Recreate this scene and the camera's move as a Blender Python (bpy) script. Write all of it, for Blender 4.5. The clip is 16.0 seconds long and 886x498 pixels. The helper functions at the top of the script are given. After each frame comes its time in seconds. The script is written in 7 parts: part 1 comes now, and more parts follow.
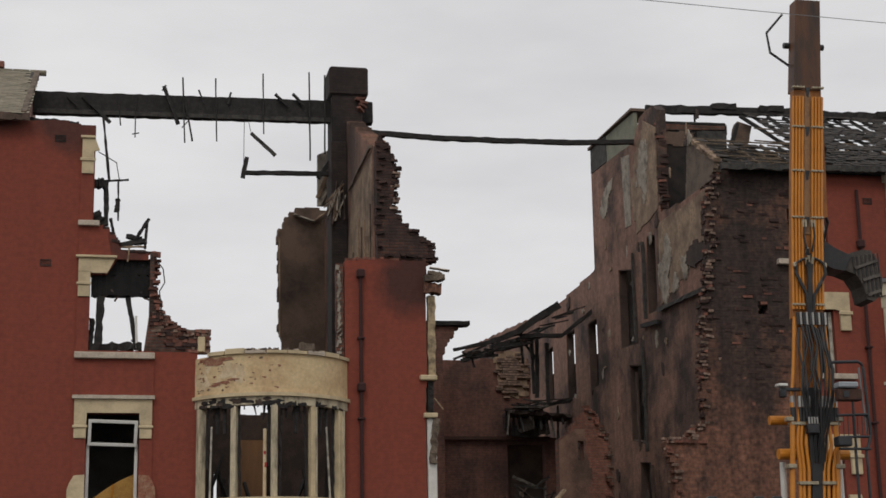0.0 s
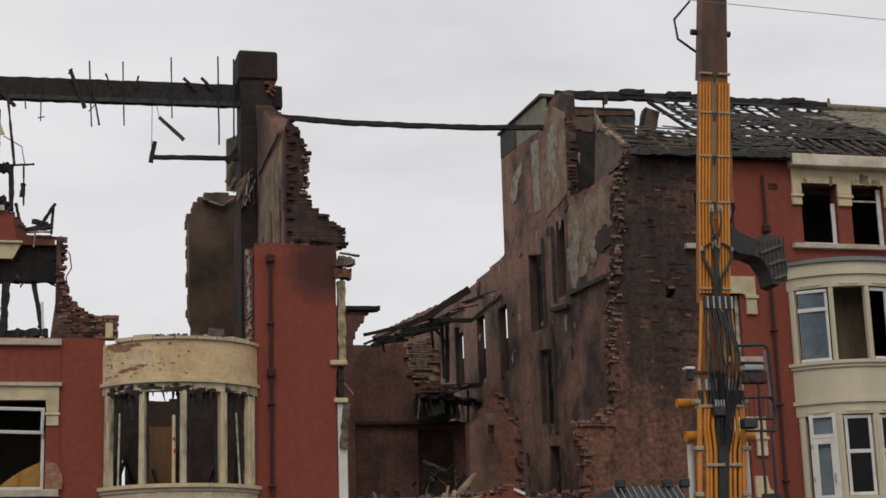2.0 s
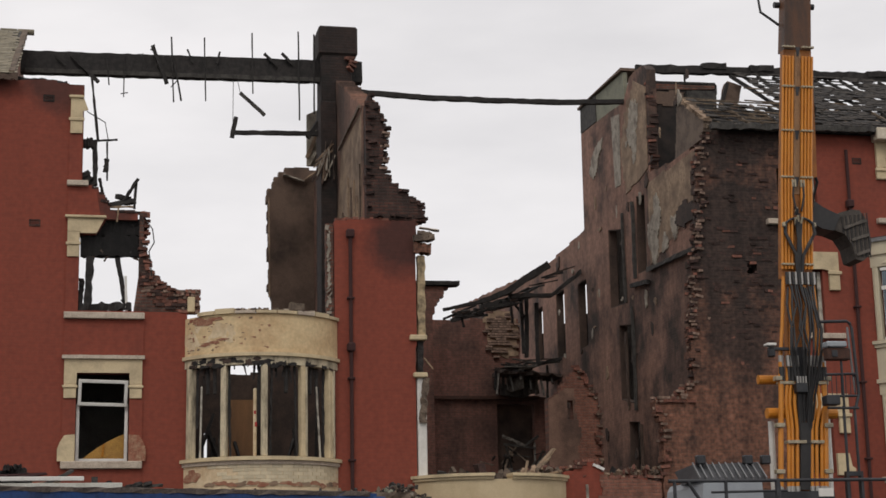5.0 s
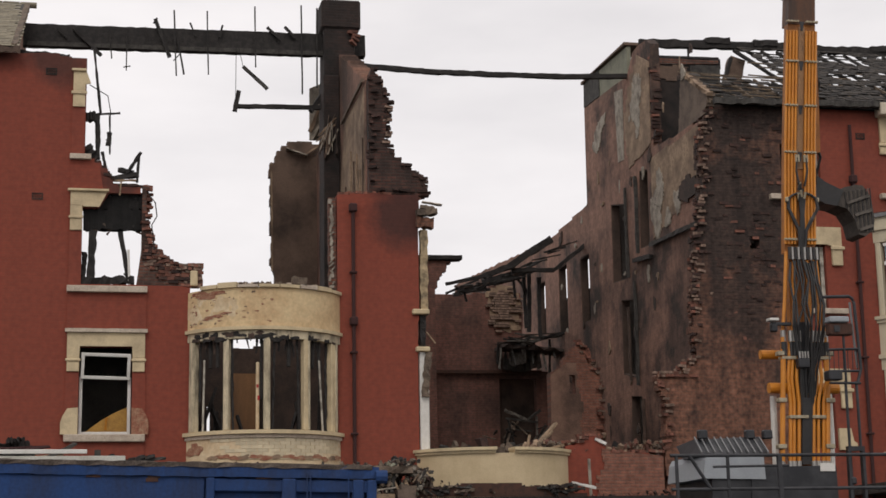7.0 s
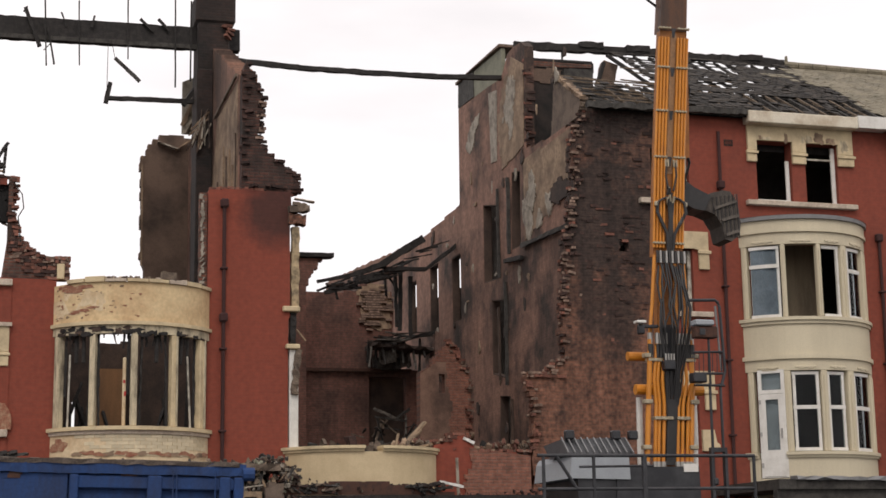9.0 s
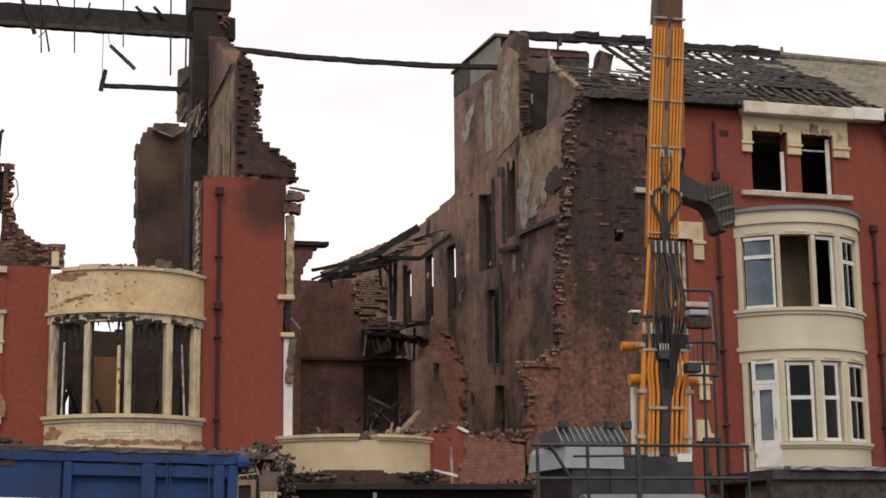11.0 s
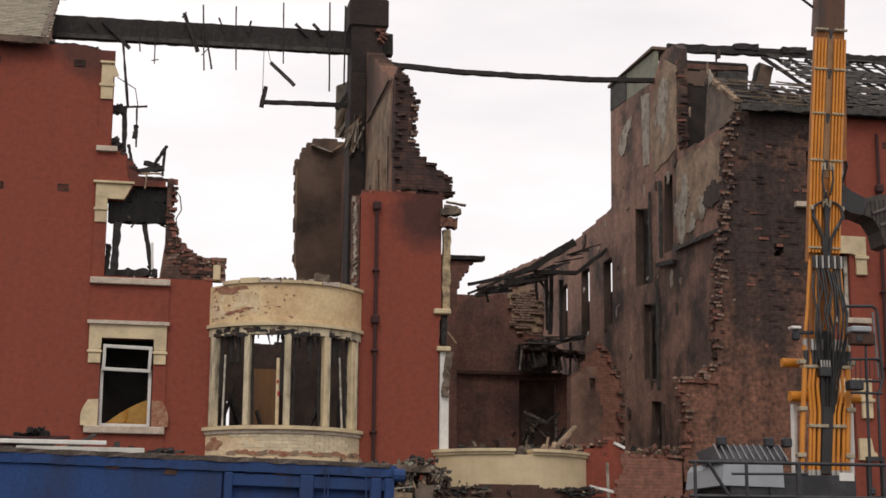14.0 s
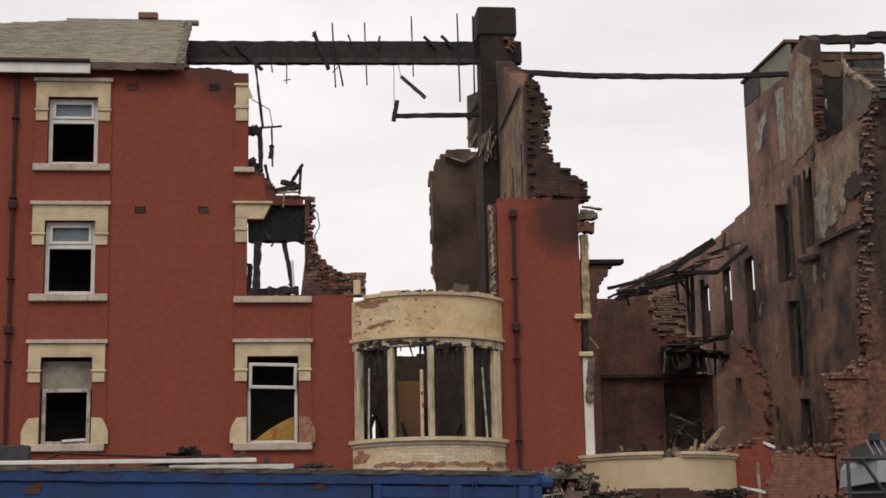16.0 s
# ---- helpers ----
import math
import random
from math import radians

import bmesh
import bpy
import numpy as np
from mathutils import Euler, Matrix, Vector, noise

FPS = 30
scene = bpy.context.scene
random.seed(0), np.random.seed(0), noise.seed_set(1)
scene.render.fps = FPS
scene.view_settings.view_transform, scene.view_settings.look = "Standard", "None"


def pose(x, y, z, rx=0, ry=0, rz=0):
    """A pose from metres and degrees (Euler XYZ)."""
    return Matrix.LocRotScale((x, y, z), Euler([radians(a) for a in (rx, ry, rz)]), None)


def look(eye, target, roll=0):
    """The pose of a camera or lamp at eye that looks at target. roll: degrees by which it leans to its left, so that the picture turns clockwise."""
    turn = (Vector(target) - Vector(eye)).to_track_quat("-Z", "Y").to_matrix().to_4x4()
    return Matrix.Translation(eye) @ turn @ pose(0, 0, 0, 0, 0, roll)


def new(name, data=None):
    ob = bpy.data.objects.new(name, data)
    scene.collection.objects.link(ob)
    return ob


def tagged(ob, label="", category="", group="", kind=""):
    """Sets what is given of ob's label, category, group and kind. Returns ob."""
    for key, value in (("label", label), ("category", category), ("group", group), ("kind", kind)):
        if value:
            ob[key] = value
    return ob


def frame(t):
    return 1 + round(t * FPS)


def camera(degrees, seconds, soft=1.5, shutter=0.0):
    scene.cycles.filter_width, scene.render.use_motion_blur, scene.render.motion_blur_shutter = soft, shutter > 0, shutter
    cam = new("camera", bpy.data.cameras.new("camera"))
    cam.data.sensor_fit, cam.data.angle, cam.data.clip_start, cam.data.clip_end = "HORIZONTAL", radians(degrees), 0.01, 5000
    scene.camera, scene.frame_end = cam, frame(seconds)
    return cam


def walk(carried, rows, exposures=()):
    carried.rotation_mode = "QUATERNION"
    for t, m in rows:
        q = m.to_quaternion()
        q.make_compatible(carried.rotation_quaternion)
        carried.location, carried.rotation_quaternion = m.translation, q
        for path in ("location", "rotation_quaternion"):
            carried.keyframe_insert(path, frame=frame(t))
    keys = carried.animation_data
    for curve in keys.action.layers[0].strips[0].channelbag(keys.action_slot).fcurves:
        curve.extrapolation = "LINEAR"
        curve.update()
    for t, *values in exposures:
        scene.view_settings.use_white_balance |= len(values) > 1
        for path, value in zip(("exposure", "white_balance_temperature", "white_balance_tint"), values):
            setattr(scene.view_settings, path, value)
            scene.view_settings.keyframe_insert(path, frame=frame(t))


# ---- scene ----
# ---- camera: stands across the street, pans and tilts by hand ----
cam = camera(30.256, 16.0, soft=1.6)
EYE = (0.0, -35.69, 1.6)
CAM_ROWS = [
    (0, 11.75, 13.491, -1.111),
    (0.2, 11.502, 13.139, -1.107),
    (0.5, 12.031, 12.764, -1.297),
    (0.7, 11.734, 13.264, -1.142),
    (1, 11.374, 13.289, -1.083),
    (1.2, 11.578, 12.758, -1.485),
    (1.5, 13.004, 12.619, -1.531),
    (1.7, 13.855, 12.794, -1.632),
    (2, 14.958, 12.881, -1.903),
    (2.2, 15.234, 13.044, -2.151),
    (2.5, 15.047, 13.313, -2.253),
    (2.7, 14.935, 13.356, -1.956),
    (3, 14.507, 13.136, -1.537),
    (3.2, 14.073, 12.738, -1.645),
    (3.5, 13.317, 12.413, -1.523),
    (3.7, 12.298, 12.4, -1.554),
    (4, 11.732, 12.304, -1.646),
    (4.2, 11.48, 12.208, -0.853),
    (4.5, 11.921, 12.042, -0.926),
    (4.7, 12.093, 12.081, -1.242),
    (6.8, 12.033, 11.925, -0.573),
    (7, 11.976, 11.189, -1.054),
    (7.2, 12.325, 11.157, -0.598),
    (7.5, 14.495, 10.965, -0.695),
    (7.7, 16.224, 11.03, -0.762),
    (8, 17.991, 11.595, -1.351),
    (8.2, 18.257, 11.684, -1.635),
    (8.5, 17.596, 11.171, -1.465),
    (8.7, 16.784, 11.087, -1.444),
    (9, 16.532, 11.059, -0.916),
    (9.2, 16.821, 10.755, -1.032),
    (11.3, 16.584, 10.663, -0.59),
    (11.5, 15.725, 10.608, -0.487),
    (11.7, 14.738, 10.624, -0.908),
    (12, 14.154, 11.375, -0.992),
    (12.2, 13.976, 11.613, -1.386),
    (12.5, 14.171, 11.766, -1.433),
    (12.7, 13.98, 11.796, -1.163),
    (13, 13.289, 11.659, -0.853),
    (13.2, 13.054, 11.607, -0.948),
    (13.5, 12.739, 11.399, -0.64),
    (13.7, 12.207, 11.471, 0.189),
    (14, 11.155, 11.193, 0.432),
    (14.2, 10.219, 11.068, 0.474),
    (14.5, 9.677, 10.59, 0.83),
    (14.7, 9.115, 11.222, 0.554),
    (15, 7.739, 11.867, 0.004),
    (15.2, 7.278, 12.276, -0.529),
    (15.5, 7.236, 12.021, -0.079),
    (15.7, 7.198, 11.776, -0.334),
    (16, 6.255, 11.504, -1.15),
]  # seconds, turn to the right, tilt up, roll


def aim(turn, tilt, roll):
    a, b = radians(turn), radians(tilt)
    d = Vector((math.sin(a) * math.cos(b), math.cos(a) * math.cos(b), math.sin(b)))
    return look(EYE, Vector(EYE) + d * 10, roll)


walk(cam, [(t, aim(a, b, c)) for t, a, b, c in CAM_ROWS], exposures=[(0.0, -0.17, 6550, 11), (1.5, -0.12, 6550, 11), (2.5, -0.08, 6550, 11), (3.5, -0.1, 6550, 11), (4.5, 0.0, 6600, 12), (7.0, 0.12, 6700, 14), (9.0, 0.4, 6780, 15),
                     (12.5, 0.4, 6780, 15), (14.5, 0.25, 6780, 15), (16.0, 0.17, 6780, 15)])

# ---- world: bright overcast sky, soft sun high behind the camera ----
world = bpy.data.worlds.new("overcast")
scene.world = world
world.use_nodes = True
wn, wl = world.node_tree.nodes, world.node_tree.links
wn.clear()
w_out = wn.new("ShaderNodeOutputWorld")
w_bg = wn.new("ShaderNodeBackground")
w_sky = wn.new("ShaderNodeTexSky")
w_sky.sky_type, w_sky.sun_disc = "NISHITA", False
w_sky.sun_elevation, w_sky.sun_rotation = radians(48), radians(200)
w_co = wn.new("ShaderNodeTexCoord")
w_map = wn.new("ShaderNodeMapping")
w_map.inputs["Scale"].default_value = (3.0, 3.0, 9.0)
w_noise = wn.new("ShaderNodeTexNoise")
w_noise.inputs["Scale"].default_value, w_noise.inputs["Detail"].default_value = 1.6, 5
w_ramp = wn.new("ShaderNodeValToRGB")
w_ramp.color_ramp.elements[0].position, w_ramp.color_ramp.elements[0].color = 0.3, (7.15, 7.15, 7.22, 1)
w_ramp.color_ramp.elements[1].position, w_ramp.color_ramp.elements[1].color = 0.7, (8.95, 8.9, 8.9, 1)
w_mix = wn.new("ShaderNodeMix")
w_mix.data_type = "RGBA"
w_mix.inputs[0].default_value = 0.93
wl.new(w_co.outputs["Generated"], w_map.inputs["Vector"])
wl.new(w_map.outputs["Vector"], w_noise.inputs["Vector"])
wl.new(w_noise.outputs["Fac"], w_ramp.inputs["Fac"])
wl.new(w_sky.outputs["Color"], w_mix.inputs[6])
wl.new(w_ramp.outputs["Color"], w_mix.inputs[7])
wl.new(w_mix.outputs[2], w_bg.inputs["Color"])
wl.new(w_bg.outputs["Background"], w_out.inputs["Surface"])
w_bg.inputs["Strength"].default_value = 0.1
sun = new("sun", bpy.data.lights.new("sun", "SUN"))
sun.data.energy, sun.data.angle, sun.data.color = 0.75, radians(25), (1.0, 0.96, 0.9)
sun.matrix_world = look((-12, -35, 40), (0, 0, 0))


# ---- materials ----
def mat(name, base, rough=0.85, metal=0.0, dark=None, scale=3.0, amount=0.6, bump=0.3, fine=40.0, streak=False, rnd=0.0, grain=0.2):
    """Base colour with blotches of a second colour at one scale and grain at another."""
    m = bpy.data.materials.new(name)
    m.use_nodes = True
    n, l = m.node_tree.nodes, m.node_tree.links
    b = n["Principled BSDF"]
    b.inputs["Roughness"].default_value, b.inputs["Metallic"].default_value = rough, metal
    co = n.new("ShaderNodeTexCoord")
    mp = n.new("ShaderNodeMapping")
    if streak:
        mp.inputs["Scale"].default_value = (1.0, 1.0, 0.22)
    l.new(co.outputs["Object"], mp.inputs["Vector"])
    n1 = n.new("ShaderNodeTexNoise")
    n1.inputs["Scale"].default_value, n1.inputs["Detail"].default_value = scale, 6
    n1.inputs["Roughness"].default_value = 0.65
    l.new(mp.outputs["Vector"], n1.inputs["Vector"])
    n2 = n.new("ShaderNodeTexNoise")
    n2.inputs["Scale"].default_value, n2.inputs["Detail"].default_value = fine, 4
    l.new(co.outputs["Object"], n2.inputs["Vector"])
    r1 = n.new("ShaderNodeValToRGB")
    r1.color_ramp.elements[0].position, r1.color_ramp.elements[1].position = 0.42, 0.68
    r1.color_ramp.elements[0].color = (*base, 1)
    d = dark or tuple(c * 0.45 for c in base)
    r1.color_ramp.elements[1].color = (*[a + (k - a) * amount for a, k in zip(base, d)], 1)
    l.new(n1.outputs["Fac"], r1.inputs["Fac"])
    mx = n.new("ShaderNodeMix")
    mx.data_type, mx.blend_type = "RGBA", "MULTIPLY"
    mx.inputs[0].default_value = 1.0
    r2 = n.new("ShaderNodeMapRange")
    r2.inputs[1].default_value, r2.inputs[2].default_value, r2.inputs[3].default_value, r2.inputs[4].default_value = 0.3, 0.7, 1 - grain, 1 + grain
    l.new(n2.outputs["Fac"], r2.inputs[0])
    l.new(r1.outputs["Color"], mx.inputs[6])
    l.new(r2.outputs[0], mx.inputs[7])
    last = mx.outputs[2]
    if rnd:
        oi = n.new("ShaderNodeObjectInfo")
        r3 = n.new("ShaderNodeMapRange")
        r3.inputs[3].default_value, r3.inputs[4].default_value = 1 - rnd, 1 + rnd
        l.new(oi.outputs["Random"], r3.inputs[0])
        m2 = n.new("ShaderNodeMix")
        m2.data_type, m2.blend_type = "RGBA", "MULTIPLY"
        m2.inputs[0].default_value = 1.0
        l.new(last, m2.inputs[6])
        l.new(r3.outputs[0], m2.inputs[7])
        last = m2.outputs[2]
    l.new(last, b.inputs["Base Color"])
    bp = n.new("ShaderNodeBump")
    bp.inputs["Strength"].default_value, bp.inputs["Distance"].default_value = bump, 0.02
    l.new(n2.outputs["Fac"], bp.inputs["Height"])
    l.new(bp.outputs["Normal"], b.inputs["Normal"])
    return m


def brickwork(name, c1, c2, mortar, stain, lo, hi, side=False, bump=0.5, size=0.9, msize=0.010, grain=0.25, smoke=(), runs=0.0, warp=0.0):
    """Coursed brick of true size (225 x 75 mm with joints), with stains of a second colour between lo and hi of a large noise."""
    m = bpy.data.materials.new(name)
    m.use_nodes = True
    n, l = m.node_tree.nodes, m.node_tree.links
    b = n["Principled BSDF"]
    b.inputs["Roughness"].default_value = 0.9
    co = n.new("ShaderNodeTexCoord")
    sp = n.new("ShaderNodeSeparateXYZ")
    l.new(co.outputs["Object"], sp.inputs[0])
    cb = n.new("ShaderNodeCombineXYZ")
    l.new(sp.outputs[1 if side else 0], cb.inputs[0])
    l.new(sp.outputs[2], cb.inputs[1])
    br = n.new("ShaderNodeTexBrick")
    br.inputs["Scale"].default_value = 1.0
    br.inputs["Brick Width"].default_value, br.inputs["Row Height"].default_value = 0.225, 0.075
    br.inputs["Mortar Size"].default_value, br.inputs["Mortar Smooth"].default_value = msize, 0.3
    br.inputs["Bias"].default_value = -0.1
    br.inputs["Color1"].default_value, br.inputs["Color2"].default_value = (*c1, 1), (*c2, 1)
    br.inputs["Mortar"].default_value = (*mortar, 1)
    where = cb.outputs[0]
    if warp:
        # crumbled arrises: the courses waver a little
        wz = n.new("ShaderNodeTexNoise")
        wz.inputs["Scale"].default_value, wz.inputs["Detail"].default_value = 7.0, 3
        l.new(co.outputs["Object"], wz.inputs["Vector"])
        wm = n.new("ShaderNodeVectorMath")
        wm.operation = "MULTIPLY_ADD"
        wm.inputs[1].default_value = (warp, warp, 0)
        l.new(wz.outputs["Color"], wm.inputs[0])
        l.new(where, wm.inputs[2])
        where = wm.outputs[0]
    l.new(where, br.inputs["Vector"])
    nz = n.new("ShaderNodeTexNoise")
    nz.inputs["Scale"].default_value, nz.inputs["Detail"].default_value, nz.inputs["Roughness"].default_value = size, 8, 0.62
    l.new(co.outputs["Object"], nz.inputs["Vector"])
    rp = n.new("ShaderNodeMapRange")
    rp.inputs[1].default_value, rp.inputs[2].default_value = lo, hi
    l.new(nz.outputs["Fac"], rp.inputs[0])
    fac = rp.outputs[0]
    for x, y, z, r, k in smoke:
        # a soot patch round a burnt opening, its border broken by the noise
        ds = n.new("ShaderNodeVectorMath")
        ds.operation = "DISTANCE"
        ds.inputs[1].default_value = (x, y, z)
        l.new(co.outputs["Object"], ds.inputs[0])
        ns = n.new("ShaderNodeMath")
        ns.operation, ns.inputs[1].default_value = "MULTIPLY_ADD", -2.2 * r
        l.new(nz.outputs["Fac"], ns.inputs[0])
        l.new(ds.outputs["Value"], ns.inputs[2])
        ms = n.new("ShaderNodeMapRange")
        ms.inputs[1].default_value, ms.inputs[2].default_value, ms.inputs[3].default_value, ms.inputs[4].default_value = -0.6 * r, 0.1 * r, k, 0.0
        l.new(ns.outputs[0], ms.inputs[0])
        mm = n.new("ShaderNodeMath")
        mm.operation = "MAXIMUM"
        l.new(fac, mm.inputs[0])
        l.new(ms.outputs[0], mm.inputs[1])
        fac = mm.outputs[0]
    mx = n.new("ShaderNodeMix")
    mx.data_type = "RGBA"
    l.new(fac, mx.inputs[0])
    l.new(br.outputs["Color"], mx.inputs[6])
    mx.inputs[7].default_value = (*stain, 1)
    gr = n.new("ShaderNodeTexNoise")
    gr.inputs["Scale"].default_value, gr.inputs["Detail"].default_value = 9.0, 8
    l.new(co.outputs["Object"], gr.inputs["Vector"])
    rg = n.new("ShaderNodeMapRange")
    rg.inputs[1].default_value, rg.inputs[2].default_value, rg.inputs[3].default_value, rg.inputs[4].default_value = 0.3, 0.7, 1 - grain, 1 + grain
    l.new(gr.outputs["Fac"], rg.inputs[0])
    m2 = n.new("ShaderNodeMix")
    m2.data_type, m2.blend_type = "RGBA", "MULTIPLY"
    m2.inputs[0].default_value = 1.0
    l.new(mx.outputs[2], m2.inputs[6])
    l.new(rg.outputs[0], m2.inputs[7])
    last = m2.outputs[2]
    if runs:
        # rain runs down the face: a noise drawn out along the height
        mp = n.new("ShaderNodeMapping")
        mp.inputs["Scale"].default_value = (2.6, 2.6, 0.28)
        l.new(co.outputs["Object"], mp.inputs["Vector"])
        rn = n.new("ShaderNodeTexNoise")
        rn.inputs["Scale"].default_value, rn.inputs["Detail"].default_value, rn.inputs["Roughness"].default_value = 1.0, 7, 0.7
        l.new(mp.outputs["Vector"], rn.inputs["Vector"])
        rr_ = n.new("ShaderNodeMapRange")
        rr_.inputs[1].default_value, rr_.inputs[2].default_value, rr_.inputs[3].default_value, rr_.inputs[4].default_value = 0.32, 0.68, 1 - runs, 1 + runs
        l.new(rn.outputs["Fac"], rr_.inputs[0])
        m3 = n.new("ShaderNodeMix")
        m3.data_type, m3.blend_type = "RGBA", "MULTIPLY"
        m3.inputs[0].default_value = 1.0
        l.new(last, m3.inputs[6])
        l.new(rr_.outputs[0], m3.inputs[7])
        last = m3.outputs[2]
    l.new(last, b.inputs["Base Color"])
    bp = n.new("ShaderNodeBump")
    bp.inputs["Strength"].default_value, bp.inputs["Distance"].default_value = bump, 0.012
    ad = n.new("ShaderNodeMath")
    ad.operation = "SUBTRACT"
    l.new(gr.outputs["Fac"], ad.inputs[0])
    l.new(br.outputs["Fac"], ad.inputs[1])
    l.new(ad.outputs[0], bp.inputs["Height"])
    l.new(bp.outputs["Normal"], b.inputs["Normal"])
    return m


RED = brickwork("red_facing_brick", (0.232, 0.0515, 0.0292), (0.217, 0.0482, 0.0277), (0.215, 0.0535, 0.0325), (0.155, 0.040, 0.026), 0.48, 0.8, grain=0.12, bump=0.14, runs=0.05)
RED_F = brickwork("red_front_brick", (0.232, 0.0515, 0.0292), (0.217, 0.0482, 0.0277), (0.215, 0.0535, 0.0325), (0.060, 0.026, 0.020), 0.70, 1.0, grain=0.12, bump=0.14, runs=0.05, smoke=((-0.9, 0, 13.2, 0.95, 0.8), (-2.6, 0, 13.4, 0.85, 0.75), (-4.4, 0, 13.5, 0.7, 0.5), (0.3, 0, 10.3, 0.55, 0.75)))
RED_P = brickwork("smoked_pier_brick", (0.232, 0.0515, 0.0292), (0.217, 0.0482, 0.0277), (0.215, 0.0535, 0.0325), (0.045, 0.020, 0.016), 0.72, 0.98, grain=0.12, bump=0.14, runs=0.05, smoke=((7.0, 0, 9.6, 1.0, 0.85), (6.2, 0, 10.3, 0.5, 0.5)))
RED_D = brickwork("exposed_rough_brick", (0.20, 0.076, 0.048), (0.12, 0.052, 0.037), (0.12, 0.09, 0.072), (0.042, 0.026, 0.02), 0.42, 0.62, bump=0.9, msize=0.014)
SOOT = brickwork("sooty_front_brick", (0.190, 0.084, 0.051), (0.158, 0.069, 0.043), (0.138, 0.076, 0.052), (0.032, 0.022, 0.018), 0.50, 0.74, bump=0.9, msize=0.008, size=1.5, grain=0.5, runs=0.35, warp=0.05, smoke=((14.9, 0, 12.4, 1.8, 0.95), (14.5, 0, 9.8, 2.2, 0.93), (15.9, 0, 9.6, 2.0, 0.93), (14.6, 0, 7.6, 1.3, 0.85), (15.9, 0, 6.1, 0.7, 0.8)))
RAW = brickwork("freshly_broken_brick", (0.26, 0.105, 0.068), (0.205, 0.084, 0.056), (0.175, 0.100, 0.074), (0.070, 0.040, 0.030), 0.5, 0.74, bump=0.9, msize=0.012, warp=0.05, runs=0.15)
SIDE = brickwork("sooty_side_brick", (0.262, 0.141, 0.100), (0.238, 0.126, 0.089), (0.212, 0.126, 0.094), (0.044, 0.029, 0.023), 0.45, 0.64, side=True, bump=0.35, grain=0.25, runs=0.28, size=0.62, smoke=((14, 2.4, 7.2, 1.3, 0.7), (14, 6.1, 5.0, 1.0, 0.9), (14, 5, 11, 0.8, 0.6), (14, 4.8, 9.2, 0.7, 0.7), (14, 1.8, 9.4, 0.7, 0.6), (14, 0.6, 5.0, 0.6, 0.6), (5.9, 3.5, 13.9, 1.5, 0.85), (5.9, 5, 12, 1.2, 0.7), (14.2, 3.85, 13.6, 0.8, 0.95)))
REAR = brickwork("smoked_rear_brick", (0.19, 0.083, 0.060), (0.15, 0.067, 0.050), (0.125, 0.072, 0.056), (0.050, 0.031, 0.025), 0.48, 0.72, bump=0.4, runs=0.2, smoke=((12.9, 14, 8.0, 1.1, 0.9), (12.4, 14, 6.6, 0.9, 0.7), (8.2, 14, 4.6, 1.0, 0.6)))
STONE = mat("painted_cream_stone", (0.62, 0.50, 0.31), 0.8, dark=(0.30, 0.23, 0.15), scale=2.2, amount=0.6, bump=0.25, grain=0.06)
STONE_P = mat("bare_sill_stone", (0.52, 0.44, 0.35), 0.85, dark=(0.27, 0.2, 0.15), scale=4, amount=0.6)
CREAM = mat("weathered_cream_render", (0.66, 0.50, 0.285), 0.85, dark=(0.45, 0.27, 0.135), scale=1.1, amount=0.9, bump=0.3, fine=14, grain=0.10)
PEEL = mat("peeled_red_patch", (0.26, 0.10, 0.06), 0.9, dark=(0.40, 0.27, 0.17), scale=9, amount=0.8)
CLEAN = mat("clean_cream_paint", (0.60, 0.53, 0.38), 0.6, dark=(0.48, 0.42, 0.30), scale=0.9, amount=0.7, bump=0.1, streak=True, grain=0.06)
CHAR = mat("charred_timber", (0.016, 0.014, 0.013), 0.85, dark=(0.042, 0.036, 0.032), scale=8, amount=0.8, bump=0.8, fine=60)
CHAR_B = mat("jet_black_char", (0.006, 0.0055, 0.005), 0.95, dark=(0.016, 0.014, 0.013), scale=6, amount=0.8, bump=0.8, fine=40)
ASH = mat("ash_grey_timber", (0.06, 0.055, 0.048), 0.85, dark=(0.015, 0.013, 0.012), scale=6, amount=0.9, bump=0.6)
PLAST = mat("smoked_plaster", (0.315, 0.222, 0.146), 0.9, dark=(0.085, 0.053, 0.038), scale=1.5, amount=0.95, bump=0.6, fine=12, grain=0.3)
PLAST_D = mat("dark_smoked_plaster", (0.088, 0.056, 0.042), 0.92, dark=(0.026, 0.019, 0.015), scale=1.3, amount=0.9, bump=0.5)
PLAST_L = mat("pale_plaster", (0.36, 0.32, 0.26), 0.9, dark=(0.12, 0.095, 0.075), scale=3.5, amount=0.9, bump=0.4)
SLATE = mat("weathered_slate", (0.235, 0.205, 0.145), 0.8, dark=(0.12, 0.105, 0.072), scale=1.7, amount=0.9, bump=0.4, fine=18, rnd=0.2)
SLATE_B = mat("burnt_slate", (0.022, 0.019, 0.017), 0.97, dark=(0.075, 0.060, 0.046), scale=4.0, amount=0.9, bump=0.8, fine=16, grain=0.6, rnd=0.3)
WHITE = mat("white_window_plastic", (0.72, 0.70, 0.65), 0.45, dark=(0.45, 0.42, 0.36), scale=3, amount=0.5, bump=0.05, grain=0.06)
DARK = mat("burnt_out_room", (0.15, 0.135, 0.12), 0.95, dark=(0.055, 0.047, 0.042), scale=0.8, amount=0.9)
PIPE = mat("dark_painted_iron", (0.046, 0.0185, 0.0175), 0.95, dark=(0.06, 0.024, 0.02), scale=4, amount=0.5, grain=0.06)
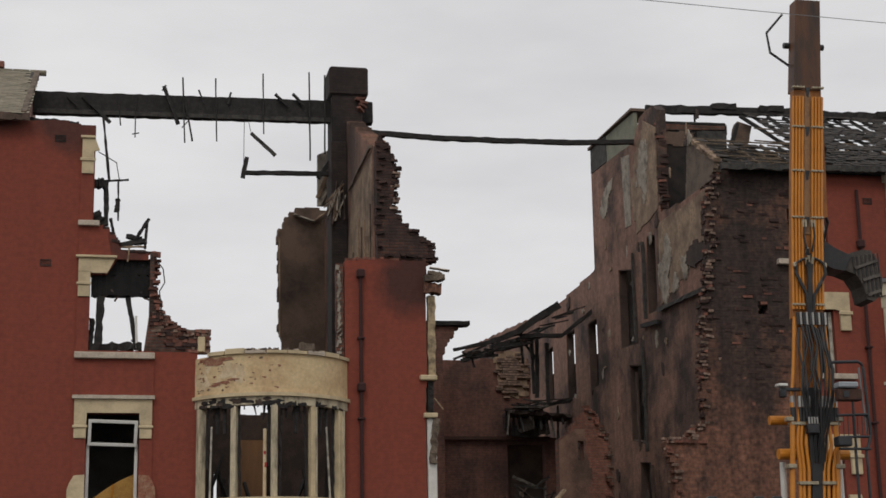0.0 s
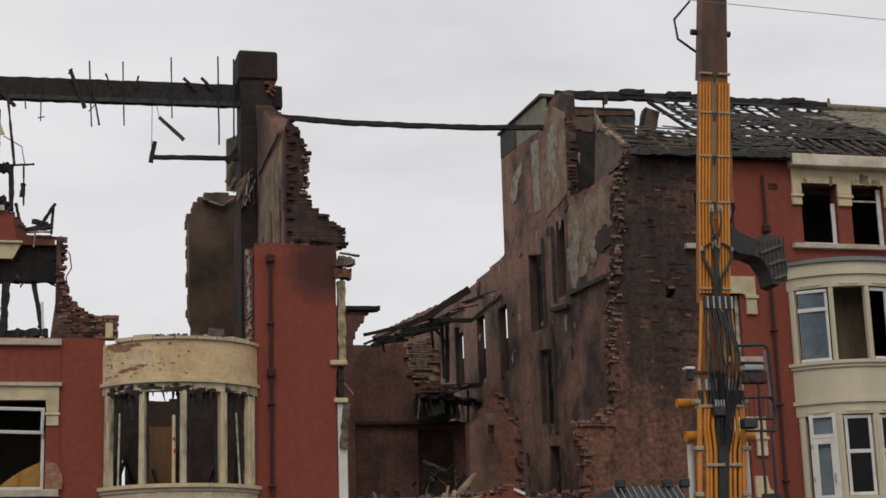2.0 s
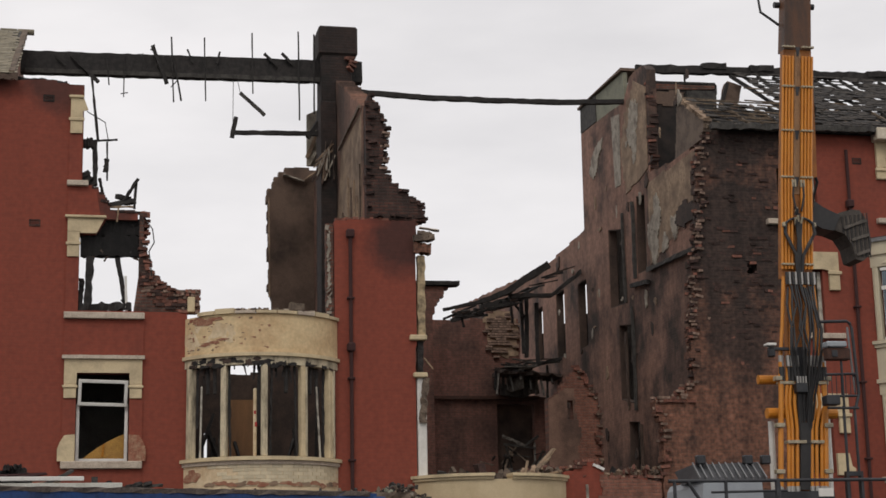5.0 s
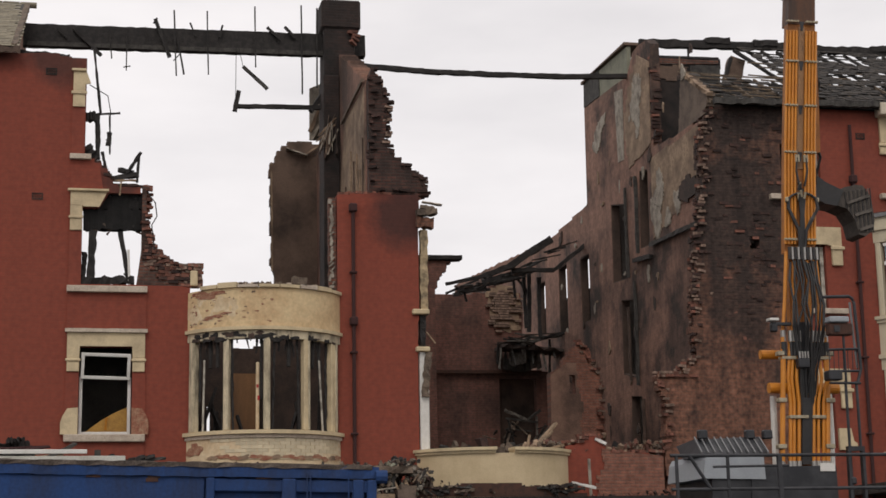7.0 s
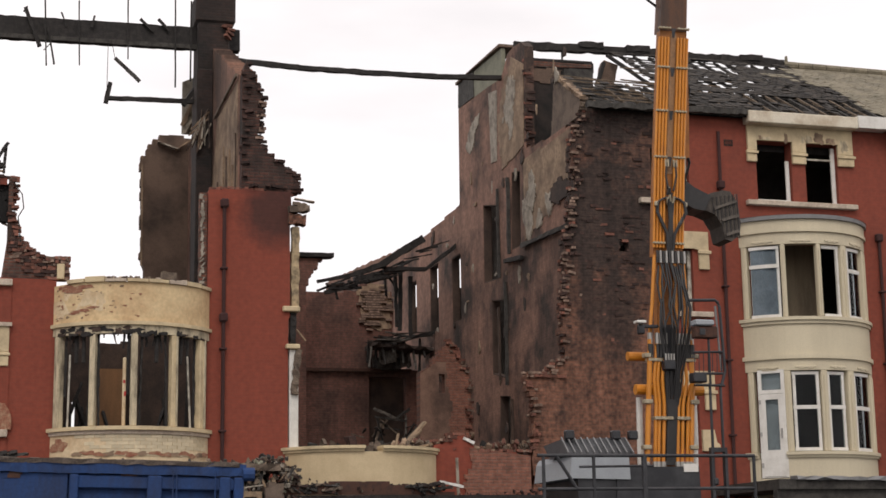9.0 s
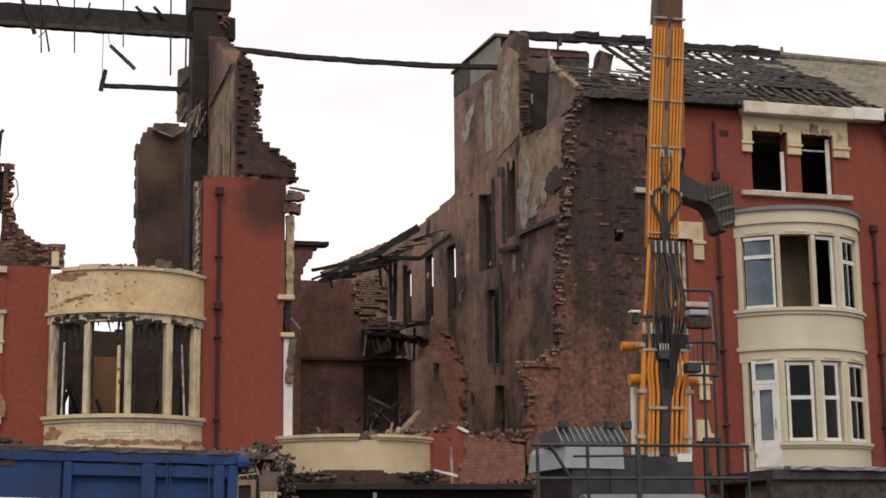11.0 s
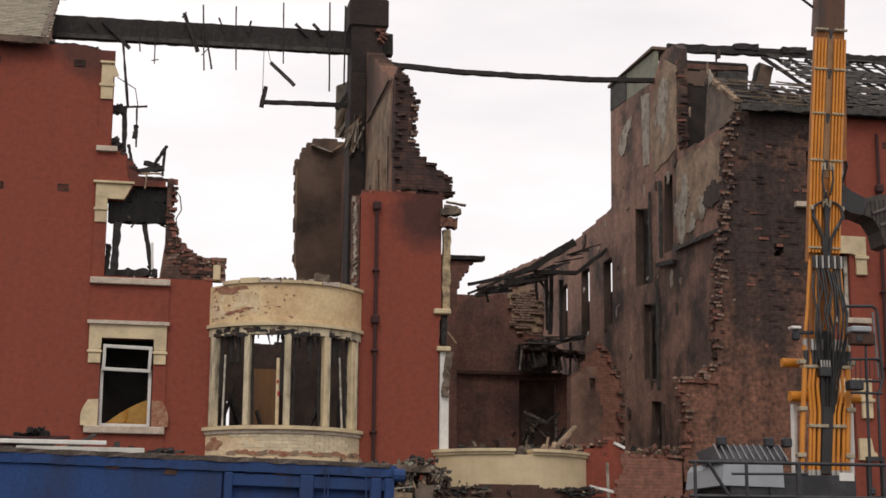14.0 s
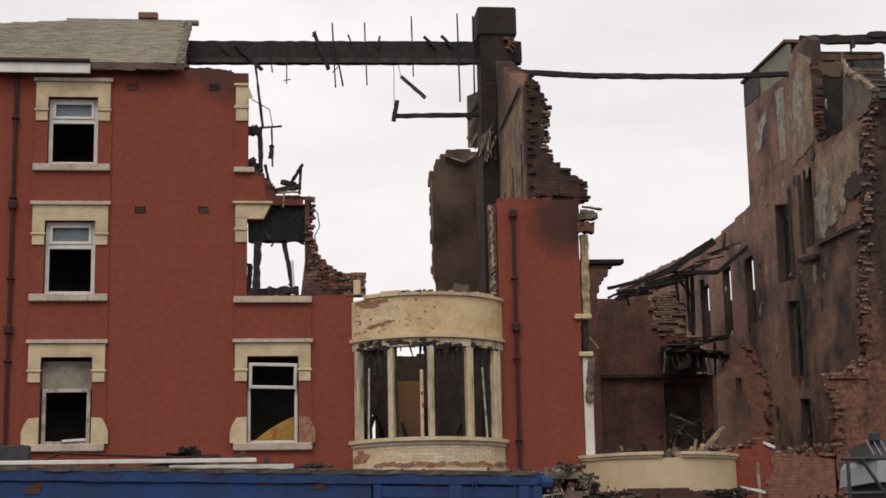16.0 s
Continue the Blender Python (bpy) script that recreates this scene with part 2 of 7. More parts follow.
BLUE = mat("blue_skip_paint", (0.0105, 0.045, 0.153), 0.85, dark=(0.018, 0.025, 0.052), scale=1.9, amount=0.9, bump=0.2, fine=20, streak=True, grain=0.15)
RUST = mat("rusty_steel", (0.075, 0.032, 0.02), 0.85, dark=(0.03, 0.018, 0.014), scale=9, amount=0.8)
ORANGE = mat("orange_machine_paint", (0.60, 0.225, 0.022), 0.42, dark=(0.40, 0.13, 0.014), scale=2.5, amount=0.6, bump=0.08, grain=0.06)
# machine orange darkened to hold the shade behind the pipes, plus grimy blotches
ORANGE_D = mat("shade_toned_orange_plate", (0.33, 0.115, 0.016), 0.6, dark=(0.14, 0.055, 0.015), scale=3.5, amount=0.8, bump=0.1, grain=0.12)
CLAMP = mat("greased_clamp_steel", (0.42, 0.36, 0.25), 0.5, 0.2, dark=(0.2, 0.16, 0.11), scale=9, amount=0.7, bump=0.1, grain=0.15)
HOSE = mat("black_hydraulic_hose", (0.018, 0.017, 0.017), 0.5, dark=(0.045, 0.04, 0.036), scale=5, amount=0.5, bump=0.1, grain=0.06)
STEEL = mat("bright_clamp_steel", (0.40, 0.385, 0.36), 0.4, 0.7, dark=(0.3, 0.28, 0.25), scale=7, amount=0.5, bump=0.1, grain=0.06)
GREY = mat("grey_machine_panel", (0.32, 0.345, 0.365), 0.45, dark=(0.22, 0.235, 0.25), scale=2, amount=0.5, bump=0.1, grain=0.06)
GREYD = mat("dark_grey_machine_paint", (0.013, 0.014, 0.017), 0.5, dark=(0.07, 0.07, 0.075), scale=2.5, amount=0.5, bump=0.1, grain=0.06)
ASPH = mat("street_asphalt", (0.05, 0.05, 0.05), 0.9, dark=(0.03, 0.03, 0.03), scale=0.6, amount=0.8, bump=0.4)
OCHRE = mat("ochre_curtain_board", (0.42, 0.23, 0.05), 0.8, dark=(0.2, 0.1, 0.03), scale=3, amount=0.6)
PLY = mat("bare_plywood", (0.26, 0.13, 0.055), 0.8, dark=(0.13, 0.07, 0.035), scale=1.5, amount=0.9, streak=True)
WOOD = mat("split_fresh_timber", (0.30, 0.21, 0.13), 0.85, dark=(0.09, 0.065, 0.045), scale=6, amount=0.8)
GLAZED = mat("cream_glazed_brick", (0.62, 0.53, 0.36), 0.35, dark=(0.42, 0.34, 0.22), scale=5, amount=0.6, bump=0.1, rnd=0.12, grain=0.06)
WARM = mat("warm_smoked_plaster", (0.23, 0.135, 0.096), 0.92, dark=(0.075, 0.045, 0.035), scale=1.1, amount=0.9, bump=0.5)
BLACKED = mat("soot_crusted_wall", (0.015, 0.013, 0.012), 0.95, dark=(0.05, 0.036, 0.030), scale=1.6, amount=0.8, bump=0.6)
SINGED = mat("singed_rafter_wood", (0.17, 0.125, 0.085), 0.9, dark=(0.03, 0.024, 0.02), scale=7, amount=0.9, bump=0.5)
BRICK = mat("loose_red_brick", (0.20, 0.080, 0.054), 0.92, dark=(0.085, 0.042, 0.032), scale=7, amount=0.8, bump=0.5, rnd=0.5)
BRICK_D = mat("sooty_loose_brick", (0.062, 0.030, 0.023), 0.92, dark=(0.02, 0.015, 0.013), scale=7, amount=0.8, bump=0.5, rnd=0.5)
RUBBLE = mat("grey_rubble", (0.16, 0.12, 0.088), 0.95, dark=(0.045, 0.032, 0.025), scale=4, amount=0.9, bump=0.7)
RETN = brickwork("blackened_wall_end", (0.11, 0.042, 0.029), (0.06, 0.028, 0.021), (0.06, 0.04, 0.032), (0.022, 0.016, 0.013), 0.4, 0.6, bump=1.0, msize=0.014)
CHIM = brickwork("blackened_chimney_brick", (0.04, 0.022, 0.017), (0.025, 0.017, 0.014), (0.03, 0.022, 0.019), (0.012, 0.010, 0.009), 0.42, 0.62, bump=0.8)
FRAG = mat("scorched_brown_plaster", (0.15, 0.10, 0.073), 0.92, dark=(0.045, 0.03, 0.023), scale=0.9, amount=0.9, bump=0.5)
PLAST_G = mat("grey_brown_plaster", (0.165, 0.122, 0.092), 0.92, dark=(0.06, 0.042, 0.033), scale=2.2, amount=0.9, bump=0.5)
STONE_S = mat("soot_streaked_stone", (0.62, 0.52, 0.35), 0.85, dark=(0.07, 0.052, 0.04), scale=7, amount=0.85, bump=0.2, streak=True, grain=0.1)
FRIEZE = mat("smoke_browned_white_board", (0.66, 0.60, 0.48), 0.7, dark=(0.34, 0.24, 0.14), scale=1.3, amount=0.85, bump=0.1, grain=0.08)
MULL = mat("peeling_burnt_stone", (0.62, 0.53, 0.365), 0.85, dark=(0.07, 0.055, 0.042), scale=5.5, amount=0.8, bump=0.4, streak=True, grain=0.12)
TAN = mat("tan_cream_render", (0.60, 0.48, 0.30), 0.8, dark=(0.48, 0.37, 0.22), scale=1.4, amount=0.8, bump=0.15, grain=0.06)
PALE = mat("pale_flaking_paint", (0.66, 0.53, 0.345), 0.85, dark=(0.5, 0.35, 0.2), scale=3, amount=0.8, fine=14, grain=0.1)
ASH_L = mat("pale_flaked_ash", (0.15, 0.135, 0.115), 0.95, dark=(0.05, 0.043, 0.037), scale=7, amount=0.9, bump=0.6, grain=0.3)
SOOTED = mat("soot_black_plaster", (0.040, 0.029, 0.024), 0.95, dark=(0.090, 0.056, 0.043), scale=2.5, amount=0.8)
LEAD = mat("dull_lead_flashing", (0.20, 0.20, 0.20), 0.6, dark=(0.12, 0.12, 0.12), scale=4, amount=0.6, grain=0.06)


def glass_mat():
    """A thin pane: clear, with the sky mirrored in it."""
    m = bpy.data.materials.new("window_glass")
    m.use_nodes = True
    n, l = m.node_tree.nodes, m.node_tree.links
    n.clear()
    out = n.new("ShaderNodeOutputMaterial")
    mx = n.new("ShaderNodeMixShader")
    fr = n.new("ShaderNodeFresnel")
    fr.inputs["IOR"].default_value = 1.22
    tr = n.new("ShaderNodeBsdfTransparent")
    tr.inputs["Color"].default_value = (0.82, 0.86, 0.87, 1)
    gl = n.new("ShaderNodeBsdfGlossy")
    gl.inputs["Roughness"].default_value = 0.03
    l.new(fr.outputs[0], mx.inputs[0])
    l.new(tr.outputs[0], mx.inputs[1])
    l.new(gl.outputs[0], mx.inputs[2])
    l.new(mx.outputs[0], out.inputs["Surface"])
    return m


GLASS = glass_mat()


# ---- mesh helpers ----
def mesh_of(bm, name, material, smooth=False):
    bmesh.ops.recalc_face_normals(bm, faces=bm.faces)
    me = bpy.data.meshes.new(name)
    bm.to_mesh(me)
    bm.free()
    me.materials.append(material)
    if smooth:
        for p in me.polygons:
            p.use_smooth = True
    return me


def part(name, bm, material, parent=None, label="", smooth=False):
    ob = new(name, mesh_of(bm, name, material, smooth))
    if parent:
        ob.parent = parent
    if label:
        ob["label"] = label
    return ob


def thing(name, label, category, group="", kind=""):
    return tagged(new(name), label, category, group, kind)


def box(bm, x0, x1, y0, y1, z0, z1, m=None, bev=0.0):
    vs = bmesh.ops.create_cube(bm, size=1)["verts"]
    for v in vs:
        v.co = Vector((x0 + (v.co.x + 0.5) * (x1 - x0), y0 + (v.co.y + 0.5) * (y1 - y0), z0 + (v.co.z + 0.5) * (z1 - z0)))
    if m:
        bmesh.ops.transform(bm, matrix=m, verts=vs)
    if bev:
        es = list({e for v in vs for e in v.link_edges})
        bmesh.ops.bevel(bm, geom=es, offset=bev, segments=1, affect="EDGES")
    return bm


def B(*a, **k):
    return box(bmesh.new(), *a, **k)


def plate(outer, holes, d0, d1, side=False, bm=None):
    """A wall of the outline outer (a, z) with holes, from depth d0 to d1; a runs along x, or along y for a side wall."""
    bm = bm or bmesh.new()
    es = []
    for loop in (outer, *holes):
        vs = [bm.verts.new((d0, a, z) if side else (a, d0, z)) for a, z in loop]
        es += [bm.edges.new((vs[i - 1], vs[i])) for i in range(len(vs))]
    fs = [g for g in bmesh.ops.triangle_fill(bm, use_beauty=True, use_dissolve=False, edges=es)["geom"] if isinstance(g, bmesh.types.BMFace)]
    ex = bmesh.ops.extrude_face_region(bm, geom=fs)["geom"]
    move = Vector((d1 - d0, 0, 0)) if side else Vector((0, d1 - d0, 0))
    bmesh.ops.translate(bm, vec=move, verts=[v for v in ex if isinstance(v, bmesh.types.BMVert)])
    return bm


def rect(a0, a1, z0, z1):
    return [(a0, z0), (a1, z0), (a1, z1), (a0, z1)]


def ragged(pts, step=0.11, amp=0.07, seed=1):
    """Breaks the line through pts into brick-sized steps."""
    rg = random.Random(seed)
    out = [pts[0]]
    for (a, b), (c, d) in zip(pts, pts[1:]):
        n = max(1, int(math.hypot(c - a, d - b) / step))
        for i in range(1, n + 1):
            u, w = a + (c - a) * i / n, b + (d - b) * i / n
            if i < n:
                u += rg.uniform(-amp, amp)
                w = round(w / 0.075) * 0.075
            out.append((u, out[-1][1]))
            out.append((u, w))
    clean = [out[0]]
    for p in out[1:]:
        if math.hypot(p[0] - clean[-1][0], p[1] - clean[-1][1]) > 0.004:
            clean.append(p)
    return clean


def blob(a, z, w, h, seed, n=22):
    """An uneven patch's torn outline: slow lobes with fine notches on them."""
    rg = random.Random(seed)
    ph = [(rg.uniform(0, 6.3), rg.uniform(0.5, 1.0)) for _ in range(4)]
    out = []
    for i in range(n):
        t = 2 * math.pi * i / n
        k = 0.85 + sum(0.16 * g * math.sin((j + 1) * t + p) for j, (p, g) in enumerate(ph)) + rg.uniform(-0.16, 0.1)
        out.append((a + w / 2 * k * math.cos(t), z + h / 2 * k * math.sin(t)))
    return out


def bow_blob(x0, x1, depth, u, z, du, dz, seed, out=0.006, n=18):
    """An uneven flake lying on the arc."""
    bm = bmesh.new()
    rings = []
    pts = blob(u, z, du, dz, seed, n)
    for o in (out, out - 0.004):
        rings.append([bm.verts.new((*on_bow(x0, x1, depth, a, o)[:2], b)) for a, b in pts])
    bmesh.ops.triangle_fill(bm, use_beauty=True, use_dissolve=False, edges=[bm.edges.new((rings[0][i - 1], rings[0][i])) for i in range(n)])
    for i in range(n):
        bm.faces.new((rings[0][i - 1], rings[0][i], rings[1][i], rings[1][i - 1]))
    return bm


def tube(pts, r, sides=8, bm=None, flat=1.0):
    """A round bar along the points."""
    bm = bm or bmesh.new()
    pts = [Vector(p) for p in pts]
    rings = []
    for i, p in enumerate(pts):
        d = (pts[min(i + 1, len(pts) - 1)] - pts[max(i - 1, 0)]).normalized()
        up = Vector((0, 0, 1)) if abs(d.z) < 0.9 else Vector((0, 1, 0))
        u = d.cross(up).normalized()
        w = u.cross(d)
        rr = r[i] if isinstance(r, (list, tuple)) else r
        rings.append([bm.verts.new(p + (u * math.cos(2 * math.pi * k / sides) + w * math.sin(2 * math.pi * k / sides) * flat) * rr) for k in range(sides)])
    for a, b in zip(rings, rings[1:]):
        for k in range(sides):
            bm.faces.new((a[k], a[(k + 1) % sides], b[(k + 1) % sides], b[k]))
    bm.faces.new(rings[0][::-1])
    bm.faces.new(rings[-1])
    return bm


def timber(a, b, w, h, seed=0, bm=None, rough=0.25, n=8):
    """A burnt beam from a to b, its section eaten away unevenly."""
    rg = random.Random(seed)
    bm = bm or bmesh.new()
    a, b = Vector(a), Vector(b)
    d = (b - a).normalized()
    up = Vector((0, 0, 1)) if abs(d.z) < 0.9 else Vector((0, 1, 0))
    u = d.cross(up).normalized()
    v = u.cross(d)
    rings = []
    for i in range(n + 1):
        c = a.lerp(b, i / n)
        k = [1 - rough * rg.random() for _ in range(4)]
        rings.append([bm.verts.new(c + u * s * w / 2 * q + v * t * h / 2 * q2) for (s, t), q, q2 in zip(((-1, -1), (1, -1), (1, 1), (-1, 1)), k, k[::-1])])
    for p, q in zip(rings, rings[1:]):
        for j in range(4):
            bm.faces.new((p[j], p[(j + 1) % 4], q[(j + 1) % 4], q[j]))
    bm.faces.new(rings[0][::-1])
    bm.faces.new(rings[-1])
    return bm


def bow(x0, x1, depth, z0, z1, thick, a0=0.0, a1=1.0, n=24, y=0.0, bm=None):
    """A curved wall on plan, a circle's arc from x0 to x1 that stands depth proud of the front; a0..a1: the stretch of the arc."""
    bm = bm or bmesh.new()
    c, h = (x0 + x1) / 2, (x1 - x0) / 2
    r = (h * h + depth * depth) / (2 * depth)
    half = math.asin(min(1, h / r))
    cy = y - depth + r
    cols = []
    for i in range(n + 1):
        t = -half + 2 * half * (a0 + (a1 - a0) * i / n)
        s, k = math.sin(t), math.cos(t)
        cols.append([bm.verts.new((c + s * rr, cy - k * rr, z)) for rr, z in ((r, z0), (r, z1), (r - thick, z1), (r - thick, z0))])
    for p, q in zip(cols, cols[1:]):
        for j in range(4):
            bm.faces.new((p[j], p[(j + 1) % 4], q[(j + 1) % 4], q[j]))
    bm.faces.new(cols[0])
    bm.faces.new(cols[-1][::-1])
    return bm


def on_bow(x0, x1, depth, u, out=0.0, y=0.0):
    """Plan place and heading on the arc at the share u."""
    c, h = (x0 + x1) / 2, (x1 - x0) / 2
    r = (h * h + depth * depth) / (2 * depth)
    half = math.asin(min(1, h / r))
    t = -half + 2 * half * u
    return c + math.sin(t) * (r + out), y - depth + r - math.cos(t) * (r + out), t


# ---- ground ----
g = bmesh.new()
bmesh.ops.create_grid(g, x_segments=40, y_segments=40, size=2500)
tagged(part("ground", g, ASPH), "dark grey asphalt street and yards", "ground", kind="structure")


def wall(name, bm, material, label):
    return tagged(part(name, bm, material), label, "wall", kind="structure")


# ---- house with the bow window: front wall ----
outer = [(-14, 0), (-14, 13.0), (-1.81, 13.0)] + ragged([(-1.31, 13.04), (-0.75, 12.95), (-0.42, 12.8)], 0.2, 0.02, 2) + [(-0.42, 10.72)] \
    + ragged([(-0.34, 10.66), (-0.05, 10.45), (0.09, 10.33), (0.2, 10.1), (0.8, 10.02)], 0.12, 0.03, 3) + [(0.8, 9.9), (0.12, 9.9), (-0.1, 9.55), (-0.44, 9.55), (-0.44, 7.86), (1.9, 7.86), (1.9, 0)]
W_L = [rect(-4.83, -3.73, 10.79, 12.34), rect(-4.83, -3.73, 7.88, 9.53), rect(-4.83, -3.73, 4.64, 6.52)]
W_B = rect(-0.43, 0.69, 4.62, 6.52)
wall_l = wall("wall_front", plate(outer, W_L + [W_B], 0, 0.34), RED_F, "red brick hotel front broken off in ragged steps")
part("window_panel", plate(rect(-5.13, -3.43, 4.0, 12.66), W_L, -0.03, 0.0), RED, wall_l)
part("window_panel", plate([(-0.71, 4.0), (-0.71, 12.66), (-0.44, 12.66), (-0.44, 10.72), (-0.1, 10.5), (0.0, 9.93), (-0.44, 9.55), (-0.44, 7.86), (0.97, 7.86), (0.97, 4.0)], [W_B], -0.03, 0.0), RED, wall_l)
stub = [(0.74, 7.87), (0.84, 8.7), (0.84, 10.1), (0.99, 10.07)] + ragged([(0.97, 10.0), (0.94, 9.43), (1.03, 8.8), (1.15, 8.62), (1.46, 8.36), (1.84, 8.28), (2.09, 8.38), (2.19, 8.28), (2.18, 7.9)], 0.12, 0.05, 4) + [(2.1, 7.87)]
wall_s = wall("wall_stub", plate(stub, [], 0.03, 0.36), RED_D, "broken stub of burnt brickwork beside a window")
pier = [(5.15, 0), (5.15, 10.0)] + ragged([(5.2, 10.02), (5.9, 10.08), (6.6, 10.05), (7.02, 9.98)], 0.2, 0.02, 6) + [(7.04, 9.6), (7.0, 9.5), (7.0, 7.2), (6.96, 7.1), (6.96, 0)]
wall_p = wall("wall_pier", plate(pier, [], 0.003, 0.34), RED_P, "tall red brick pier standing between two bays")
dark = ragged([(12.66, 0), (12.72, 3.0), (12.68, 4.3), (12.73, 5.5), (12.54, 5.97)], 0.15, 0.04, 7) + ragged([(12.6, 6.02), (12.95, 6.04), (13.3, 6.2), (13.53, 6.45)], 0.12, 0.04, 8) \
    + ragged([(13.55, 6.5), (13.5, 7.38), (13.58, 8.2), (13.62, 9.15), (13.78, 10), (13.9, 10.7), (13.86, 11.65), (14.1, 12.3)], 0.12, 0.08, 9) + [(14.16, 12.5), (16.2, 12.5), (16.2, 0)]
wall_d = wall("wall_burnt", plate(dark, [rect(15.9, 16.19, 10.35, 11.6), rect(15.0, 15.25, 9.0, 9.3)], 0.02, 0.36), SOOT, "soot-blackened brick front with toothed broken edge")
C_H = [rect(16.21, 16.9, 10.35, 11.9), rect(16.21, 16.9, 7.6, 9.15), rect(16.21, 16.9, 4.3, 6.1)]
R_H = [rect(18.74, 19.72, 10.42, 11.95), rect(20.1, 21.0, 10.42, 11.97)]
right = [(16.2, 0), (16.2, 12.5), (22.75, 12.5), (22.75, 0)]
wall_r = wall("wall_hotel", plate(right, R_H + C_H + [rect(18.5, 21.3, 3.0, 6.3), rect(18.5, 21.3, 7.45, 9.4)], 0, 0.34), RED, "red brick hotel front with stone dressings")
wall_n = wall("wall_neighbour", plate([(22.76, 0), (22.76, 12.25), (45, 12.25), (45, 0)], [], -0.15, 0.34), RED, "plain red brick front of the next house")

# party walls, rear walls and rooms behind
party_l = [(0.36, 0), (0.36, 12.85)] + ragged([(0.4, 12.9), (2, 13.6), (4, 14.6), (4.9, 14.95)], 0.2, 0.03, 11) + [(6.0, 14.95), (10, 12.6), (10, 0)]
wall_y = wall("wall_party", plate(party_l, [], 5.88, 6.3, side=True), SIDE, "smoke-stained brick party wall below the stack")
pf = [(5.9, 10.09), (5.9, 12.8), (6.0, 13.1)] + ragged([(6.05, 12.95), (6.2, 12.55), (6.37, 12.22), (6.3, 11.6), (6.31, 11.15), (6.65, 10.81), (7.0, 10.55), (7.16, 10.42), (7.25, 10.08)], 0.11, 0.05, 21) + [(7.1, 10.06)]
wall_pf = wall("wall_return", plate(pf, [], 0.06, 0.5), RETN, "broken brick wall end stepping down like stairs")
gable = [(0.38, 0), (0.38, 12.2)] + ragged([(0.5, 12.25), (2, 12.3), (3.9, 12.45)], 0.2, 0.03, 12) + [(3.78, 14.9), (3.79, 15.26), (4.06, 15.46), (4.7, 15.52), (5.2, 15.48), (5.8, 14.95), (6.9, 15.05), (9.85, 15.2), (9.9, 12.3)] \
    + ragged([(10.0, 12.25), (14.3, 12.05), (20, 12.5), (28.5, 13.1)], 0.3, 0.04, 13) + [(28.5, 0)]
sw = [rect(14.8, 15.8, 9.1, 10.85), rect(12.27, 13.22, 8.85, 10.95), rect(9.9, 10.82, 8.8, 10.8), [(6.4, 9.4), (7.7, 9.5), (7.65, 11.75), (6.4, 11.5)], [(4.45, 9.95), (5.25, 10.0), (5.1, 12.1), (4.42, 12.0)],
      [(5.85, 6.6), (7.1, 6.85), (7.05, 8.92), (5.85, 8.75)], [(5.6, 4.6), (6.6, 4.7), (6.5, 6.2), (5.58, 6.1)]]
wall_g = wall("wall_gable", plate(gable, sw, 14.07, 14.32, side=True), SIDE, "burnt brick gable and long rear wing wall")
for hole in sw:
    cy, cz = sum(a for a, _ in hole) / 4, sum(b for _, b in hole) / 4
    # dark lining added to paint shade onto the reveals
    part("dark_reveal", plate(hole, [[(cy + (a - cy) * 0.93, cz + (b - cz) * 0.97) for a, b in hole]], 14.085, 14.31, side=True), PLAST_D, wall_g, "added dark lining that paints shade into the opening")
wall("wall_loft", plate([(14.325, 11.6), (14.325, 15.1)] + ragged([(15.0, 15.1), (16.25, 15.12), (16.2, 13.0)], 0.25, 0.04, 53) + [(17.0, 11.6)], [], 4.4, 4.6), BLACKED, "scorched loft wall behind the open gable")
wall_loft = bpy.data.objects["wall_loft"]
part("plaster", plate(ragged([(14.5, 14.5), (14.45, 14.86), (14.9, 14.9), (15.35, 14.84), (15.3, 14.6), (15.0, 14.45), (14.7, 14.5)], 0.2, 0.07, 51), [], 4.37, 4.399), FRAG, wall_loft, "scorched brown plaster")
part("plaster", plate(ragged([(15.45, 14.35), (15.4, 14.9), (16.2, 14.95), (16.2, 14.4)], 0.2, 0.05, 52), [], 4.37, 4.399), ASH, wall_loft, "grey ash-coated plaster")
part("brick_course", plate([(14.4, 14.9), (14.4, 15.06), (16.2, 15.08), (16.2, 14.98), (15.3, 14.93)], [], 4.365, 4.399), RED_D, wall_loft, "bared red brick course")
part("head_board", timber((14.42, 4.5, 15.14), (16.25, 4.5, 15.16), 0.14, 0.07, 55, rough=0.3, n=12), CHAR, wall_loft, "charred top board")
part("gable_peak", plate([(2.0, 12.3)] + ragged([(1.9, 12.5), (1.8, 13.1), (1.7, 13.58), (1.38, 13.63), (0.69, 13.18), (-0.1, 12.68), (0.1, 12.3)], 0.13, 0.05, 56) + [(1.2, 12.29)], [], 14.075, 14.28, side=True), PLAST_G, wall_g, "leaning remnant of plastered gable")
wall("wall_rear", plate([(6.4, 0), (6.4, 10.1)] + ragged([(8, 10.15), (11.7, 10.25), (12.0, 10.5), (12.75, 10.5), (13.02, 10.0), (13.05, 8.9), (13.2, 7.8)], 0.25, 0.06, 15) + [(14.05, 7.77), (14.05, 0)], [rect(12.26, 13.46, 4.0, 7.55)], 14, 14.3), REAR, "smoked brick rear wall of the gutted house")
wall("wall_rear_outer", plate([(9.5, 0), (9.5, 9.0), (14.05, 9.2), (14.05, 0)], [], 22, 22.3), REAR, "brick outhouse wall behind the gutted house")
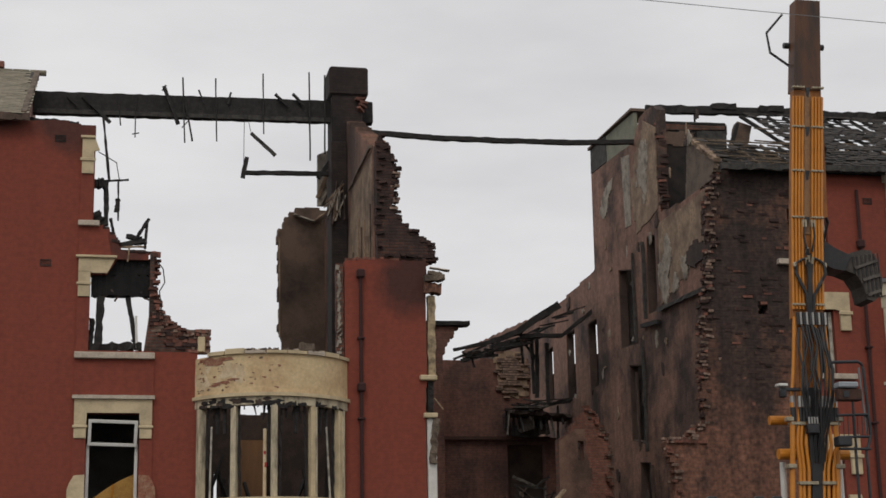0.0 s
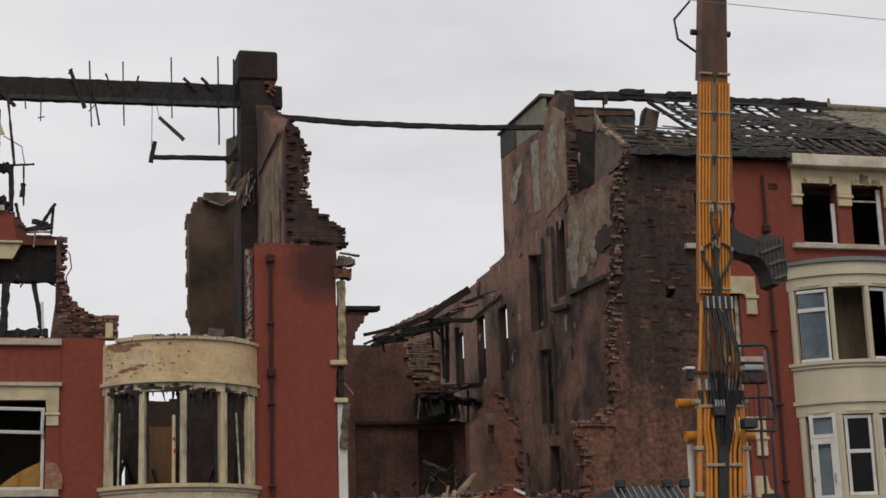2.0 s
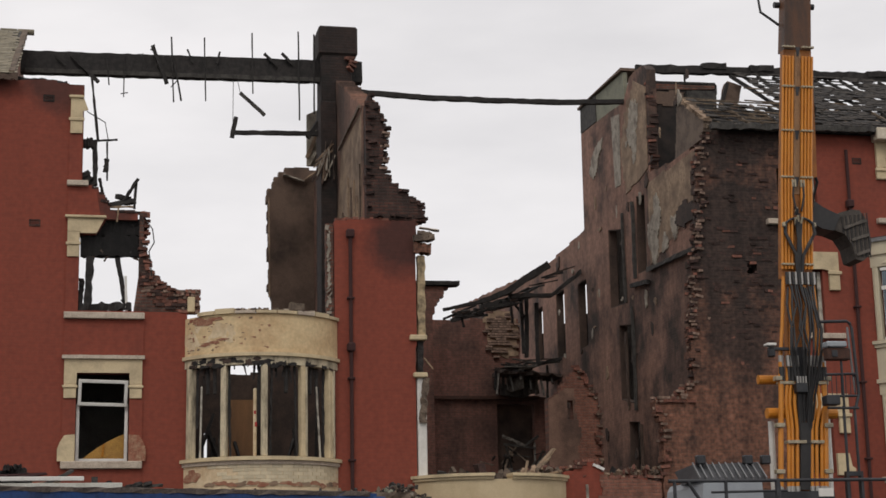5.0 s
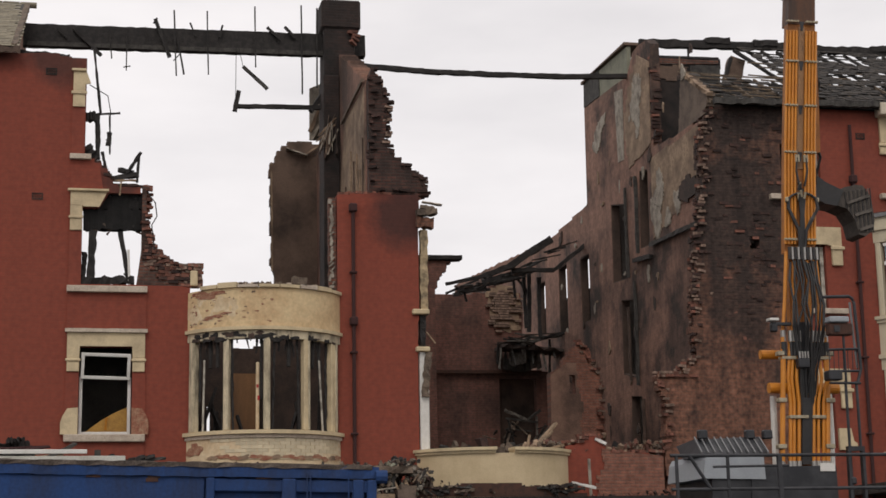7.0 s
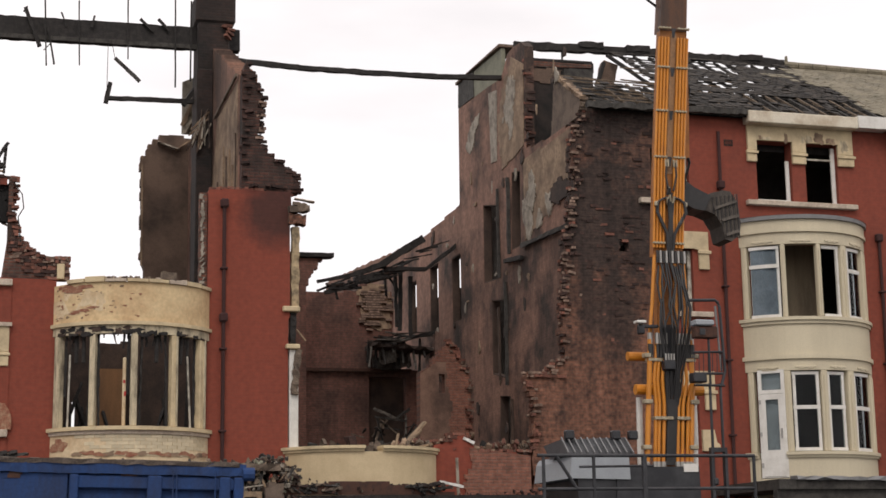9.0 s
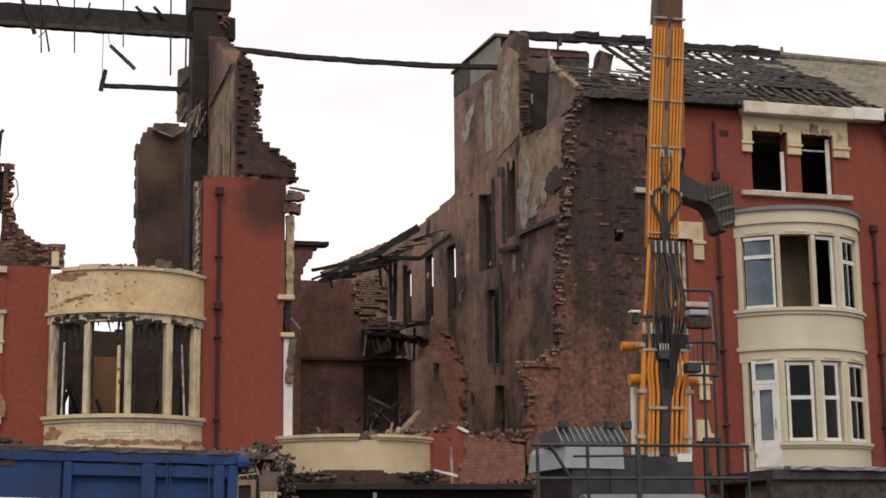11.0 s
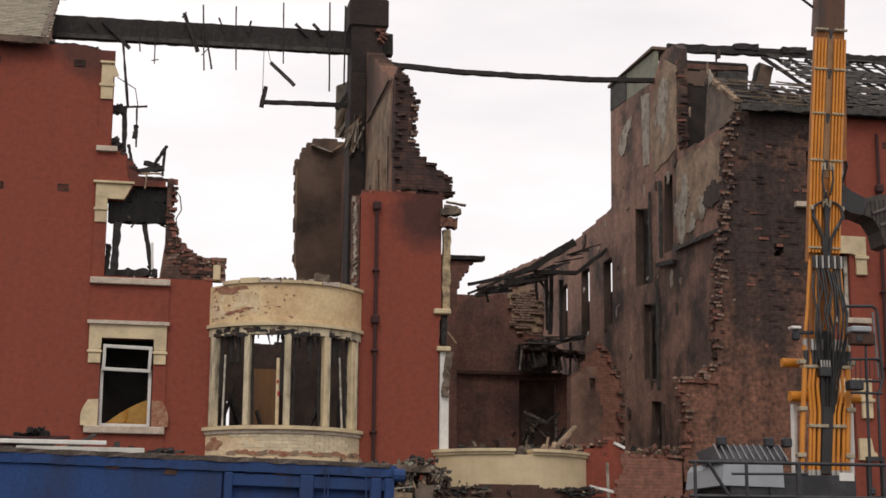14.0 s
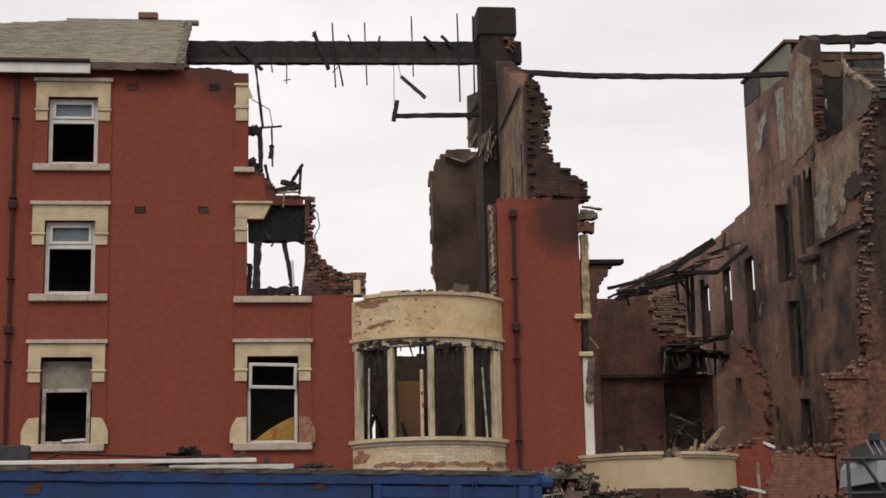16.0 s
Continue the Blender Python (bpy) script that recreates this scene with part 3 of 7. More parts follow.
frag = [(4.7, 0), (4.7, 9.8)] + ragged([(4.6, 10.1), (4.56, 13.0), (4.7, 13.2), (4.75, 13.35), (5.05, 13.63), (6.0, 13.6)], 0.2, 0.04, 14) + [(6.3, 13.4), (6.3, 0)]
wall_f = wall("wall_fragment", plate(frag, [], 9, 9.3), FRAG, "tall scorched plaster wall fragment standing alone")
part("edge_strip", timber((6.0, 8.95, 9.6), (6.05, 8.95, 13.3), 0.1, 0.1, 73, rough=0.5, n=16), PLAST, wall_f)
part("edge_strip", timber((4.62, 8.98, 9.9), (4.6, 8.98, 13.0), 0.06, 0.06, 74, rough=0.5, n=16), PLAST, wall_f)
mid = [(11.63, 0), (11.68, 6.75)] + ragged([(11.88, 6.86), (12.2, 7.35), (12.5, 7.6), (12.74, 7.25), (12.89, 6.9), (13.06, 6.6), (13.06, 4.9)], 0.13, 0.05, 16) + [(13.06, 0)]
wall_m = wall("wall_cross", plate(mid, [rect(12.2, 12.38, 6.2, 6.7)], 6, 6.34), RAW, "broken cross wall of rough brick in the ruin")
part("plaster", plate([(11.64, 3.6), (11.69, 6.7)] + ragged([(12.15, 7.02), (12.4, 6.8), (12.46, 6.2), (12.52, 5.5), (12.46, 4.3)], 0.2, 0.07, 58) + [(12.46, 3.6)], [rect(12.2, 12.36, 6.2, 6.7)], 5.98, 5.998), WARM, wall_m, "smoke-stained brown plaster")
low = [(10.3, 0), (10.3, 4.35)] + ragged([(10.4, 4.38), (10.95, 4.6), (11.25, 4.2), (12.6, 4.15)], 0.14, 0.05, 17) + [(12.62, 0)]
wall_lo = wall("wall_low", plate(low, [], 0.0, 0.34), RED, "low red brick wall remnant topped with rubble")
part("bared_face", plate(ragged([(11.05, 3.2), (11.0, 3.7), (11.2, 4.0), (11.15, 4.3)], 0.1, 0.05, 71) + [(12.6, 4.12), (12.6, 3.2)], [], -0.03, -0.002), RAW, wall_lo, "rough brick core of the broken wall")
bayback = [(2.0, 0), (2.0, 7.75)] + ragged([(2.2, 7.9), (2.75, 7.6), (2.95, 7.05), (3.1, 7.0), (3.8, 7.02), (3.95, 7.6), (4.2, 8.0), (5.0, 8.1)], 0.16, 0.03, 18) + [(5.85, 8.1), (5.85, 0)]
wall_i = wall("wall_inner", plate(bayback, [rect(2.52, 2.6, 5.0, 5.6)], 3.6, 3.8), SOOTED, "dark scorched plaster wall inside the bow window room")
for nm, bm in (("wall_room_back", plate([(-13.9, 0), (-13.9, 12.9), (-1.9, 12.9), (-0.6, 10.3), (-0.6, 7.3), (1.88, 7.3), (1.88, 0)], [], 2.6, 2.8)),
               ("wall_room_side", plate([(0.36, 0), (0.36, 12.8), (2.6, 12.8), (2.6, 0)], [], -0.75, -0.62, side=True)),
               ("wall_bay_side", plate([(0.36, 0), (0.36, 7.2), (3.6, 7.2), (3.6, 0)], [], 1.92, 2.0, side=True)),
               ("wall_hotel_back", plate(rect(14.45, 44, 0, 12.3), [], 9.6, 9.9)),
               ("wall_hotel_room", plate(rect(16.3, 44, 0, 12.3), [], 3.2, 3.4)),
               ("wall_burnt_room", plate(rect(14.45, 16.2, 0, 12.2), [], 8.0, 8.2)),
               ("wall_hotel_side", plate(rect(0.36, 3.2, 0, 12.3), [], 22.9, 23.1, side=True))):
    wall(nm, bm, DARK, "black burnt-out room wall")
for nm, x0, x1, y1, zs in (("floor_left", -13.9, 1.88, 2.6, (4.0, 7.25)), ("floor_attic", -13.9, -0.76, 2.6, (10.1, 12.75)), ("floor_right", 16.3, 22.9, 3.2, (3.0, 6.7, 9.75, 12.2))):
    f = bmesh.new()
    for z in zs:
        box(f, x0, x1, 0.36, y1, z, z + 0.14)
    tagged(part(nm, f, DARK), "charred boarded floors of the burnt rooms", "floor", kind="structure")
tagged(part("floor_bay", B(2.02, 5.86, 0.36, 3.58, 4.1, 4.3), DARK), "charred floor of the bow window room", "floor", kind="structure")
tagged(part("floor_shop", B(6.98, 14.0, 0.4, 13.9, 3.3, 3.5), DARK), "debris-blackened floor of the gutted house", "floor", kind="structure")

# plaster left on the walls
for nm, pts, xx, m in (("plaster", [(0.52, 10.1), (0.52, 12.75), (1.5, 12.72), (3.6, 12.7), (4.35, 11.2), (4.35, 9.8)], 5.865, PLAST),):
    part(nm, plate(pts, [], xx, xx + 0.014, side=True), m, wall_y, "brown smoked plaster under the old roof line")
layer = 0
for pts, m, lb in (([(4.1, 12.2)] + ragged([(3.4, 12.2), (1.6, 12.16), (0.45, 12.1), (0.5, 11.4), (0.42, 10.8), (1.5, 10.62), (2.34, 10.35), (3.2, 10.2), (4.1, 9.97)], 0.3, 0.08, 31), PLAST, "tan smoked plaster"),
                   ([(6.9, 14.85), (6.14, 14.72), (6.28, 12.72), (6.78, 12.76)], PLAST_L, "pale grey plaster strip"),
                   ([(3.9, 14.8), (4.0, 12.6)] + ragged([(4.8, 12.45), (5.75, 12.36), (6.0, 13.2), (6.1, 14.0), (5.5, 14.9), (4.9, 15.3)], 0.3, 0.06, 32), PLAST, "mottled grey plaster"),
                   (ragged([(7.72, 14.5), (8.2, 14.42), (8.75, 14.2), (9.12, 13.75), (8.75, 13.52), (8.4, 13.75), (8.15, 14.12), (7.85, 14.25)], 0.12, 0.05, 33), PLAST_L, "pale plaster patch"),
                   (blob(3.75, 10.6, 0.8, 1.6, 8, 60), PLAST_L, "pale plaster patch"),
                   (blob(2.9, 10.35, 0.5, 0.6, 18, 50), PLAST_L, "pale plaster patch"), (blob(5.0, 14.0, 1.1, 1.7, 28, 60), PLAST_L, "pale plaster patch"),
                   (blob(2.2, 10.65, 0.5, 0.8, 9, 50), PLAST_L, "pale plaster patch"), (blob(3.55, 11.2, 0.9, 1.1, 19, 60), PLAST_L, "pale plaster patch"), (blob(0.75, 9.95, 0.4, 0.5, 29, 50), PLAST_L, "pale plaster patch")):
    layer += 1
    part("plaster", plate(pts, [], 14.058 - 0.0028 * layer, 14.069, side=True), m, wall_g, lb)
part("plaster", plate(ragged([(0.6, 10.8), (1.2, 11.08), (1.8, 11.0), (2.1, 10.65), (1.6, 10.45), (0.9, 10.5)], 0.11, 0.07, 57), [], 14.02, 14.05, side=True), SOOTED, wall_g, "blackened hole in the plaster")
rgf = random.Random(55)
for i in range(60):
    y, z = rgf.uniform(0.5, 13), rgf.uniform(5, 14.5)
    if z > 12 and y > 9.5 or (y < 4 and 9.9 < z < 12.3):
        continue
    a, b = rgf.uniform(0.05, 0.26), rgf.uniform(0.05, 0.3)
    part("plaster", plate(blob(y, z, a * 1.3, b * 1.6, i, 24), [], 14.06 - 0.0006 * i, 14.069, side=True), (PLAST, PLAST_L, SOOTED)[i % 3], wall_g)
bx = thing("rear_dormer", "flat-topped dormer box with grey-green boarded cheek", "dormer")
part("cheek", plate([(5.75, 14.96), (5.75, 15.82), (8.3, 15.92), (8.3, 15.12), (6.9, 15.06)], [], 14.085, 14.2, side=True), mat("grey_green_board", (0.22, 0.22, 0.16), 0.8, scale=3), bx)
part("cheek", plate([(8.302, 15.14), (8.302, 15.95), (9.8, 15.94), (9.85, 15.22)], [], 14.06, 14.2, side=True), ASH, bx, "charred dark boarded cheek")
part("flat_roof", plate([(5.7, 15.85), (5.7, 15.93), (8.3, 15.99), (9.9, 16.03), (9.9, 15.955), (8.3, 15.955)], [], 14.0, 14.6, side=True), FRAG, bx, "scorched flat roof edge")
part("stub", plate([(5.3, 12.9), (5.3, 14.3), (5.66, 14.47), (5.62, 12.9)], [], 6.0, 6.1), PLAST_L, wall_y, "pale plaster remnant beside the chimney breast")

# ---- bricks that stand loose in the broken edges ----
bm_ = bmesh.new()
box(bm_, -0.1075, 0.1075, -0.05, 0.05, -0.0325, 0.0325)
BR_RED = mesh_of(bm_, "brick", BRICK)
bm_ = bmesh.new()
box(bm_, -0.1075, 0.1075, -0.05, 0.05, -0.0325, 0.0325)
BR_DARK = mesh_of(bm_, "brick", BRICK_D)


bm_ = bmesh.new()
box(bm_, -0.1, 0.1, -0.045, 0.045, -0.03, 0.03)
BR_PALE = mesh_of(bm_, "brick", mat("mortar_crusted_brick", (0.27, 0.185, 0.138), 0.92, dark=(0.10, 0.06, 0.045), scale=7, amount=0.8, rnd=0.4))


def brick_line(parent, pts, y, n, seed, me, spread=0.06, side=0.0, deep=0.25):
    """Bricks toothed along a broken edge."""
    rg = random.Random(seed)
    seg = [math.hypot(c - a, d - b) for (a, b), (c, d) in zip(pts, pts[1:])]
    for i in range(n):
        s = (i + rg.random()) / n * sum(seg)
        k = 0
        while k < len(seg) - 1 and s > seg[k]:
            s -= seg[k]
            k += 1
        (a, b), (c, d) = pts[k], pts[k + 1]
        x, z = a + (c - a) * s / seg[k], b + (d - b) * s / seg[k]
        z = round(z / 0.075) * 0.075 + 0.0375
        o = new("brick", me)
        o.parent = parent
        bat = Matrix.Diagonal((rg.uniform(0.45, 1.0), rg.uniform(0.8, 1.0), rg.uniform(0.85, 1.0), 1.0))
        o.matrix_basis = pose(x + rg.uniform(-spread, spread) + side, y + rg.uniform(0, deep), z, rg.uniform(-7, 7), rg.uniform(-9, 9), rg.choice((0, 0, 90, 15, -28)) + rg.uniform(-8, 8)) @ bat


brick_line(wall_s, [(0.97, 10.05), (0.94, 9.43), (1.03, 8.8), (1.46, 8.33), (1.84, 8.25), (2.1, 8.35)], 0.0, 60, 1, BR_RED)
brick_line(wall_l, [(-0.38, 10.68), (0.09, 10.33), (0.2, 10.08), (0.8, 10.05)], 0.02, 20, 2, BR_DARK)
brick_line(wall_pf, [(6.05, 12.95), (6.37, 12.2), (6.31, 11.15), (6.65, 10.78), (7.16, 10.38), (7.25, 10.05)], 0.03, 90, 3, BR_DARK, deep=0.4)
brick_line(wall_pf, [(5.98, 12.8), (6.02, 11.6), (5.95, 10.9), (5.95, 10.15), (6.6, 10.1), (7.15, 10.1)], 0.0, 26, 4, BR_DARK, deep=0.1)
brick_line(wall_p, [(5.2, 10.02), (5.9, 10.07), (6.6, 10.04), (7.0, 9.95)], 0.04, 18, 5, BR_RED)
brick_line(wall_d, [(13.53, 6.45), (13.5, 7.38), (13.58, 8.2), (13.62, 9.15), (13.78, 10), (13.9, 10.7), (13.86, 11.65), (14.1, 12.35)], -0.03, 90, 6, BR_DARK, 0.1, 0.06)
brick_line(wall_d, [(13.53, 6.45), (13.5, 7.38), (13.62, 9.15), (13.9, 10.7), (13.86, 11.65), (14.1, 12.35)], 0.0, 44, 61, BR_RED, 0.09, 0.05)
brick_line(wall_d, [(13.53, 6.45), (13.5, 7.38), (13.62, 9.15), (13.9, 10.7), (13.86, 11.65), (14.1, 12.35)], -0.02, 26, 62, BR_PALE, 0.07, 0.05)
brick_line(wall_d, [(12.66, 5.0), (12.73, 5.5), (12.54, 5.97), (12.95, 6.02), (13.5, 6.4)], -0.04, 22, 63, BR_PALE, 0.08, 0.04)
brick_line(wall_d, [(12.7, 4.3), (12.73, 5.5), (12.54, 5.97), (12.95, 6.02), (13.5, 6.4)], -0.03, 50, 7, BR_RED, 0.08, 0.05)
brick_line(wall_d, [(12.6, 5.9), (13.3, 5.95)], -0.02, 18, 71, BR_RED, 0.1, 0.1, 0.05)
brick_line(wall_m, [(12.5, 7.55), (12.74, 7.22), (12.89, 6.86), (13.04, 6.6), (13.04, 4.6)], 5.93, 60, 8, BR_RED, 0.07)
brick_line(wall_lo, [(10.4, 4.38), (10.95, 4.62), (11.25, 4.22), (12.6, 4.2)], 0.0, 50, 9, BR_RED, 0.1)

brick_line(wall_d, [(13.5, 7.3), (13.6, 9.15), (13.85, 10.6), (13.86, 11.6), (14.1, 12.4)], -0.03, 34, 62, BR_PALE, 0.12, 0.1, 0.06)
brick_line(wall_d, [(12.6, 5.95), (13.1, 6.02), (13.5, 6.4)], -0.03, 12, 72, BR_PALE, 0.08, 0.05, 0.06)
brick_line(wall_m, [(12.55, 7.5), (12.9, 6.85), (13.04, 6.5), (13.04, 5.0)], 5.92, 36, 82, BR_PALE, 0.06)
brick_line(wall_pf, [(6.33, 12.3), (6.35, 11.2)], -0.0, 10, 32, BR_PALE, 0.06)
brick_line(wall_lo, [(10.4, 4.38), (10.95, 4.62), (11.25, 4.22), (12.6, 4.2)], 0.0, 16, 92, BR_PALE, 0.1)
rgb = random.Random(1717)
for i in range(26):
    # bared bricks down the broken end of the gable peak
    o = new("brick", BR_RED if i % 4 == 0 else BR_DARK)
    o.parent = wall_g
    o.matrix_basis = pose(14.17 + rgb.uniform(-0.05, 0.08), 3.87 + rgb.uniform(-0.05, 0.06), 12.5 + 2.6 * i / 26, rgb.uniform(-8, 8), rgb.uniform(-8, 8), rgb.uniform(-15, 15))
for i in range(290):
    # bricks that stand proud of the flaking burnt front, in clusters
    x, z = rgb.uniform(13.75, 16.0), 6.4 + 6.0 * rgb.random() ** 0.9
    if x < 13.6 + (z - 6.4) * 0.08 or (x < 14.2 and z > 11.5) or noise.noise(Vector((x * 1.6, 0.4, z * 1.1))) < -0.12:
        continue
    k = rgb.random()
    o = new("brick", BR_DARK if k < 0.9 else BR_RED if k < 0.97 else BR_PALE)
    o.parent = wall_d
    bat = Matrix.Diagonal((rgb.uniform(0.5, 1.15), 1.0, rgb.uniform(0.55, 1.1), 1.0))
    o.matrix_basis = pose(round(x / 0.225) * 0.225 + (0.11 if round(z / 0.075) % 2 else 0) + rgb.uniform(-0.03, 0.03), 0.073 - 0.04 * rgb.random() ** 2, round(z / 0.075) * 0.075 + 0.0375, rgb.uniform(-6, 6), rgb.uniform(-4, 4), rgb.uniform(-8, 8)) @ bat

for i in range(70):
    # broken courses of the stub beside the burnt window
    x = rgb.uniform(0.95, 2.12)
    top = 8.3 if x > 1.45 else 8.3 + (1.45 - x) * 0.9
    z = top - 0.42 * rgb.random() ** 1.5
    o = new("brick", (BR_RED, BR_DARK, BR_PALE)[i % 3])
    o.parent = wall_s
    o.matrix_basis = pose(x, 0.03 + rgb.uniform(0, 0.04), round(z / 0.075) * 0.075, rgb.uniform(-10, 10), rgb.uniform(-8, 8), rgb.uniform(-25, 25))

# ---- chimney ----
ch = thing("chimney", "square blackened brick chimney on the party wall", "chimney")
part("shaft", B(5.5, 6.3, 4.55, 5.45, 14.0, 15.52, bev=0.03), CHIM, ch)
part("cap", B(5.43, 6.45, 4.5, 5.5, 15.5, 16.29, bev=0.05), CHIM, ch)
part("breast", B(5.46, 5.87, 4.4, 5.3, 7, 14.2, bev=0.02), CHIM, ch)
for i, (x, z) in enumerate(((6.26, 15.42), (6.32, 15.32), (6.2, 15.38), (6.3, 15.22), (6.24, 15.12))):
    o = new("brick", BR_RED)
    o.parent = ch
    o.matrix_basis = pose(x, 4.5, z, 0, 5 * i, 12 * i)

tl = thing("torn_lath", "pale torn lath and plaster hanging off the chimney breast", "debris")
for i in range(20):
    rg = random.Random(2100 + i)
    x, z = 5.74 + rg.uniform(-0.2, 0.08), 13.05 + rg.uniform(-0.4, 0.1)
    part("strip", timber((x, 4.36, z), (x + rg.uniform(-0.55, 0.02), 4.3, z - rg.uniform(0.45, 0.95)), rg.uniform(0.02, 0.06), rg.uniform(0.03, 0.12), 2100 + i, rough=0.8, n=7), (PLAST, FRAG, PLAST_L, SOOTED)[i % 4], tl)

# ---- roofs ----
SL = bmesh.new()
box(SL, -0.125, 0.125, 0, 0.30, 0, 0.012)
SLATE_ME = mesh_of(SL, "slate", SLATE)


def slope_frame(y0, z0, y1, z1):
    a = math.atan2(z1 - z0, y1 - y0)
    return a, math.hypot(y1 - y0, z1 - z0)


def slates(parent, x0, x1, z0, z1, keep, material, seed, objects=0, ox=0, tumble=1.0):
    """Courses of slates up a front slope; keep(x, s) says whether a slate is still there."""
    rg = random.Random(seed)
    a, ln = slope_frame(-0.28, z0, 5.0, z1)
    verts, faces, made = [], [], 0
    rows = int(ln / 0.2)
    for r in range(rows):
        n = int((x1 - x0) / 0.25)
        for c in range(n + 1):
            x = x0 + 0.25 * (c + 0.5 * (r % 2))
            if x > x1 or not keep(x, r / rows):
                continue
            m = Matrix.Translation((x + rg.uniform(-0.006, 0.006), -0.28 + math.cos(a) * 0.2 * r, z0 + math.sin(a) * 0.2 * r + 0.05)) @ pose(0, 0, 0, math.degrees(a) - 2.4 + tumble * rg.uniform(-1.2, 0.8), tumble * rg.uniform(-0.8, 0.8), tumble * rg.uniform(-2.5, 2.5))
            if made < objects and x > ox:
                o = new("slate", SLATE_ME)
                o.parent = parent
                o.matrix_basis = m
                made += 1
                continue
            b = len(verts)
            w = rg.uniform(0.115, 0.124)
            for px, py, pz in ((-w, 0, 0), (w, 0, 0), (w, 0.3, 0), (-w, 0.3, 0), (-w, 0, 0.014), (w, 0, 0.014), (w, 0.3, 0.014), (-w, 0.3, 0.014)):
                verts.append(m @ Vector((px, py, pz)))
            for f in ((0, 3, 2, 1), (4, 5, 6, 7), (0, 1, 5, 4), (1, 2, 6, 5), (2, 3, 7, 6), (3, 0, 4, 7)):
                faces.append(tuple(b + k for k in f))
    if verts:
        me = bpy.data.meshes.new("slates")
        me.from_pydata(verts, [], faces)
        me.materials.append(material)
        tagged(new("slate_courses", me), kind="stuff").parent = parent


def slope(x0, x1, z0, z1, thick, x2=None, x3=None, y0=-0.25, y1=5.0):
    bm = bmesh.new()
    a = [(x0, y0, z0), (x1, y0, z0), (x3 if x3 is not None else x1, y1, z1), (x2 if x2 is not None else x0, y1, z1)]
    lo = [bm.verts.new(p) for p in a]
    hi = [bm.verts.new((p[0], p[1], p[2] + thick)) for p in a]
    bm.faces.new(lo), bm.faces.new(hi)
    for i in range(4):
        bm.faces.new((lo[i - 1], lo[i], hi[i], hi[i - 1]))
    return bm


nz = lambda x, s, k=1.0: noise.noise(Vector((x * k, s * 7 * k, 3.1)))
rl = thing("roof_left", "old grey slate roof broken off at its end", "roof", kind="structure")
part("deck", slope(-4.8, -2.05, 13.0, 15.86, 0.05), ASH, rl)
dk = bmesh.new()
dv = [dk.verts.new(v) for v in ((-13.9, -0.25, 13.0), (-4.805, -0.25, 13.0), (-4.805, 5.0, 15.86), (-13.9, 2.6, 14.4))]
dk.faces.new(dv)
dk.faces.new([dk.verts.new(v.co + Vector((0, 0, 0.05))) for v in dv][::-1])
part("deck", dk, SLATE, rl)
part("rear_slope", slope(-13.9, -2.05, 12.8, 15.86, 0.05, x2=-4.8, y0=10.2, y1=5.02), SLATE, rl)
part("gable_end", plate([(0.36, 12.7), (5, 15.84), (9.9, 12.9), (9.9, 0), (0.36, 0)], [], -2.3, -2.06, side=True), SIDE, rl)
part("rear_wall", plate(rect(-13.9, -2.31, 0, 12.75), [], 9.7, 9.95), REAR, rl)
slates(rl, -7.0, -1.82, 13.02, 15.86, lambda x, s: x < -1.95 + 0.25 * nz(3, s, 2) - (0.25 if s > 0.85 else 0) and s < 0.985 + (x + 4.7) * 0.056 * (x < -4.7), SLATE, 5, 290, -4.3)
for i in range(8):
    x = -5.1 + i * 0.42
    part("ridge_tile", tube([(x, 5, 15.87), (x + 0.4, 5, 15.87)], 0.08, 8), SLATE, rl)
part("ridge_tile", B(-3.3, -2.8, 4.9, 5.1, 15.95, 16.12, bev=0.02), BRICK, rl, "raised red ridge tile")
part("verge", timber((-1.98, -0.2, 13.1), (-1.98, 4.95, 15.85), 0.16, 0.14, 61, rough=0.5, n=26), RUBBLE, rl, "broken mortar verge")
fa = thing("eaves_fascia", "white painted eaves board on the red front", "fascia", kind="structure")
part("board", B(-13.9, -3.9, -0.33, -0.26, 12.8, 13.1, bev=0.01), WHITE, fa)
part("rotten_board", timber((-3.88, -0.28, 12.98), (-1.85, -0.28, 12.98), 0.08, 0.22, 62, rough=0.6, n=20), FRAG, fa, "scorched rotten eaves board")
part("gutter", tube([(-13.9, -0.36, 13.08), (-3.9, -0.36, 13.08)], 0.05), PIPE, fa)
part("coping", timber((-1.9, 0.17, 13.07), (-0.8, 0.17, 13.0), 0.3, 0.12, 63, rough=0.6, n=14), CHAR, fa, "charred wall-plate end")

rr = thing("roof_right", "slate roof burnt down to bare rafters", "roof", kind="structure")
for i in range(22):
    x = 14.15 + i * 0.40
    rg = random.Random(100 + i)
    top = 1.0 if i > 6 else rg.uniform(0.3, 0.42)
    part("rafter", timber((x, -0.2, 12.5), (x + rg.uniform(-0.05, 0.05), -0.2 + 5.2 * top, 12.5 + 3.1 * top), 0.07, 0.11, 100 + i, rough=0.45, n=7), SINGED if i < 6 else CHAR if i % 3 else ASH, rr)
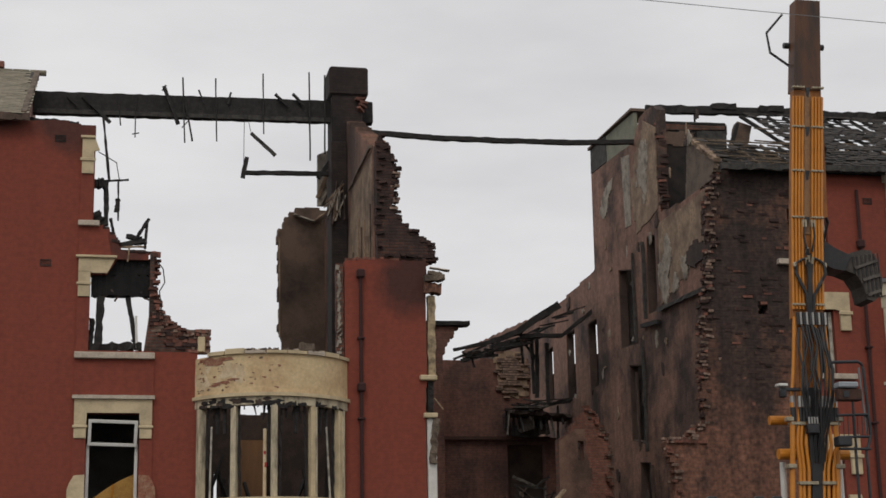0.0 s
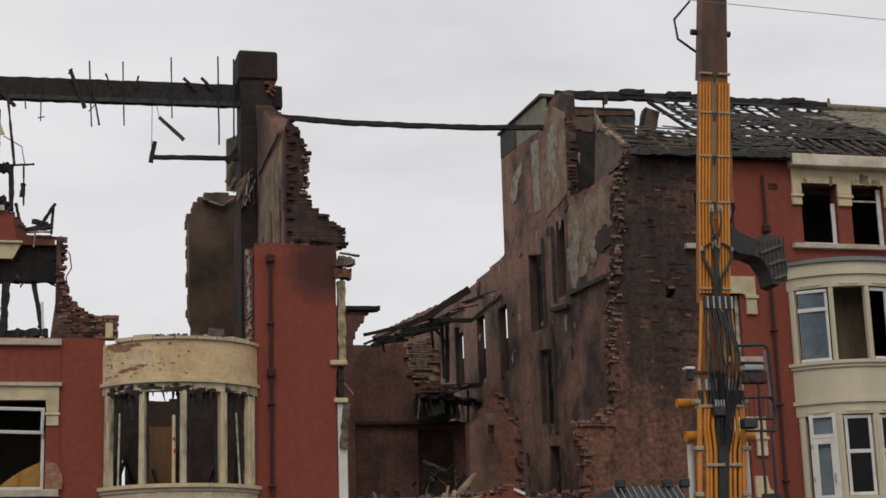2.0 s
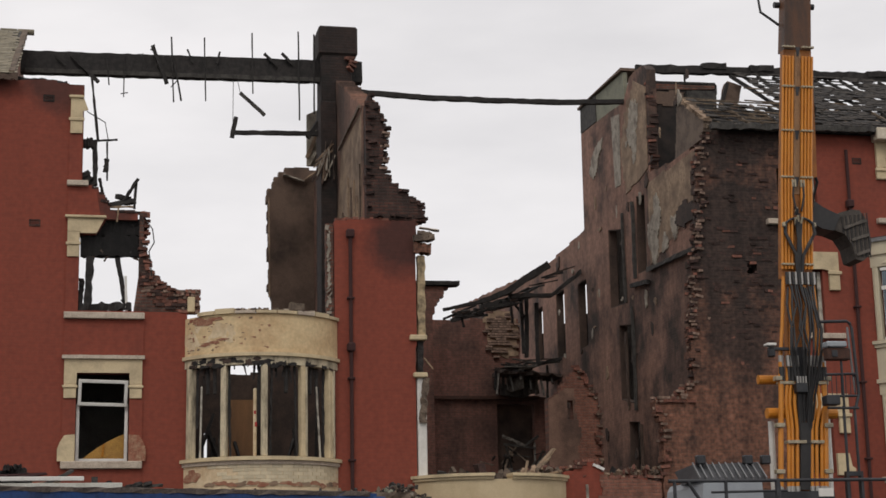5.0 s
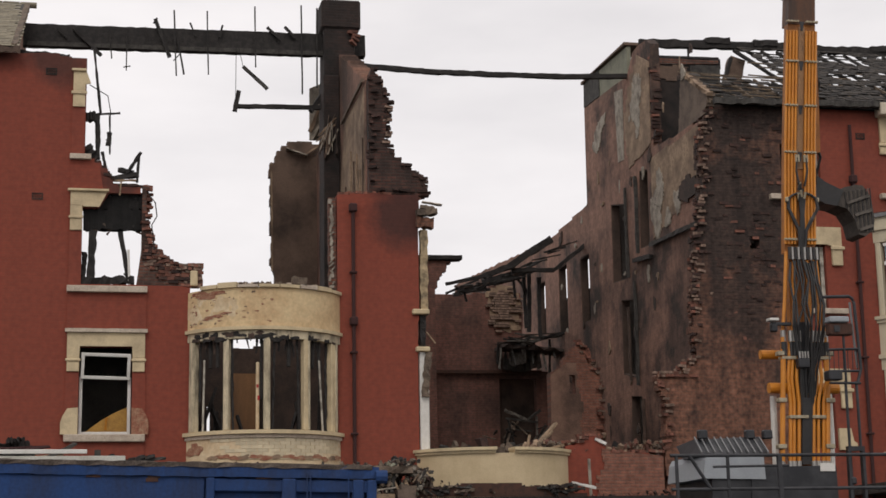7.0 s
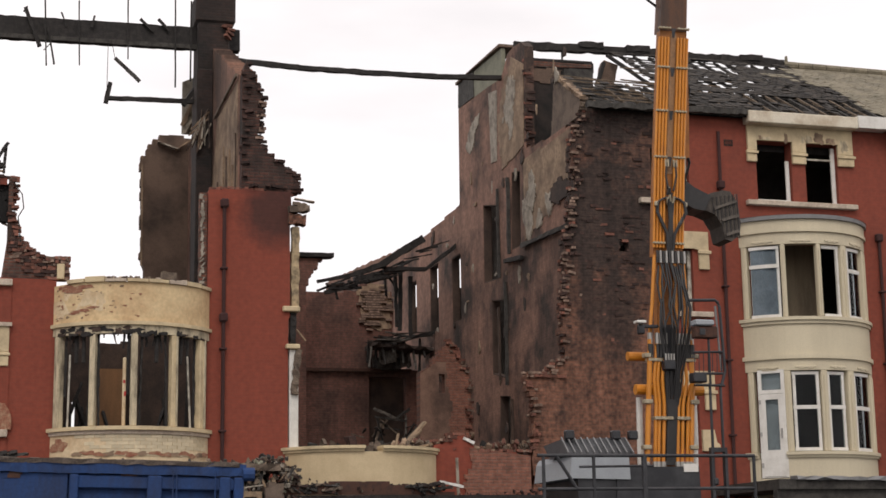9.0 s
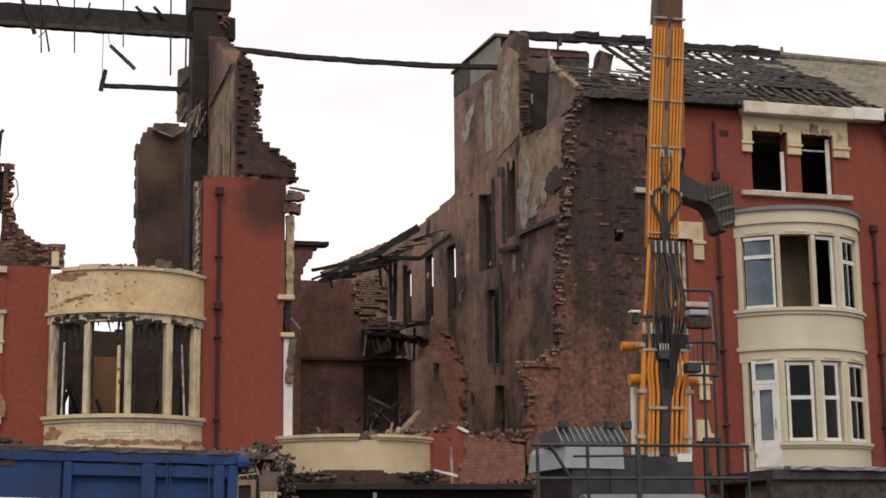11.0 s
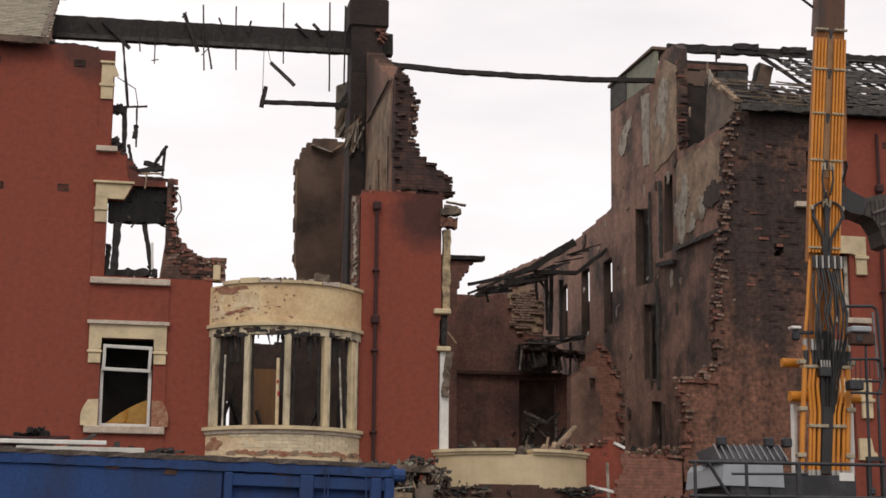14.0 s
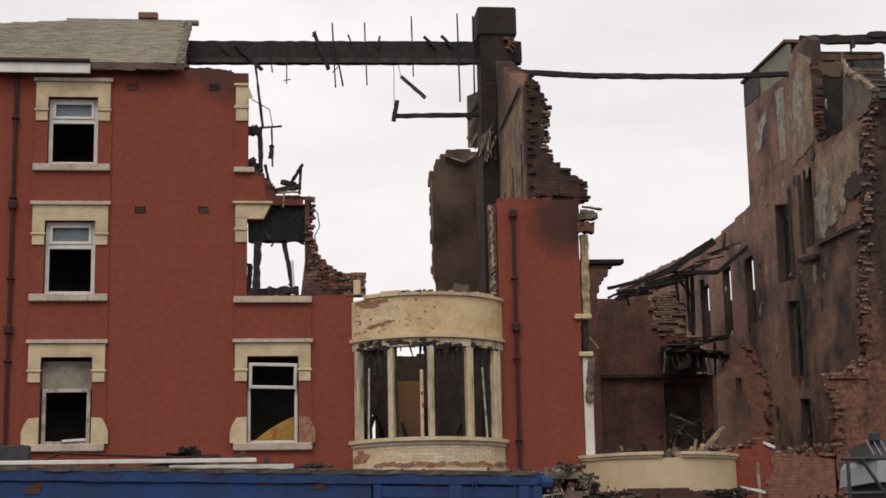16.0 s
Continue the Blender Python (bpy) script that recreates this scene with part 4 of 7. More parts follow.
for i in range(24):
    s = 0.04 + i * 0.041
    y, z = -0.25 + 5.25 * s, 12.57 + 3.1 * s
    rg = random.Random(200 + i)
    x = 14.1 if s < 0.42 else 16.9 + rg.uniform(-0.4, 0.6)
    while x < 22.2:
        ln = rg.uniform(0.8, 2.6)
        if rg.random() < (0.85 if s < 0.6 else 0.5 if s < 0.72 else 0.3):
            part("batten", timber((x, y, z + 0.06), (min(x + ln, 22.3), y + rg.uniform(-0.03, 0.03), z + 0.04 + rg.uniform(-0.04, 0.02)), 0.035, 0.035, i, rough=0.3, n=2), SINGED if x < 17 and rg.random() < 0.7 else ASH if rg.random() < 0.45 else CHAR, rr)
        x += ln + rg.uniform(0.0, 0.5)
for i in range(17):
    x = 17.6 + i * 0.31
    rg = random.Random(260 + i)
    s = rg.uniform(0.26, 0.42)
    part("rafter", timber((x, -0.24, 12.62), (x, -0.24 + 5.24 * s, 12.62 + 3.1 * s), 0.06, 0.08, 260 + i, rough=0.4, n=6), SINGED if i % 3 else ASH, rr)
part("ridge", timber((14.2, 5, 15.68), (18.6, 5, 15.78), 0.18, 0.26, 64, rough=0.35, n=22), CHAR, rr, "charred ridge board")
part("ridge", timber((18.55, 5, 15.74), (22.4, 5, 15.76), 0.2, 0.28, 65, rough=0.45, n=22), CHAR, rr, "charred ridge board")
for x in (16.1, 17.5, 21.0):
    part("ridge_tile", timber((x, 5, 15.82), (x + 0.7, 5, 15.85), 0.26, 0.2, int(x * 9), rough=0.4, n=4), CHAR, rr)
part("ridge_tie", timber((15.6, 5, 15.6), (15.6, 5, 15.3), 0.05, 0.05, 66, n=2), CHAR, rr)
part("brace", timber((16.35, 4.6, 14.3), (16.75, 4.8, 15.3), 0.1, 0.12, 67, n=4), CHAR, rr)
part("brace", timber((16.7, 4.8, 14.4), (16.95, 4.9, 15.3), 0.5, 0.3, 68, n=6), FRAG, rr, "smoked plaster stump")
part("verge", timber((14.12, -0.12, 12.72), (14.12, 1.42, 13.68), 0.2, 0.14, 69, rough=0.75, n=26), PLAST, rr, "crumbling mortar verge")


def burnt(x, s):
    """Where the burnt slates still hang on: torn holes below the ridge, bare rafters at the eaves."""
    for cx, cs, w, h in ((17.85, 0.86, 0.75, 0.13), (19.75, 0.82, 0.75, 0.13), (21.55, 0.9, 0.65, 0.09), (18.75, 0.43, 0.6, 0.07), (18.0, 0.62, 0.3, 0.06)):
        if ((x - cx - 0.9 * (s - cs)) / w) ** 2 + ((s - cs) / h) ** 2 + 0.7 * nz(x, s, 2.6) < 1:
            return False
    if x < 17.0:
        return s < 0.4 and nz(x, s, 2.7) > 0.38
    if s < 0.3 and x > 18.9:
        return nz(x, s, 2.2) > 0.3
    return nz(x, s, 3.4) > -0.3


slates(rr, 14.2, 22.4, 12.6, 15.68, burnt, SLATE_B, 7, tumble=2.6)
slates(rr, 20.3, 22.6, 12.61, 15.69, lambda x, s: (20.6 < x < 21.7 and 0.6 < s < 0.76 and nz(x, s, 2.1) > 0.0) or (x > 22.0 + 0.3 * nz(1, s, 2) and 0.55 < s < 0.9), SLATE, 9, tumble=1.7)
part("under_felt", slope(16.4, 23.2, 12.46, 13.62, 0.02, y1=1.75), CHAR, rr, "scorched sagging roofing felt")
part("under_felt", slope(14.42, 16.4, 12.46, 13.55, 0.02, y1=1.7), CHAR, rr, "scorched sagging roofing felt")
part("lath_board", plate([(14.42, 11.8), (14.42, 12.8), (22.7, 12.8), (22.7, 11.8)], [], 0.4, 0.45), CHAR, rr, "charred wall plate")
slates(rr, 22.3, 30.0, 12.6, 15.6, lambda x, s: x > 22.42 + 0.25 * nz(1, s, 2), SLATE, 8)
part("eaves_course", slope(22.4, 44, 12.29, 12.68, 0.03, y0=-0.62, y1=-0.2), SLATE, rr)
part("deck", slope(23.4, 44, 12.5, 15.58, 0.04, x2=22.5), SLATE, rr)
part("rear_slope", slope(22.2, 44, 12.5, 15.6, 0.05, y0=10.2, y1=5.1), SLATE, rr)
for i in range(20):
    part("ridge_tile", tube([(22.4 + i * 0.45, 5, 15.72 - i * 0.004), (22.83 + i * 0.45, 5, 15.72 - i * 0.004)], 0.11, 8), SLATE, rr)
part("finial", tube([(22.5, 5, 15.8), (22.5, 5, 15.98)], [0.06, 0.04], 6), SLATE, rr)
fr = thing("eaves_gutter", "blackened eaves gutter over the burnt front", "gutter", kind="structure")
part("gutter", timber((14.15, -0.3, 12.5), (18.4, -0.3, 12.58), 0.16, 0.2, 70, rough=0.55, n=40), ASH, fr, "buckled ash-grey gutter")
part("fascia", B(21.47, 22.35, -0.35, -0.02, 12.36, 12.68, bev=0.01), WHITE, fr, "white fascia box")
part("fascia", B(22.38, 44, -0.5, -0.16, 11.97, 12.27, bev=0.01), PIPE, fr, "dark neighbouring gutter board")
part("frieze", B(18.42, 21.46, -0.36, -0.004, 12.33, 12.63, bev=0.02), FRIEZE, fr, "cream eaves board browned by smoke")
# ---- windows of the house with the bow window ----
def frame_bars(parent, x0, x1, z0, z1, y=0.12, w=0.07, transom=None, material=None, d=0.07):
    m = material or WHITE
    part("frame_side", B(x0, x0 + w, y, y + d, z0, z1, bev=0.008), m, parent)
    part("frame_side", B(x1 - w, x1, y, y + d, z0, z1, bev=0.008), m, parent)
    part("frame_head", B(x0 + w, x1 - w, y, y + d, z1 - w, z1, bev=0.008), m, parent)
    part("frame_bottom", B(x0 + w, x1 - w, y, y + d, z0, z0 + w, bev=0.008), m, parent)
    if transom:
        part("transom", B(x0 + w, x1 - w, y, y + d, transom - w * 0.6, transom + w * 0.6, bev=0.008), m, parent)


def pane(parent, x0, x1, z0, z1, y):
    o = part("pane", B(x0, x1, y, y + 0.01, z0, z1), GLASS, parent)
    o.visible_shadow = False
    return o


def sash_parts(parent, x0, x1, z0, z1, y, material):
    """An opening light's own four bars, a little proud."""
    for nm, a in (("sash_bar", (x0, x0 + 0.06, z0, z1)), ("sash_bar", (x1 - 0.06, x1, z0, z1)), ("sash_bar", (x0 + 0.06, x1 - 0.06, z1 - 0.06, z1)), ("sash_bar", (x0 + 0.06, x1 - 0.06, z0, z0 + 0.06))):
        part(nm, B(a[0], a[1], y, y + 0.05, a[2], a[3], bev=0.006), material, parent)


def dressing(parent, x0, x1, z0, z1, feet=False, sill=0.16, lintel=0.33):
    """Cream lintel with a moulded cap, two ears with a band, and a stone sill."""
    o0, o1 = x0 - 0.26, x1 + 0.26
    ear = z1 - 0.56
    part("lintel", plate([(o0, z1 - 0.25), (o0, z1 + lintel), (o1, z1 + lintel), (o1, z1 - 0.25), (x1, z1 - 0.25), (x1 - 0.01, z1 - 0.012), (x0 + 0.01, z1 - 0.012), (x0, z1 - 0.25)], [], -0.07, -0.0325), STONE, parent)
    part("lintel_cap", timber((o0 - 0.05, -0.085, z1 + lintel + 0.045), (o1 + 0.05, -0.085, z1 + lintel + 0.045), 0.1, 0.085, int(90 * abs(x0 + z1)), rough=0.16, n=18), STONE_P, parent, "weathered moulded cap")
    for a, b in ((o0, x0), (x1, o1)):
        part("ear", B(a, b, -0.07, -0.0325, ear, z1 - 0.253, bev=0.01), STONE, parent)
        part("ear_band", B(a - 0.03, b + 0.03, -0.1, -0.071, z1 - 0.34, z1 - 0.28, bev=0.012), STONE, parent)
    k = 4 if not feet else 1
    for i in range(k):
        a, b = o0 - 0.03 + (o1 - o0 + 0.06) * i / k, o0 - 0.03 + (o1 - o0 + 0.06) * (i + 1) / k
        part("window_sill", B(a + 0.002, b - 0.002, -0.13, 0.1, z0 - sill, z0, bev=0.016), STONE_P, parent)
    if feet:
        for q, xe, xi in ((-1, o0 - 0.1, x0), (1, o1 + 0.1, x1)):
            chipped = q > 0 and x0 > -1
            part("foot_stone", plate([(xi, z0 + 0.003), (xe, z0 + 0.003), (xe, z0 + 0.26), (xe - q * 0.05, z0 + 0.4), (xe - q * 0.14, z0 + 0.55), (xi, z0 + 0.57)], [], -0.09, -0.0325), PEEL if chipped else STONE, parent, "chipped stone" if chipped else "")


n_win = 0
for (x0, z0), (x1, _), (_, z1), _ in [(w[0], w[1], w[2], w[3]) for w in W_L[:2]]:
    n_win += 1
    w = thing(f"window_{n_win}", "white sash window in cream stone surround, dark room behind", "window", kind="structure")
    dressing(w, x0, x1, z0, z1)
    tr = z0 + (z1 - z0) * 0.66
    frame_bars(w, x0 + 0.01, x1 - 0.01, z0 + 0.003, z1 - 0.014, transom=tr, w=0.09)
    sash_parts(w, x0 + 0.1, x1 - 0.1, tr + 0.05, z1 - 0.085, 0.09, WHITE)
    # pale sheet paints the sky's reflection in the top light
    part("reflection_sheet", B(x0 + 0.12, x1 - 0.12, 0.2, 0.21, tr + 0.05, z1 - 0.1), mat("pale_sky_reflection", (0.42, 0.44, 0.46), 0.7), w)
    pane(w, x0 + 0.16, x1 - 0.16, tr + 0.11, z1 - 0.145, 0.12)
w = thing("window_3", "smoke-blackened window with a scorched boarded head", "window", kind="structure")
dressing(w, -4.83, -3.73, 4.64, 6.52, feet=True, lintel=0.28)
SMOKED = mat("smoke_stained_plastic", (0.50, 0.46, 0.38), 0.6, dark=(0.05, 0.04, 0.032), scale=3.4, amount=0.95)
frame_bars(w, -4.8, -3.77, 4.63, 5.85, material=SMOKED, w=0.085)
part("head_board", B(-4.82, -3.75, 0.13, 0.17, 5.853, 6.44), mat("scorched_board", (0.27, 0.24, 0.19), 0.85, dark=(0.1, 0.085, 0.07), scale=2.4, amount=0.9), w)
part("fallen_bar", timber((-4.35, 0.1, 4.72), (-3.85, 0.11, 4.75), 0.05, 0.06, 9), WHITE, w)
w = thing("window_4", "white window with a smashed top light tilted out", "window", kind="structure")
dressing(w, -0.43, 0.69, 4.62, 6.52, feet=True, lintel=0.28)
part("frame_side", B(-0.42, -0.35, 0.12, 0.19, 4.61, 5.86, bev=0.008), WHITE, w)
part("frame_side", B(0.6, 0.67, 0.12, 0.19, 4.61, 5.86, bev=0.008), WHITE, w)
part("frame_bottom", B(-0.35, 0.6, 0.12, 0.19, 4.61, 4.69, bev=0.008), WHITE, w)
tl = new("top_light")
tl.parent = w
tl.matrix_basis = pose(0.125, 0.02, 5.8, 12, 1.5, 0)
for a in ((-0.52, -0.45, 0, 0.56), (0.45, 0.52, 0, 0.56), (-0.45, 0.45, 0.49, 0.56), (-0.45, 0.45, 0, 0.07)):
    part("sash_bar", B(a[0], a[1], 0, 0.06, a[2], a[3], bev=0.008), WHITE, tl)
for i in range(7):
    rg = random.Random(i)
    x = -0.42 + i * 0.12
    o = part("glass_shard", plate([(x, 0.07), (x + 0.12, 0.07), (x + rg.uniform(0.02, 0.1), 0.07 + rg.uniform(0.04, 0.13))], [], 0.03, 0.036), GLASS, tl)
part("curtain", plate([(-0.3, 4.69), (0.6, 4.69), (0.62, 5.25), (0.3, 5.1), (0.05, 4.95)], [], 0.35, 0.38), OCHRE, w, "ochre fallen curtain lining")
part("curtain", timber((0.15, 0.33, 4.75), (0.17, 0.33, 5.02), 0.05, 0.03, 3), mat("orange_cloth", (0.5, 0.2, 0.02), 0.9), w, "orange cloth scrap")

w = thing("window_5", "roofless burnt-out window open to the sky", "window", kind="structure")
part("lintel", plate([(-0.7, 9.6), (-0.7, 9.9), (0.08, 9.9), (-0.08, 9.57), (-0.43, 9.57), (-0.43, 9.6)], [], -0.07, -0.0325), STONE, w, "cracked half lintel")
part("lintel_cap", B(-0.76, 0.12, -0.13, -0.0325, 9.903, 9.96, bev=0.012), STONE, w)
part("ear", B(-0.7, -0.44, -0.07, -0.0325, 9.04, 9.597, bev=0.01), STONE, w)
part("ear_band", B(-0.73, -0.42, -0.1, -0.071, 9.3, 9.36, bev=0.01), STONE, w)
part("window_sill", B(-0.73, 0.98, -0.13, 0.1, 7.68, 7.82, bev=0.012), STONE_P, w)
part("charred_lintel", timber((-0.42, 0.2, 9.32), (0.84, 0.2, 9.34), 0.26, 0.52, 71, rough=0.25, n=16), CHAR_B, w)
part("charred_lintel", timber((-0.1, 0.2, 9.72), (0.84, 0.2, 9.75), 0.2, 0.42, 72, rough=0.35, n=16), CHAR_B, w)
part("burnt_post", timber((-0.25, 0.15, 7.87), (-0.2, 0.15, 9.08), 0.2, 0.2, 73, rough=0.5, n=9), CHAR, w)
part("burnt_post", timber((-0.42, 0.2, 7.87), (-0.38, 0.2, 8.6), 0.16, 0.2, 74, rough=0.6, n=9), CHAR, w)
part("burnt_post", timber((0.58, 0.2, 8.0), (0.38, 0.2, 9.08), 0.12, 0.14, 75, rough=0.4, n=9), CHAR, w)
part("window_bar", timber((0.6, 0.1, 7.86), (0.56, 0.1, 8.66), 0.06, 0.07, 76, n=5), WHITE, w, "bent white window bar")
part("debris", timber((-0.42, 0.15, 7.95), (0.7, 0.15, 7.98), 0.3, 0.24, 77, rough=0.6, n=14), CHAR, w)
part("corner_stone", B(1.9, 2.06, -0.05, 0.2, 7.863, 8.2, bev=0.015), STONE, w)
w = thing("window_6", "half of a stone window surround still hanging", "window", kind="structure")
part("ear", plate([(-0.7, 11.82), (-0.7, 12.62), (-0.42, 12.62), (-0.32, 12.36), (-0.44, 12.33), (-0.44, 11.82)], [], -0.07, -0.0325), STONE, w)
part("ear_band", B(-0.74, -0.4, -0.1, -0.071, 12.1, 12.17, bev=0.01), STONE, w)
part("lintel_cap", B(-0.74, -0.42, -0.12, -0.0325, 12.623, 12.68, bev=0.01), STONE, w)
part("window_sill", B(-0.74, -0.28, -0.13, 0.1, 10.62, 10.74, bev=0.012), STONE_P, w)
hg = thing("hanging_roof_timbers", "burnt roof timbers dangling from the wall end", "timber")
for i, (a, b, s) in enumerate((((-0.27, 0.5, 13.3), (-0.1, 0.5, 11.83), 0.07), ((-0.44, 0.5, 11.78), (0.33, 0.5, 11.86), 0.06), ((-0.16, 0.5, 11.78), (-0.14, 0.4, 10.75), 0.13), ((0.1, 0.5, 11.8), (0.12, 0.5, 10.9), 0.05), ((0.1, 0.5, 11.4), (0.08, 0.5, 11.1), 0.13), ((-0.44, 0.4, 11.7), (-0.2, 0.4, 11.72), 0.26), ((-0.05, 0.5, 10.95), (0.05, 0.5, 10.5), 0.08), ((-0.4, 0.3, 11.0), (-0.2, 0.3, 10.7), 0.28))):
    part("timber", timber(a, b, s, s, 80 + i, rough=0.5, n=8), CHAR, hg)
part("wire", tube([(-0.35, 0.2, 12.4), (0.05, 0.5, 12.25), (0.12, 0.5, 11.85)], 0.012, 5), CHAR, hg)
db = thing("charred_joist_ends", "charred joist ends and laths heaped on the wall", "timber")
for k in range(14):
    rg = random.Random(1640 + k)
    x, z = rg.uniform(-0.35, 0.8), rg.choice((7.95, 8.0, 9.1, 9.9, 10.0))
    part("charred_lath", timber((x, 0.05 + rg.random() * 0.2, z), (x + rg.uniform(-0.25, 0.25), 0.1, z + rg.uniform(-0.12, 0.2)), rg.uniform(0.03, 0.09), 0.05, 1640 + k, rough=0.7, n=5), (CHAR, CHAR, RUBBLE, PLAST_D)[k % 4], db)
for i, (a, b, s, m) in enumerate((((0.15, 0.2, 10.25), (0.75, 0.25, 10.4), 0.14, CHAR), ((0.5, 0.2, 10.4), (0.8, 0.15, 10.88), 0.09, CHAR), ((0.72, 0.2, 10.2), (0.76, 0.2, 10.82), 0.08, CHAR), ((0.2, 0.1, 10.2), (0.7, 0.08, 10.22), 0.05, WOOD), ((0.35, 0.0, 9.85), (0.38, 0.0, 10.2), 0.04, WOOD), ((0.3, 0.3, 10.5), (0.65, 0.3, 10.45), 0.12, CHAR), ((0.2, 0.15, 10.12), (0.95, 0.2, 10.1), 0.1, RUST))):
    part("joist", timber(a, b, s, s, 90 + i, rough=0.5, n=6), m, db)
cb = thing("loose_cable", "thin loose cable hanging down the broken edge", "cable")
part("wire", tube([(0.95, -0.02, 9.95), (1.12, -0.02, 9.7), (1.16, -0.02, 9.4), (1.05, -0.02, 9.2), (1.1, -0.02, 8.8), (1.12, -0.02, 8.6)], 0.014, 5), CHAR, cb)

# ---- drainpipes and wall vents ----
def drain(x, z0, z1, hopper, label):
    d = thing("drainpipe", label, "drainpipe", "drainpipes")
    part("pipe", tube([(x, -0.08, z0), (x, -0.08, z1)], 0.042, 10), PIPE, d)
    for z in hopper:
        part("collar", B(x - 0.09, x + 0.09, -0.17, -0.002, z - 0.1, z + 0.1, bev=0.03), PIPE, d)
    for i in range(int((z1 - z0) / 1.8)):
        part("bracket", B(x - 0.08, x + 0.08, -0.15, -0.002, z0 + 1 + i * 1.8, z0 + 1.05 + i * 1.8, bev=0.01), PIPE, d)
    return d


drain(-5.52, 0, 13.0, (9.85, 7.1), "dark iron drainpipe on the red brick front")
drain(5.5, 0, 9.8, (9.7, 7.12), "dark iron drainpipe on the brick pier")
drain(17.7, 0, 12.1, (10.75,), "dark drainpipe beside the cream bow window")
drain(22.0, 0, 9.7, (9.6,), "dark drainpipe at the end of the hotel front")
for x, z in ((-2.99, 12.58), (-1.18, 12.61), (-2.78, 9.77), (-1.4, 9.78), (18.0, 11.85)):
    v = thing("air_brick", "small dark perforated air brick in the wall", "vent", "air bricks")
    part("frame", plate(rect(x - 0.12, x + 0.12, z - 0.08, z + 0.08), [rect(x - 0.09, x + 0.09, z - 0.05, z + 0.05)], -0.012, -0.001), RETN, v)
    for k in range(3):
        part("slat", B(x - 0.09, x + 0.09, -0.008, -0.002, z - 0.045 + k * 0.032, z - 0.03 + k * 0.032), RETN, v)


# ---- bow windows ----
def bow_bar(parent, name, a, u, z0, z1, w, material, out=0.0, d=0.14, label="", lean=0.0, bev=0.02):
    x, y, t = on_bow(*a, u, out)
    m = Matrix.Translation((x, y, z0)) @ Matrix.Rotation(t, 4, "Z") @ Matrix.Rotation(lean, 4, "Y")
    return part(name, box(bmesh.new(), -w / 2, w / 2, 0, d, 0, z1 - z0, m, bev), material, parent, label)


L = (1.86, 5.2, 0.95)
bay = thing("bow_window", "burnt-out cream bow window with empty lights", "bay window")
part("parapet", bow(*L, 6.86, 7.7, 0.25), CREAM, bay)
for i in range(9):
    rg = random.Random(300 + i)
    if i == 0:
        continue
    part("coping_stone", bow(L[0] - 0.05, L[1] + 0.05, 1.01, 7.703, 7.79 + rg.uniform(-0.03, 0.03), 0.38, i / 9 + 0.003, (i + 1) / 9 - 0.003, 4), STONE if i % 3 else STONE_P, bay)
part("lower_cornice", bow(L[0] - 0.06, L[1] + 0.06, 1.02, 6.78, 6.857, 0.3), STONE, bay)
part("head", bow(*L, 6.6, 6.777, 0.2), MULL, bay, "scorched stone head")
for i in range(30):
    rg = random.Random(330 + i)
    u = 0.03 + i * 0.031 + rg.uniform(-0.015, 0.015)
    if rg.random() < (0.95 if u < 0.45 else 0.5):
        x_, y_, t_ = on_bow(*L, u, 0.006)
        x2, y2, _ = on_bow(*L, u + rg.uniform(0.03, 0.06), 0.006)
        z_ = rg.uniform(6.58, 6.7 if u < 0.45 else 6.64)
        part("scorched_edge", timber((x_, y_, z_), (x2, y2, z_ + rg.uniform(-0.03, 0.03)), 0.03, rg.uniform(0.05, 0.16), i, rough=0.8, n=5), CHAR if i % 4 else PLAST_D, bay)
part("sill", bow(L[0] - 0.09, L[1] + 0.09, 1.07, 4.56, 4.64, 0.36), STONE, bay)
part("sill_moulding", bow(L[0] - 0.04, L[1] + 0.04, 1.0, 4.48, 4.557, 0.3), STONE_P, bay)
part("apron", bow(*L, 0.0, 4.477, 0.25), PALE, bay, "pale painted brick under the glazing")
for u, wd in ((0.035, 0.17), (0.268, 0.13), (0.49, 0.13), (0.716, 0.14), (0.935, 0.24)):
    bow_bar(bay, "mullion", L, u, 4.643, 6.6, wd, MULL if u in (0.268, 0.035, 0.49) else STONE, d=0.16)
    bow_bar(bay, "mullion_face", L, u + 0.012, 4.66, 6.58, wd * 0.35, MULL, out=0.02, d=0.03, bev=0.004)
for u, lean in ((0.1, 0.02), (0.86, -0.08)):
    bow_bar(bay, "window_bar", L, u, 4.65, 6.2, 0.05, SMOKED, out=-0.1, d=0.05, lean=lean, label="bent white window bar")
bow_bar(bay, "window_bar", L, 0.44, 4.65, 6.1, 0.075, PALE, out=-0.12, d=0.05, label="peeling white window bar")
bow_bar(bay, "window_bar", L, 0.24, 4.65, 5.3, 0.07, WHITE, out=-0.12, d=0.05, lean=0.09)
for u in (0.15, 0.2, 0.62, 0.78, 0.83):
    bow_bar(bay, "burnt_scrap", L, u, 6.0, 6.62, 0.09, CHAR, out=-0.12, d=0.05, lean=0.1 * (u - 0.4))
for k in range(9):
    part("soot_stain", bow_blob(*L, 0.08 + 0.062 * k, 6.69 + 0.02 * math.sin(k * 2.3), 0.06, 0.12 + 0.03 * math.sin(k * 1.7), 200 + k, 0.005, 16), (SOOTED, CHAR, MULL)[k % 3], bay)
